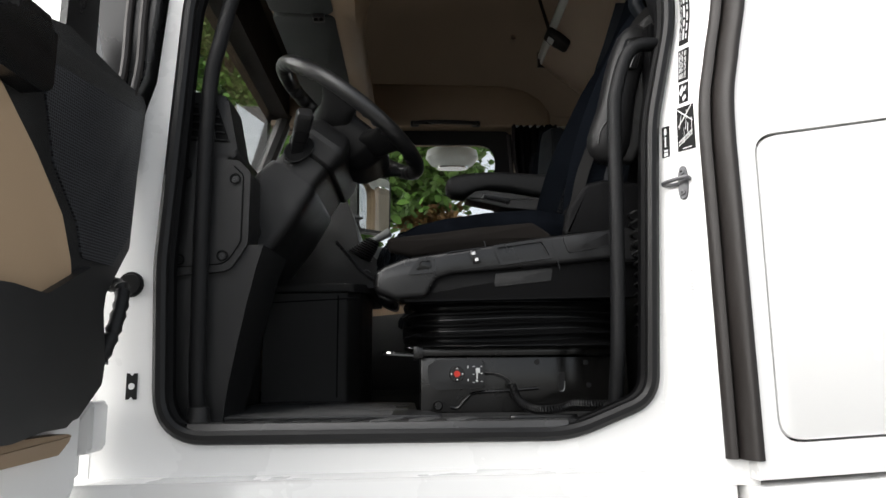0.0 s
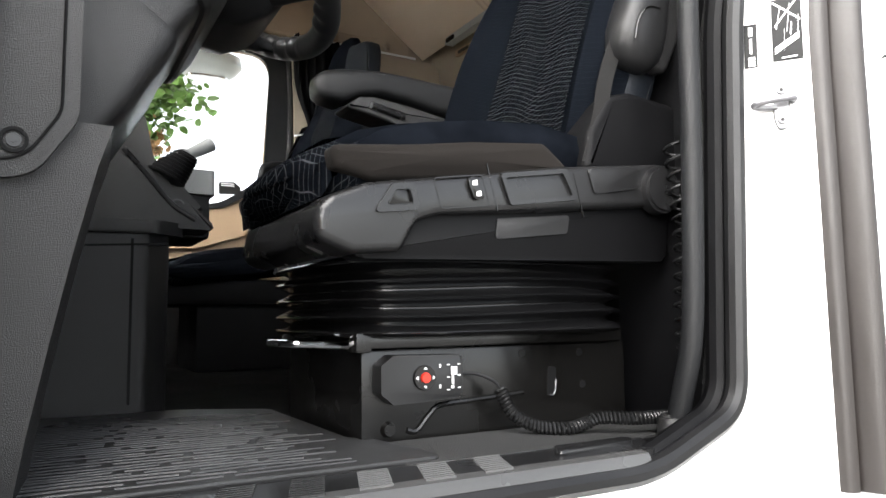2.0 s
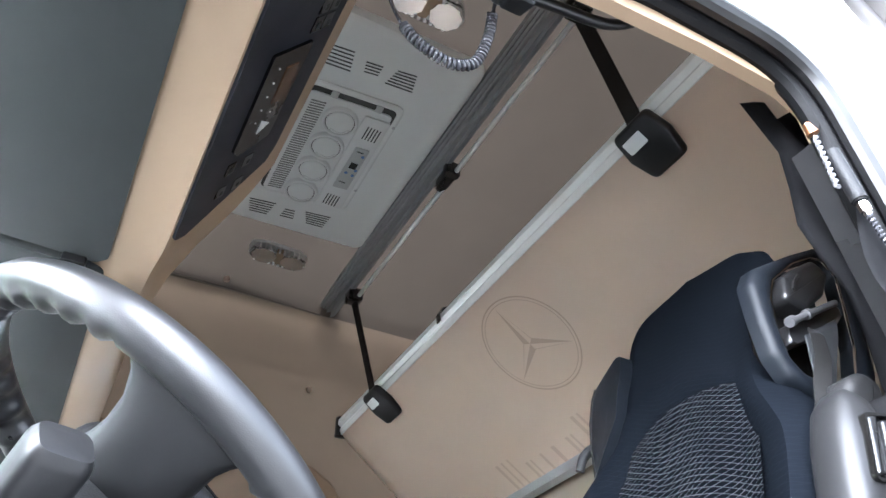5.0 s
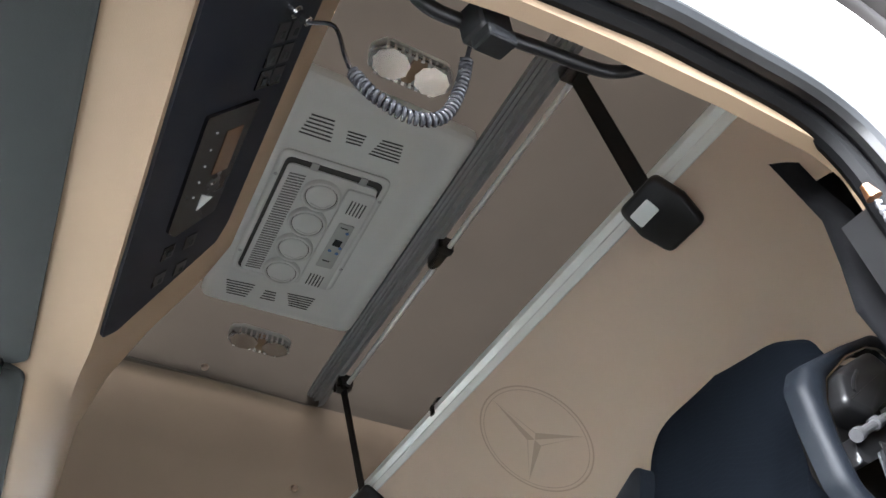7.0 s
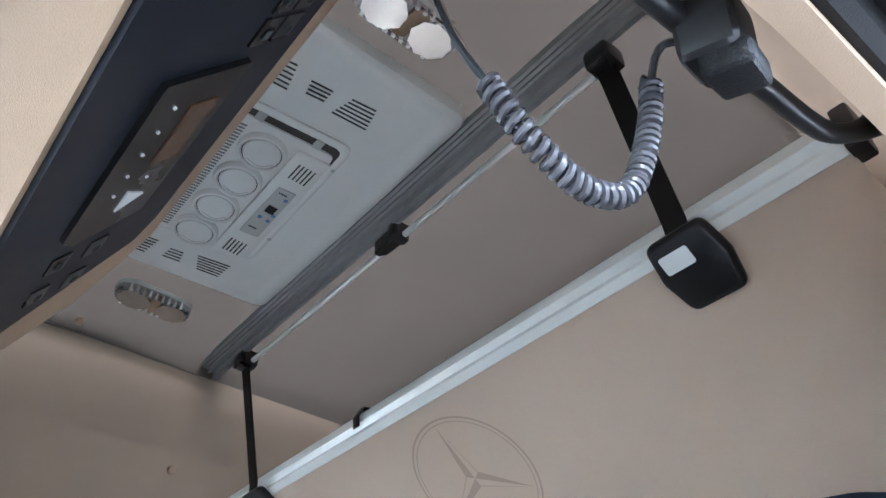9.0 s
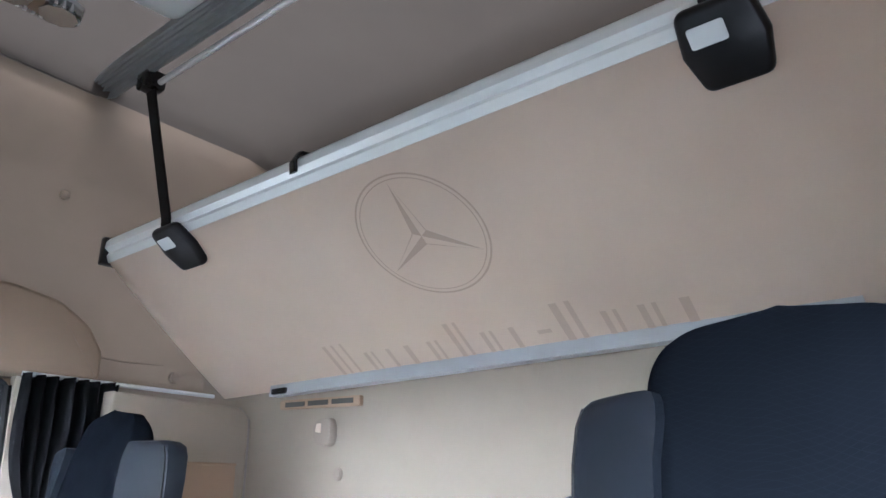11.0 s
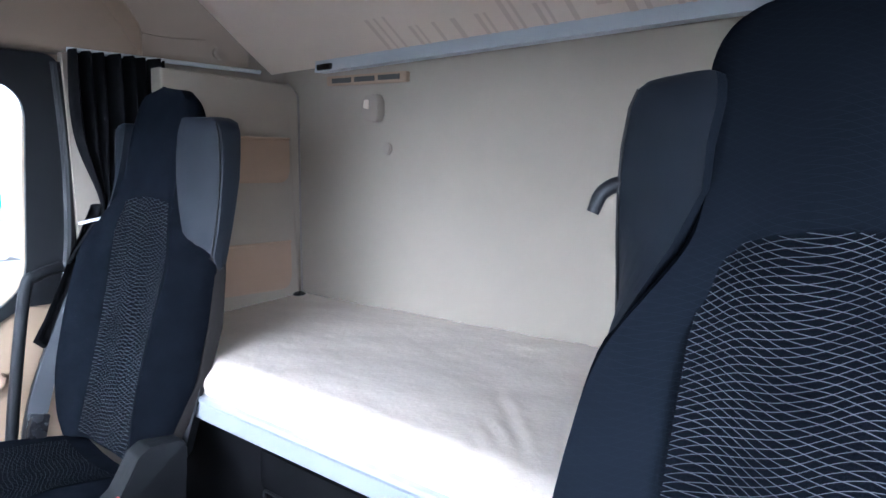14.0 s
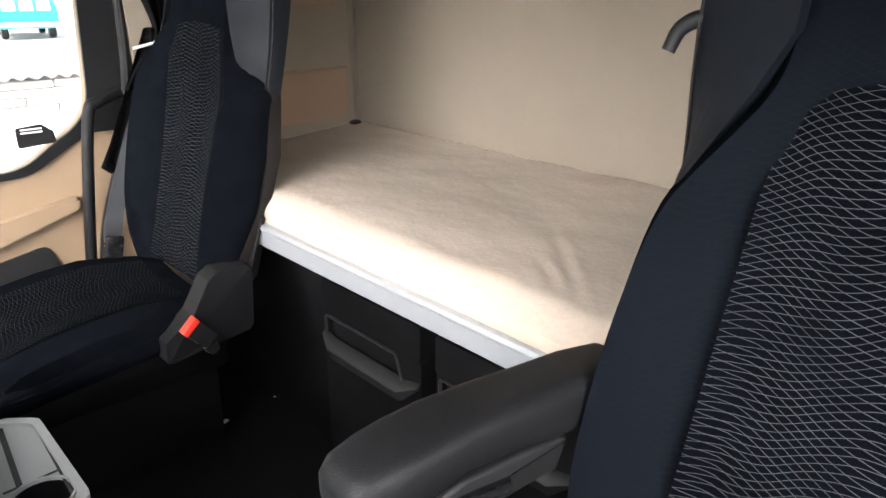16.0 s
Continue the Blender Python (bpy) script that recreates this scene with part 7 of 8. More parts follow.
part("coiled_cord", bm, GLOSSBLACK, mic, "shiny black coiled cord")
bm = bmesh.new()
tube(bm, cordpath[:26], 0.0026, 8)
part("cord", bm, GLOSSBLACK, mic)
bm = bmesh.new()
tube(bm, cordpath[62:], 0.0026, 8)
part("cord", bm, GLOSSBLACK, mic)
bm = bmesh.new()
cyl(bm, PN(0.72, -0.93, 0.0), PN(0.72, -0.93, 0.014), 0.0085, 0.0085, 16, 0.002)
cyl(bm, PN(0.72, -0.93, 0.014), PN(0.72, -0.93, 0.02), 0.0055, 0.0055, 14)
cyl(bm, PN(0.72, -0.93, 0.02), PN(0.72, -0.93, 0.03), 0.0066, 0.006, 14, 0.001)
part("plug", bm, CHROME, mic, "bright metal plug")
bm = bmesh.new()
box(bm, -0.023, 0.023, -0.017, 0.017, -0.018, 0.02, 0.008, 3, pose(0.006, -1.052, 2.72, 12, -20, 8))
mb = part("mic_body", bm, SMOOTHBLACK, mic)
bm = bmesh.new()
box(bm, -0.019, 0.019, -0.014, 0.014, -0.012, 0.004, 0.005, 3, pose(0.012, -1.054, 2.702, 12, -20, 8))
part("mic_face", bm, CHARCOAL, mb, "ribbed speaking face")

# roof-side grip over the door
gr = thing("roof_grip", (0.1, -1.08, 2.8), "black plastic grip over the door", "grip")
bm = bmesh.new()
tube(bm, curve([(-0.115, -1.082, 2.80), (-0.09, -1.06, 2.775), (-0.07, -1.047, 2.735), (-0.045, -1.045, 2.722), (0.0, -1.045, 2.73), (0.076, -1.045, 2.75), (0.145, -1.046, 2.764), (0.18, -1.05, 2.775), (0.215, -1.062, 2.795), (0.24, -1.082, 2.815)], 6), lambda s: 0.0078 + 0.006 * max(0, abs(s - 0.5) - 0.36) / 0.14, 12)
part("grip_bar", bm, SMOOTHBLACK, gr)
for x, z in ((-0.115, 2.80), (0.25, 2.82)):
    bm = bmesh.new()
    box(bm, x - 0.03, x + 0.03, -1.09, -1.072, z - 0.022, z + 0.022, 0.008, 3)
    part("grip_foot", bm, SMOOTHBLACK, gr)

gr2 = thing("roof_grip", (0.1, 1.0, 2.8), "black plastic grip over the passenger window", "grip")
bm = bmesh.new()
tube(bm, curve([(-0.055, 1.03, 2.80), (-0.04, 0.99, 2.797), (0.1, 0.978, 2.797), (0.24, 0.99, 2.795), (0.262, 1.03, 2.797)], 6), 0.011, 12)
part("grip_bar", bm, SMOOTHBLACK, gr2)
for x in (-0.055, 0.262):
    bm = bmesh.new()
    box(bm, x - 0.022, x + 0.022, 1.005, 1.03, 2.785, 2.815, 0.008, 3)
    part("grip_foot", bm, SMOOTHBLACK, gr2)

# ---------------------------------------------------------------- things on the right wall and rear wall
bm = bmesh.new()
pillow(bm, rounded([(-0.8, 2.785), (0.652, 2.785), (0.65, 2.87), (0.605, 2.937), (0.52, 2.99), (0.40, 3.014), (-0.8, 3.03)], [0, 0.02, 0.04, 0.08, 0.08, 0.1, 0], 6), "y", 1.17, 1.02, 0.016, 5)
single("valance", bm, TAN, "beige plastic trim over the passenger window", "trim", kind="structure", sharp=50)


def curtain(xa, xb, y, ztop, ztie, zbot, label, inward):
    c = thing("curtain", ((xa + xb) / 2, y, ztop), label, "curtain", "cab curtains")
    bm = bmesh.new()
    rows = []
    for k in range(25):
        z = ztop + (zbot - ztop) * k / 24
        pinch = 1 - 0.72 * math.exp(-((z - ztie) / 0.14) ** 2) if z > ztie else 1 - 0.72 * math.exp(-((z - ztie) / 0.3) ** 2)
        fall = max(0, ztie - z) / (ztie - zbot)
        xm = xa + (xb - xa) * 0.33 - 0.15 * fall
        if fall:
            pinch = 0.28 + 0.2 * fall
        row = []
        for j in range(49):
            u = j / 48
            x = xm + (xa + (xb - xa) * u - xm) * pinch
            row.append((x, y - inward * (0.022 * math.sin(u * 2 * math.pi * 7 + 0.6 * math.sin(z * 9)) * (0.5 + 0.5 * pinch) + 0.01 * math.sin(u * 31)), z))
        rows.append(row)
    loft(bm, rows, cap=False, close=False)
    bmesh.ops.solidify(bm, geom=bm.faces[:], thickness=0.003)
    part("cloth", bm, CURTAIN, c, "gathered black cloth", sharp=80)
    return c


curtain(0.445, 0.70, 1.0, 2.785, 2.375, 2.25, "black curtain gathered and tied at the passenger door post", 1)
tail = bpy.data.objects["curtain"]
bm = bmesh.new()
rows = []
for z, x0, x1 in ((2.39, 0.476, 0.54), (2.34, 0.452, 0.545), (2.28, 0.424, 0.54), (2.20, 0.388, 0.52), (2.12, 0.352, 0.49), (2.065, 0.322, 0.46), (2.045, 0.345, 0.43)):
    rows.append([(x0 + (x1 - x0) * u, 1.0 + 0.012 * math.sin(u * 14 + z * 5) - 0.01 * u, z + 0.01 * math.sin(u * 5)) for u in [j / 16 for j in range(17)]])
loft(bm, rows, cap=False, close=False)
bmesh.ops.solidify(bm, geom=bm.faces[:], thickness=0.003)
part("tail", bm, CURTAIN, tail, "loose end of the curtain below its tie", sharp=80)
ct = thing("curtain_tie", (0.474, 0.99, 2.36), "black curtain tie with a white plastic clip", "curtain tie")
bm = bmesh.new()
cyl(bm, (0.44, 0.975, 2.352), (0.515, 0.965, 2.368), 0.004, 0.004, 10)
part("clip", bm, PAPER, ct, "white plastic clip")
bm = bmesh.new()
tube(bm, curve([(0.50, 0.955, 2.375), (0.55, 0.96, 2.385), (0.58, 1.0, 2.39), (0.55, 1.04, 2.385), (0.50, 1.035, 2.375)], 5), 0.003, 8, flat=4, up=(0, 0, 1))
part("band", bm, CURTAIN, ct)
bm = bmesh.new()
cyl(bm, (0.45, 1.015, 2.787), (1.02, 1.03, 2.787), 0.006, 0.006, 10)
single("curtain_rail", bm, PALE, "thin pale curtain rail", "rail")

for z0, z1, xa, xb in ((2.447, 2.581, 0.86, 1.062), (2.114, 2.262, 0.86, 1.060)):
    p = thing("wall_pocket", (0.95, 0.945, z0), "tan elastic storage pocket on the side wall", "pocket", "wall pockets")
    bm = bmesh.new()
    prism(bm, rounded([(xa - 0.2, z0), (xb, z0), (xb, z1), (xa - 0.2, z1)], [0.02, 0.04, 0.01, 0.01]), "y", 0.944, 0.956, 0.004)
    part("pocket_front", bm, POCKET, p)
    bm = bmesh.new()
    tube(bm, [(xa - 0.2, 0.945, z1), (0.8, 0.944, z1 - 0.001), (xb, 0.945, z1)], 0.0045, 8)
    part("pocket_hem", bm, POCKET, p, "stitched elastic hem")
for x, y, z, ax_ in ((0.892, 1.052, 2.832, "y"), (1.112, 0.552, 2.546, "x")):
    bm = bmesh.new()
    e = Vector((0, -0.008, 0)) if ax_ == "y" else Vector((-0.008, 0, 0))
    cyl(bm, Vector((x, y, z)) - e, Vector((x, y, z)) + e, 0.019, 0.016, 20, 0.003)
    single("wall_stud", bm, SIDECLOTH, "small round beige wall stud", "stud", "wall studs")
roof_z = lambda y: np.interp(y, [p.y for p in sec], [p.z for p in sec])
for y in (-0.862, 0.862):
    bm = bmesh.new()
    tube(bm, [(x, y * k, roof_z(y) - 0.0005) for x, k in ((-0.2, 0.98), (0.1, 0.99), (0.45, 1.0))], 0.0022, 6)
    single("roof_seam", bm, SEAMGREY, "thin seam in the roof lining", "seam", kind="structure")
for p, q in (((0.045, 0.81, 3.545), (0.045, 0.808, 3.531)), ((0.469, 1.02, 3.285), (0.469, 1.0, 3.279))):
    bm = bmesh.new()
    cyl(bm, p, q, 0.013, 0.011, 18, 0.002)
    single("roof_stud", bm, TAUPE, "small round stud in the roof lining", "stud", "roof studs")
bm = bmesh.new()
tube(bm, curve([(0.655, 1.078, 2.868), (0.74, 1.074, 2.862), (0.86, 1.068, 2.868)], 5), 0.002, 6)
single("lining_crease", bm, SIDECLOTH, "soft crease in the sand-coloured side lining", "crease", kind="structure")
hk = thing("coat_hook", (1.10, 0.60, 2.64), "dull tan coat hook on the rear wall", "hook")
bm = bmesh.new()
prism(bm, rounded([(0.565, 2.615), (0.635, 2.63), (0.63, 2.69), (0.565, 2.70)], 0.02), "x", 1.085, 1.113, 0.008)
part("hook_body", bm, SIDECLOTH, hk)
bm = bmesh.new()
prism(bm, rounded([(0.60, 2.655), (0.622, 2.66), (0.618, 2.682), (0.60, 2.682)], 0.005), "x", 1.083, 1.087)
part("hook_slot", bm, TAUPE, hk)
vt = thing("wall_vent", (1.11, 0.63, 2.745), "tan slotted air vent on the rear wall", "vent")
bm = bmesh.new()
prism(bm, rounded([(0.465, 2.722), (0.80, 2.735), (0.80, 2.762), (0.465, 2.75)], 0.004), "x", 1.098, 1.113, 0.003)
part("vent_frame", bm, POCKET, vt)
bm = bmesh.new()
for k in range(3):
    y = 0.49 + 0.1 * k
    prism(bm, [(y, 2.731 + 0.003 * k), (y + 0.085, 2.734 + 0.003 * k), (y + 0.085, 2.748 + 0.003 * k), (y, 2.745 + 0.003 * k)], "x", 1.0965, 1.0985)
part("vent_slot", bm, REARLINING, vt)
# seam of the side wall by the rear corner, and the black knob at the bed's end
bm = bmesh.new()
tube(bm, curve([(1.109, 0.958, 2.06), (1.109, 0.958, 2.4), (1.109, 0.958, 2.68), (1.10, 0.958, 2.72), (1.07, 0.958, 2.752)], 6), 0.003, 8)
single("wall_seam", bm, SEAMGREY, "dark joint beside the raised side panel", "trim", kind="structure")
bm = bmesh.new()
bmesh.ops.create_uvsphere(bm, u_segments=16, v_segments=8, radius=0.022, matrix=Matrix.Translation((1.085, 0.94, 2.088)) @ Matrix.Diagonal((1, 1, 0.6, 1)))
single("bed_knob", bm, SMOOTHBLACK, "small black knob at the corner of the mattress", "knob")

for x, y, w in ((0.407, 0.624, 0.009), (0.285, 0.975, 0.014), (0.562, 0.64, 0.005)):
    bm = bmesh.new()
    box(bm, -w, w, -w * 0.7, w * 0.7, 0, 0.002, 0.0008, 1, pose(x, y, FLOOR + 0.001, 0, 0, 25))
    single("paper_scrap", bm, PAPER, "small white paper scrap on the black floor", "scrap", "scraps on the floor")

# ---------------------------------------------------------------- wired handset on the seat base
hs = thing("handset", (0.03, -0.91, 1.54), "black wired seat handset with red button and white symbols", "remote control")
bm = bmesh.new()
prism(bm, rounded([(-0.03, 1.518), (-0.012, 1.503), (0.093, 1.507), (0.094, 1.566), (-0.012, 1.568), (-0.03, 1.555)], 0.006), "y", -0.894, -0.922, 0.004)
part("case", bm, SMOOTHBLACK, hs)
bm = bmesh.new()
cyl(bm, (0.033, -0.92, 1.537), (0.033, -0.926, 1.537), 0.0175, 0.016, 24)
part("key_ring", bm, STEEL, hs)
bm = bmesh.new()
cyl(bm, (0.033, -0.925, 1.537), (0.033, -0.930, 1.537), 0.0075, 0.0065, 20)
part("red_button", bm, RED, hs, "round red button")
for a in range(4):
    bm = bmesh.new()
    c, s = math.cos(a * math.pi / 2), math.sin(a * math.pi / 2)
    q = [(0.0145, 0), (0.011, 0.0028), (0.011, -0.0028)]
    prism(bm, [(0.033 + c * u - s * v, 1.537 + s * u + c * v) for u, v in q], "y", -0.9255, -0.9272)
    part("arrow", bm, PAPER, hs, "white arrow")
for x, z, w, h in ((0.079, 1.5445, 0.009, 0.011), (0.077, 1.534, 0.003, 0.016), (0.0765, 1.5225, 0.004, 0.004), (0.070, 1.553, 0.004, 0.0015), (0.087, 1.553, 0.004, 0.0015), (0.070, 1.536, 0.004, 0.0015), (0.087, 1.538, 0.004, 0.0015), (0.070, 1.519, 0.004, 0.0015), (0.087, 1.521, 0.004, 0.0015), (0.057, 1.552, 0.002, 0.005), (0.057, 1.524, 0.002, 0.005)):
    bm = bmesh.new()
    box(bm, x - w / 2, x + w / 2, -0.924, -0.9222, z - h / 2, z + h / 2)
    part("symbol", bm, PAPER, hs, "white printed symbol")
wire = curve([(0.094, -0.91, 1.538), (0.12, -0.915, 1.537), (0.145, -0.925, 1.525), (0.155, -0.93, 1.505), (0.165, -0.94, 1.48), (0.19, -0.96, 1.464), (0.22, -0.985, 1.462), (0.25, -0.99, 1.466), (0.27, -1.0, 1.474), (0.31, -1.03, 1.474), (0.37, -1.04, 1.474)], 8)
bm = bmesh.new()
tube(bm, wire[:24], 0.0022, 8)
part("cable", bm, RUBBER, hs)
bm = bmesh.new()
tube(bm, coil(wire[20:], 0.0072, 50, 9), 0.0027, 6)
part("coiled_cable", bm, RUBBER, hs, "coiled black cable")
# coiled hoses behind the seat
bm = bmesh.new()
tube(bm, coil(curve([(0.415, -1.02, 1.88), (0.42, -1.03, 1.75), (0.415, -1.03, 1.62), (0.43, -1.02, 1.56)], 8), 0.015, 15, 10), 0.0024, 6)
single("coiled_hose", bm, RUBBER, "shiny black coiled air hose behind the seat", "hose")

# ---------------------------------------------------------------- sill plate and floor mat
bm = bmesh.new()
prism(bm, [(-0.50, -1.122), (0.25, -1.122), (0.30, -1.045), (-0.50, -1.045)], "z", FLOOR - 0.02, FLOOR + 0.002, 0.0)
sill = single("sill_plate", bm, SMOOTHBLACK, "black plastic entry sill plate with grey grip strips", "sill", kind="structure")
bm = bmesh.new()
loft(bm, [[(x, -1.138, FLOOR - 0.022), (x, -1.138, FLOOR - 0.010), (x, -1.132, FLOOR + 0.001), (x, -1.118, FLOOR + 0.0035), (x, -1.118, FLOOR - 0.02)] for x in (-0.48, -0.2, 0.1, 0.23)])
part("sill_edge", bm, SILLGREY, sill, "satin grey sill edge")
for k in range(6):
    x0 = -0.36 + 0.072 * k
    for j in range(9):
        bm = bmesh.new()
        y = -1.125 + 0.0085 * j
        sh = 0.028 * j / 9
        prism(bm, [(x0 + sh, y), (x0 + 0.036 + sh, y), (x0 + 0.036 + sh + 0.0015, y + 0.0036), (x0 + sh + 0.0015, y + 0.0036)], "z", FLOOR + 0.001, FLOOR + 0.0045)
        part("grip_rib", bm, GREYSTRIP if k > 2 else MAT, sill)
# speckled covering, kept lighter to stand in for daylight by the door
bm = bmesh.new()
prism(bm, rounded([(-0.06, -1.05), (0.36, -1.05), (0.40, -0.98), (0.40, -0.90), (-0.02, -0.90)], 0.02), "z", FLOOR - 0.005, FLOOR + 0.003)
single("floor_strip", bm, SPECKLE, "speckled rubber floor covering beside the seat base", "floor covering", kind="structure")
mat_ = thing("floor_mat", (-0.25, -0.8, FLOOR), "ribbed black rubber floor mat", "mat")
bm = bmesh.new()
prism(bm, rounded([(-0.50, -1.04), (0.0, -1.04), (-0.03, -0.89), (-0.055, -0.86), (-0.06, -0.5), (-0.2, -0.42), (-0.5, -0.42)], 0.02), "z", FLOOR + 0.001, FLOOR + 0.008, 0.003)
part("mat_sheet", bm, MAT, mat_)
random.seed(4)
for i in range(30):
    y = -1.022 + 0.0165 * i
    x = -0.48 + 0.03 * (i % 2)
    while x < -0.14:
        w = random.uniform(0.09, 0.2)
        e = min(x + w, -0.075 - 0.03 * (i % 3))
        if e - x > 0.03:
            bm = bmesh.new()
            bend = 0.006 * math.sin(i * 0.7)
            loft(bm, [[(xx, y + bend * q + dy, FLOOR + 0.007 + dz) for dy, dz in ((0, 0), (0.002, 0.0026), (0.006, 0.0026), (0.008, 0))] for xx, q in ((x, 0), ((x + e) / 2, 1), (e, 0))])
            part("mat_rib", bm, MAT, mat_)
        x = e + 0.012 if e > x else 1
bm = bmesh.new()
prism(bm, rounded([(0.12, -1.095), (0.25, -1.085), (0.27, -1.06), (0.14, -1.062)], 0.008), "z", FLOOR, FLOOR + 0.008, 0.004)
single("sill_cover", bm, SMOOTHBLACK, "small black raised cover on the sill", "cover")

# ---------------------------------------------------------------- labels and latch on the door post


POSTZ = [p for p in post if p.z < 2.62]


def post_at(f, z, h=0.0):
    """A point on the door post's slanting face: f across it, h out of it."""
    zs = [p.z for p in POSTZ]
    a, b = np.interp(z, zs, [p.x for p in POSTZ]) + 0.014, np.interp(z, zs, [p.y for p in POSTZ]) - 0.012
    n = Vector((-0.074, -(b - a), 0)).normalized()
    return Vector((a + (b - a) * f, -1.126 - 0.074 * f, z)) + n * h


def post_slab(bm, quad, h0, h1):
    loft(bm, [[post_at(f, z, h) for f, z in quad] for h in (h0, h1)])


def label_plate(low, high, z0, z1, label, marks):
    """low, high: how far across the post the label reaches at its foot and head; marks: white bars in its own square."""
    L = lambda a, b: (low[0] + (low[1] - low[0]) * a + ((high[0] + (high[1] - high[0]) * a) - (low[0] + (low[1] - low[0]) * a)) * b, z0 + (z1 - z0) * b)
    t = thing("label", post_at(low[0], z0), label, "label", "door post labels")
    bm = bmesh.new()
    for k in range(8):
        post_slab(bm, [L(0, k / 8), L(1, k / 8), L(1, (k + 1) / 8), L(0, (k + 1) / 8)], -0.001, 0.0022)
    bmesh.ops.remove_doubles(bm, verts=bm.verts[:], dist=0.00005)
    part("film", bm, INK, t)
    for a0, b0, a1, b1, w in marks:
        bm = bmesh.new()
        d = Vector((a1 - a0, b1 - b0))
        n = Vector((-d.y, d.x)).normalized() * w / 2
        post_slab(bm, [L(a0 + n.x, b0 + n.y), L(a1 + n.x, b1 + n.y), L(a1 - n.x, b1 - n.y), L(a0 - n.x, b0 - n.y)], 0.0018, 0.003)
        part("print_bar", bm, PAPER, t, "white print in plain bars")
    return t


random.seed(9)


def lines_of(cols, broken=2):
    """Upright lines of broken bars, as small writing turned on its side."""
    out = []
    for a, w in cols:
        b = 0.08
        while b < 0.88:
            e = min(0.93, b + random.uniform(0.08, 0.22))
            out.append((a, b, a, e, w))
            b = e + 0.05
    return out


label_plate((0.10, 0.29), (0.09, 0.28), 1.964, 2.028, "small black label with white round mark on the door post", [(0.3, 0.08, 0.8, 0.08, 0.12), (0.3, 0.2, 0.8, 0.2, 0.06), (0.5, 0.32, 0.5, 0.66, 0.18), (0.5, 0.72, 0.5, 0.92, 0.3)])
label_plate((0.50, 0.92), (0.49, 0.92), 1.968, 2.058, "black diagram label with white crossed lines on the door post", [(0.05, 0.95, 0.95, 0.62, 0.03), (0.1, 0.55, 0.9, 0.98, 0.03), (0.15, 0.5, 0.3, 0.85, 0.015), (0.5, 0.45, 0.62, 0.9, 0.015), (0.62, 0.4, 0.66, 0.6, 0.04), (0.85, 0.35, 0.9, 0.7, 0.015), (0.08, 0.2, 0.9, 0.42, 0.02), (0.08, 0.16, 0.9, 0.38, 0.012), (0.08, 0.12, 0.9, 0.34, 0.02), (0.3, 0.04, 0.8, 0.05, 0.02), (0.4, 0.16, 0.42, 0.5, 0.012)])
label_plate((0.53, 0.77), (0.46, 0.73), 2.067, 2.109, "black pictogram label on the door post", [(0.15, 0.45, 0.5, 0.8, 0.3), (0.6, 0.62, 0.8, 0.8, 0.16), (0.45, 0.15, 0.8, 0.3, 0.2)])
label_plate((0.43, 0.71), (0.29, 0.61), 2.115, 2.187, "black text label on the door post", lines_of([(0.14, 0.07), (0.3, 0.07), (0.44, 0.06), (0.64, 0.04), (0.76, 0.04)]))
label_plate((0.28, 0.56), (0.06, 0.36), 2.199, 2.33, "black text label on the door post", lines_of([(0.1, 0.03), (0.24, 0.03), (0.48, 0.15), (0.8, 0.11)]))

st = thing("latch_striker", post_at(0.58, 1.9), "bare metal door latch striker", "latch")
bm = bmesh.new()
oval_ = [(0.59 + 0.11 * math.copysign(abs(math.cos(a)) ** 0.7, math.cos(a)), 1.9035 + 0.0335 * math.copysign(abs(math.sin(a)) ** 0.8, math.sin(a))) for a in [2 * math.pi * k / 32 for k in range(32)]]
loft(bm, [[post_at(f, z, h) for f, z in oval_] for h in (-0.001, 0.004)] + [[post_at(0.59 + (f - 0.59) * 0.93, 1.9035 + (z - 1.9035) * 0.96, 0.0052) for f, z in oval_]])
part("plate", bm, ZINC, st)
bm = bmesh.new()
tube(bm, curve([post_at(0.74, 1.909, 0.002), post_at(0.74, 1.910, 0.014), post_at(0.52, 1.909, 0.018), post_at(0.27, 1.906, 0.019), post_at(0.21, 1.904, 0.014), post_at(0.28, 1.902, 0.009), post_at(0.52, 1.902, 0.004)], 6), 0.0042, 10)
part("loop", bm, ZINC, st)
for z in (1.883, 1.925):
    bm = bmesh.new()
    cyl(bm, post_at(0.59, z, 0.003), post_at(0.59, z, 0.0085), 0.0066, 0.0056, 8)
    scr = part("screw", bm, ZINC, st)
    bm = bmesh.new()
    cyl(bm, post_at(0.59, z, 0.0083), post_at(0.59, z, 0.0089), 0.0026, 0.0026, 6)
    part("socket", bm, INK, scr)
bm = bmesh.new()
for k in range(10):
    w = 0.12 * (0.6 + 0.4 * ((k * 7) % 3) / 2)
    post_slab(bm, [(0.62, 1.674 + 0.006 * k), (0.62 + w, 1.674 + 0.006 * k), (0.62 + w, 1.6762 + 0.006 * k), (0.62, 1.6762 + 0.006 * k)], -0.001, 0.0008)
single("printed_mark", bm, PRINTGREY, "faint grey print on the white door post", "print", kind="stuff")

# ---------------------------------------------------------------- curtain and air gun at the driver's door post
bm = bmesh.new()
rows = []
for k in range(15):
    z = 2.82 - 0.86 * k / 14
    rows.append([(0.475 + 0.05 * (2.82 - z) + (0.14 + 0.10 * max(0, 2.55 - z)) * u + 0.006 * math.sin(z * 22), -1.035 + 0.015 * math.sin(u * 20 + z * 3) + 0.01 * math.sin(z * 25 + u * 4), z - 0.03 * math.sin(u * 5) * (1 if k == 0 else 0)) for u in [j / 16 for j in range(17)]])
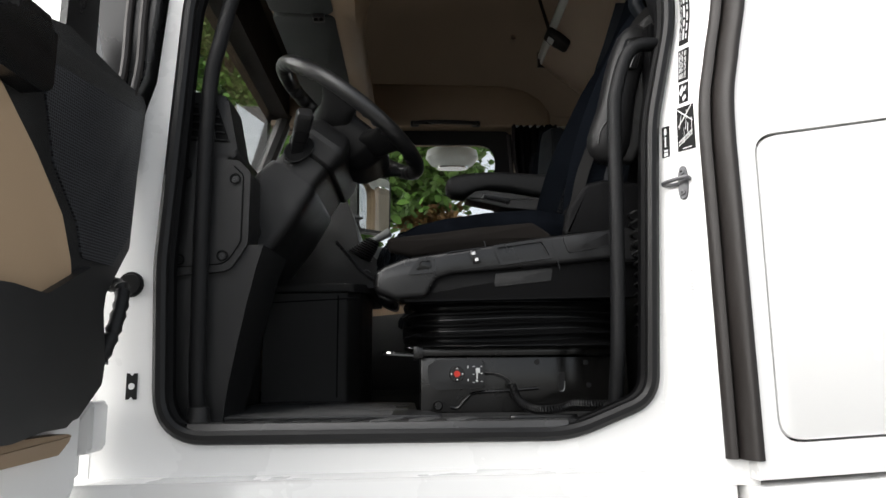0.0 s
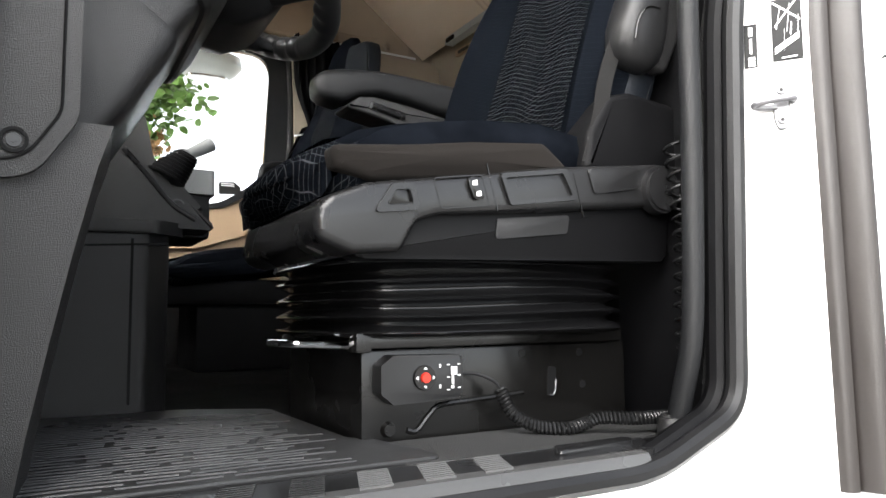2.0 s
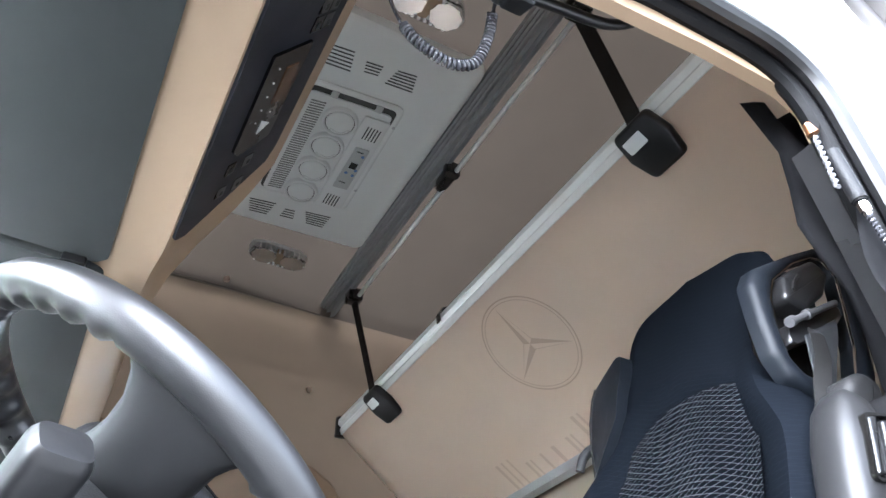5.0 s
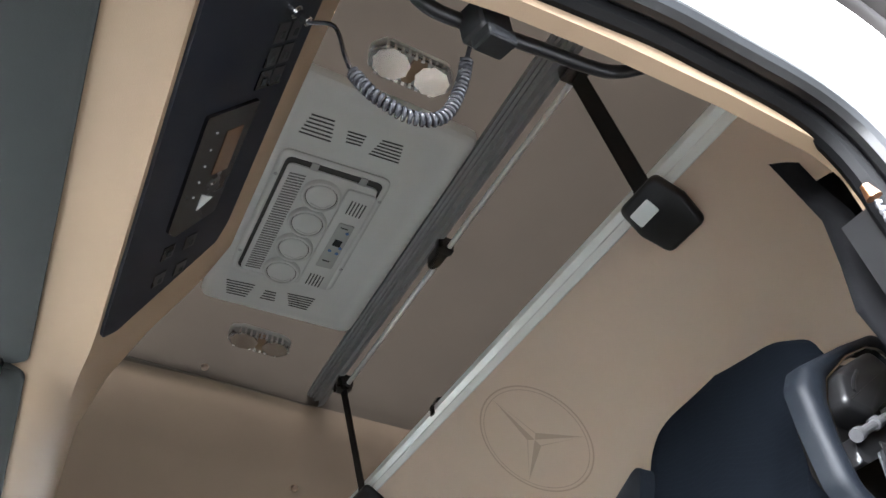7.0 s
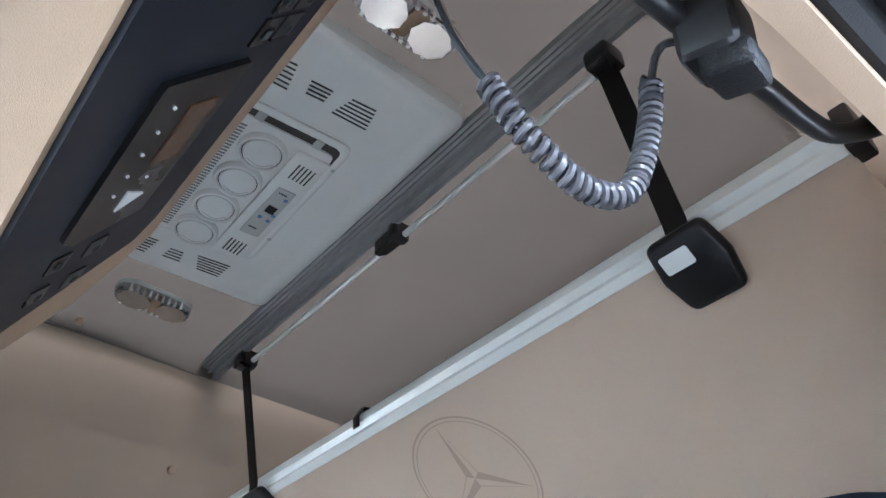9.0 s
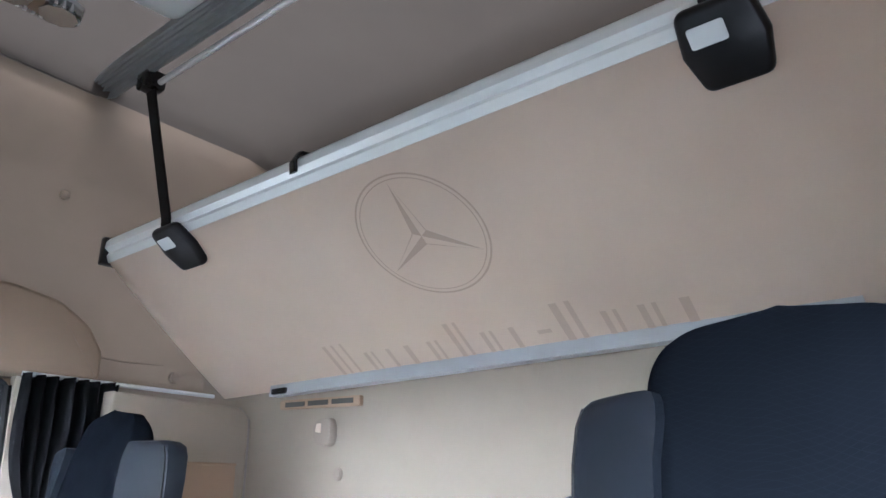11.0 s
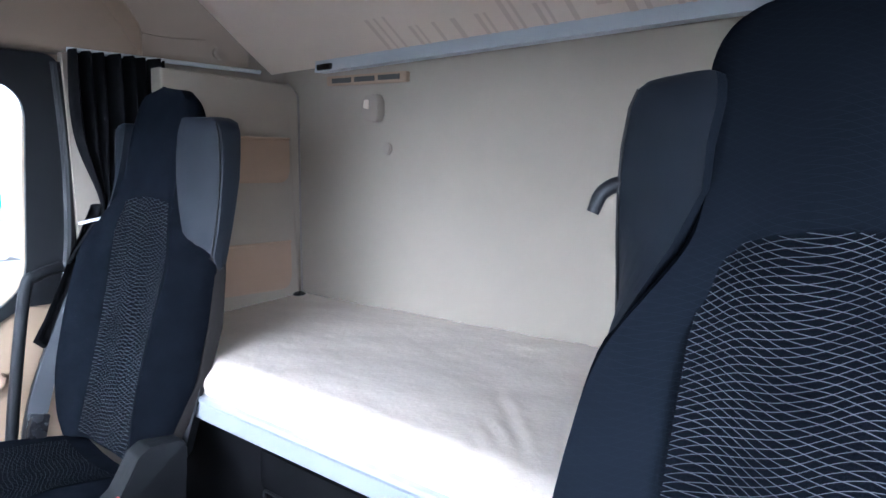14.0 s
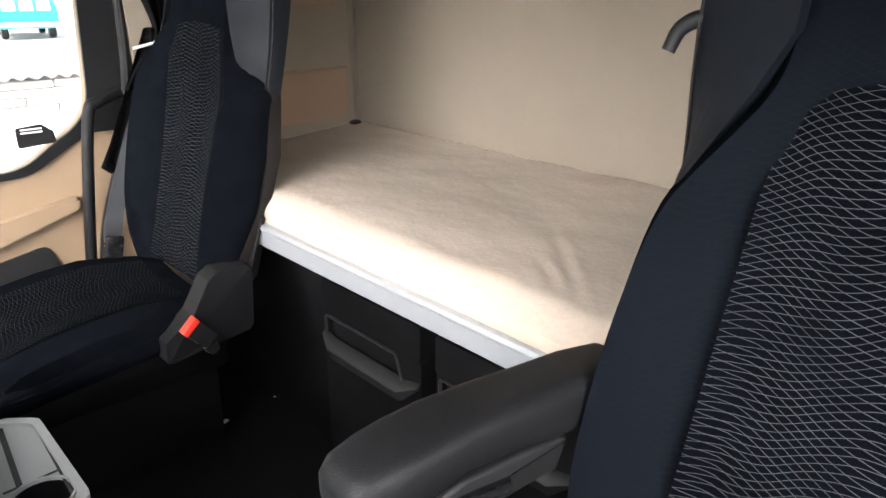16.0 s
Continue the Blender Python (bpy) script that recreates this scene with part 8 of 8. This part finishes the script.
loft(bm, rows, cap=False, close=False)
bmesh.ops.solidify(bm, geom=bm.faces[:], thickness=0.004)
single("folded_curtain", bm, CURTAIN, "black curtain folded back at the driver's door post", "curtain", "cab curtains", sharp=80)
fold = bpy.data.objects["folded_curtain"]
bm = bmesh.new()
rows = []
for k in range(19):
    z = 2.70 - 0.44 * k / 18
    x0 = np.interp(z, [2.26, 2.413, 2.467, 2.525, 2.626, 2.70], [0.365, 0.33, 0.335, 0.345, 0.345, 0.38]) + 0.09
    rows.append([(x0 + (0.515 - x0) * u + 0.004 * math.sin(z * 40), -1.106 + 0.007 * math.sin(u * 9 + z * 14) + 0.004 * math.sin(z * 37 + u * 5), z) for u in [j / 14 for j in range(15)]])
loft(bm, rows, cap=False, close=False)
bmesh.ops.solidify(bm, geom=bm.faces[:], thickness=0.003)
part("hanging_fold", bm, CURTAIN, fold, "loose fold lying over the door seal", sharp=80)
ag = thing("air_gun", (0.42, -1.07, 2.5), "black air blow gun with copper nozzle on a hose", "air gun")
bm = bmesh.new()
cyl(bm, (0.387, -1.125, 2.592), (0.382, -1.125, 2.607), 0.008, 0.0045, 12)
part("nozzle", bm, COPPER, ag, "copper nozzle")
bm = bmesh.new()
tube(bm, [(0.388 - 0.008 * t + 0.0016 * math.sin(t * 60), -1.125 + 0.0016 * math.cos(t * 60), 2.59 - 0.092 * t) for t in [j / 60 for j in range(61)]], 0.0026, 6)
part("lever", bm, ZINC, ag, "bright twisted lever")
bm = bmesh.new()
cyl(bm, (0.411, -1.124, 2.574), (0.419, -1.124, 2.494), 0.0095, 0.0095, 18, 0.002)
part("grip", bm, CHARCOAL, ag, "satin grey tubular grip")
bm = bmesh.new()
cyl(bm, (0.4195, -1.124, 2.492), (0.421, -1.124, 2.48), 0.0065, 0.0065, 6)
cyl(bm, (0.421, -1.124, 2.48), (0.422, -1.124, 2.474), 0.0045, 0.0045, 12)
part("coupling", bm, CHROME, ag, "bright hose coupling")
bm = bmesh.new()
tube(bm, coil(curve([(0.422, -1.124, 2.474), (0.434, -1.123, 2.43), (0.443, -1.121, 2.40), (0.45, -1.118, 2.34)], 6), 0.0026, 26, 8), 0.0016, 6)
part("hose", bm, GLOSSBLACK, ag, "thin coiled dark hose")

# ---------------------------------------------------------------- outside
bm = bmesh.new()
bmesh.ops.create_grid(bm, x_segments=2, y_segments=2, size=400)
single("ground", bm, GRAVEL, "dark gravel yard", "ground", kind="structure")

mir = thing("kerb_mirror", (0.15, 1.27, 2.7), "grey plastic kerb mirror above the passenger window", "mirror")
bm = bmesh.new()
rings = []
for z, k in ((2.73, 0.55), (2.745, 0.8), (2.78, 1.0), (2.82, 0.95), (2.85, 0.5)):
    rings.append([(0.15 + px * k * 0.85, 1.27 + py * k, z - 0.09) for px, py in oval(0.17, 0.09, 28, 2.4)])
loft(bm, rings)
part("housing", bm, PALE, mir)
bm = bmesh.new()
cyl(bm, (0.1, 1.155, 2.78), (0.14, 1.27, 2.75), 0.02, 0.02, 12)
part("arm", bm, BLACK, mir)
bm = bmesh.new()
loft(bm, [[(0.15 + px * 0.5, 1.27 + py * 0.5, z - 0.09) for px, py in oval(0.17, 0.09, 28, 2.4)] for z in (2.722, 2.731)])
part("mirror_glass", bm, CHROME, mir)

wm = thing("wing_mirror", (-0.3, 1.35, 2.3), "tall passenger-side wing mirror in a black housing", "mirror")
mm = Matrix.Translation((-0.28, 1.35, 2.455)) @ Matrix.Rotation(radians(-52), 4, "Z")
bm = bmesh.new()
prism(bm, rounded([(-0.11, -0.165), (0.11, -0.165), (0.115, 0.165), (-0.115, 0.165)], 0.035), "x", -0.07, 0.0, 0.02, 3)
xform(bm, bm.verts[:], mm)
part("housing", bm, BLACK, wm)
bm = bmesh.new()
prism(bm, rounded([(-0.098, -0.15), (0.098, -0.15), (0.102, 0.15), (-0.102, 0.15)], 0.03), "x", 0.0, 0.004)
xform(bm, bm.verts[:], mm)
part("mirror_glass", bm, MIRROR, wm, "clear mirror glass")
bm = bmesh.new()
for z in (2.36, 2.56):
    tube(bm, curve([(-0.40, 1.15, z - 0.02), (-0.38, 1.25, z), (-0.33, 1.33, z)], 5), 0.012, 10)
part("arm", bm, BLACK, wm)

stk = thing("window_sticker", (0.20, 1.113, 2.12), "small black sticker with white bars on the side window", "sticker")
bm = bmesh.new()
prism(bm, rounded([(0.175, 2.115), (0.265, 2.12), (0.26, 2.15), (0.235, 2.17), (0.175, 2.165)], 0.006), "y", 1.114, 1.117)
part("film", bm, INK, stk)
bm = bmesh.new()
for z in (2.15, 2.158):
    box(bm, 0.185, 0.235, 1.1125, 1.1142, z, z + 0.004)
part("print", bm, PAPER, stk)

van = thing("van", (6.6, 26, 0.6), "teal van seen across the yard", "van")
VM = pose(6.45, 26, 0.04, 0, 0, -8)
bm = bmesh.new()
prism(bm, rounded([(-0.9, 0.95), (0.9, 0.95), (0.9, 1.55), (0.74, 2.02), (-0.74, 2.02), (-0.9, 1.55)], 0.12), "y", 0, 3.8, 0.06)
xform(bm, bm.verts[:], VM)
part("body", bm, TEAL, van)
for wx in (-0.7, 0.7):
    for wy in (0.5, 3.1):
        bm = bmesh.new()
        cyl(bm, (wx - 0.1, wy, 0.93), (wx + 0.1, wy, 0.93), 0.32, 0.32, 20, 0.03)
        xform(bm, bm.verts[:], VM)
        wh = part("wheel", bm, RUBBER, van)
# opaque pale panes: the reflection is put into their colour
for x in (-0.5, 0.0, 0.5):
    bm = bmesh.new()
    prism(bm, rounded([(x - 0.2, 1.5), (x + 0.2, 1.5), (x + 0.18, 1.82), (x - 0.18, 1.82)], 0.06), "y", -0.02, 0.02)
    xform(bm, bm.verts[:], VM)
    part("window", bm, PALE, van, "window coloured pale for its reflection")
bm = bmesh.new()
box(bm, -0.85, 0.85, -0.05, 0.0, 1.0, 1.14, 0.03)
xform(bm, bm.verts[:], VM)
part("bumper", bm, PALE, van, "pale bumper")
bm = bmesh.new()
box(bm, -12, 30, 15.7, 60, 0.0, 0.63)
single("raised_ground", bm, PALEGRAVEL, "raised gravel ground behind the block wall", "ground", kind="structure")
bm = bmesh.new()
box(bm, -14, 32, 2.2, 15.0, 0.0, 0.012)
single("pavement", bm, PAVING, "pale concrete yard beside the truck", "ground", kind="structure")
blk = thing("block_wall", (4, 15, 0), "low wall of weathered stone blocks", "wall")
random.seed(2)
for r in range(4):
    x = -3.0 + (r % 2) * 0.6
    while x < 11:
        w = random.uniform(0.9, 1.7)
        bm = bmesh.new()
        box(bm, x, x + w - 0.02, 15 + 0.05 * random.random(), 15.6, 0.16 * r, 0.16 * r + 0.15, 0.02, 1)
        part("block", bm, CONCRETE, blk)
        x += w
bm = bmesh.new()
loft(bm, [[(-3 + 0.04 * k, y, 0.70 + 0.035 * math.sin(k * 0.9) + 0.02 * (y - 15)) for k in range(340)] for y in (14.9, 15.3, 15.75)], cap=False, close=False)
bmesh.ops.solidify(bm, geom=bm.faces[:], thickness=0.01)
single("corrugated_sheet", bm, CONCRETE, "grey corrugated sheet lying on the block wall", "sheet")

# trees
def tree(x, y, h, seed, n, spread, label, low=0.15):
    t = thing("tree", (x, y, 0), label, "tree", "trees by the yard")
    rnd = random.Random(seed)
    bm = bmesh.new()
    tube(bm, curve([(x, y, 0), (x + 0.1, y, h * 0.3), (x - 0.05, y + 0.1, h * 0.75)], 5), lambda s: 0.16 * (1 - 0.7 * s), 10)
    tips = []
    for k in range(60):
        z = h * (low + (0.8 - low) * rnd.random() ** 1.7)
        a = rnd.uniform(0, 2 * math.pi)
        L = spread * rnd.uniform(0.5, 1.0) * (1.15 - z / h * 0.6)
        e = Vector((x + L * math.cos(a), y + L * math.sin(a), z + L * rnd.uniform(-0.1, 0.5)))
        tube(bm, [(x, y, z * 0.95), Vector((x, y, z)).lerp(e, 0.5) + Vector((0, 0, 0.1)), e], lambda s: 0.04 * (1 - 0.85 * s), 6)
        tips += [Vector((x, y, z)).lerp(e, f) for f in (0.45, 0.7, 0.85, 1.0)]
    part("trunk", bm, BARK, t, "brown bark trunk and limbs")
    verts, faces = [], []
    for k in range(n):
        c = rnd.choice(tips) + Vector((rnd.gauss(0, 0.2), rnd.gauss(0, 0.2), rnd.gauss(0, 0.17)))
        s = rnd.uniform(0.04, 0.085)
        m = Euler((rnd.uniform(-0.9, 0.9), rnd.uniform(-0.9, 0.9), rnd.uniform(0, 6.3))).to_matrix()
        i = len(verts)
        for q in ((-0.1, 0, 0), (0.35, 0.55, 0.08), (1.0, 0.45, 0.0), (1.4, 0, -0.15), (1.0, -0.45, 0.0), (0.35, -0.55, 0.08)):
            verts.append(c + m @ (Vector(q) * s))
        faces.append((i, i + 1, i + 2, i + 3, i + 4, i + 5))
    leaf_part("crown", verts, faces, LEAF, t, "green leafy crown with gaps")
    return t


def leaf_part(name, verts, faces, mat, parent, label):
    me = bpy.data.meshes.new(name)
    me.from_pydata(verts, [], faces)
    me.materials.append(mat)
    ob = new(name, me)
    ob.parent = parent
    ob.matrix_parent_inverse = parent.matrix_basis.inverted()
    ob["label"] = label


near_tree = tree(-0.74, 5.0, 7.5, 3, 52000, 1.45, "leafy green tree beyond the passenger side", 0.42)
# dry leaves at the crown's lower edge, on twigs of their own
DRYLEAF = material("brown_dry_leaves", (0.24, 0.13, 0.045), 0.7, grain=40, bump=0.1, vary=0.45, stain=3.0)
rnd = random.Random(31)
verts, faces = [], []
for k in range(900):
    c = Vector((rnd.gauss(0.12, 0.15), rnd.gauss(5.0, 0.14), rnd.gauss(3.13, 0.065)))
    m = Euler((rnd.uniform(-1.1, 1.1), rnd.uniform(-1.1, 1.1), rnd.uniform(0, 6.3))).to_matrix()
    w, i = rnd.uniform(0.03, 0.06), len(verts)
    for q in ((-0.1, 0, 0), (0.35, 0.55, 0.08), (1.0, 0.45, 0.0), (1.4, 0, -0.15), (1.0, -0.45, 0.0), (0.35, -0.55, 0.08)):
        verts.append(c + m @ (Vector(q) * w))
    faces.append((i, i + 1, i + 2, i + 3, i + 4, i + 5))
leaf_part("dry_leaves", verts, faces, DRYLEAF, near_tree, "brown dry leaves low in the crown")
bm = bmesh.new()
for e in ((0.0, 5.02, 3.14), (0.2, 4.95, 3.12), (0.38, 5.05, 3.16)):
    tube(bm, [(-0.70, 5.0, 3.05), ((e[0] - 0.7) / 2, 5.0, 3.2), e], lambda u: 0.03 * (1 - 0.85 * u), 6)
part("low_limb", bm, BARK, near_tree, "thin brown low limb")
tree(-3.6, 6.2, 8.5, 5, 26000, 2.4, "dense green tree beyond the windscreen", 0.16)
tree(-6.2, 2.4, 9.0, 8, 24000, 2.6, "dense green tree in front of the truck", 0.16)
tree(-7.0, 6.0, 9.5, 11, 22000, 2.8, "dense green tree at the edge of the yard", 0.16)
tree(-2.5, 7.6, 10.5, 17, 28000, 2.5, "tall dark green tree behind the others", 0.36)
tree(-2.3, 5.7, 9.0, 23, 24000, 1.6, "slim green tree beside the dense one", 0.34)
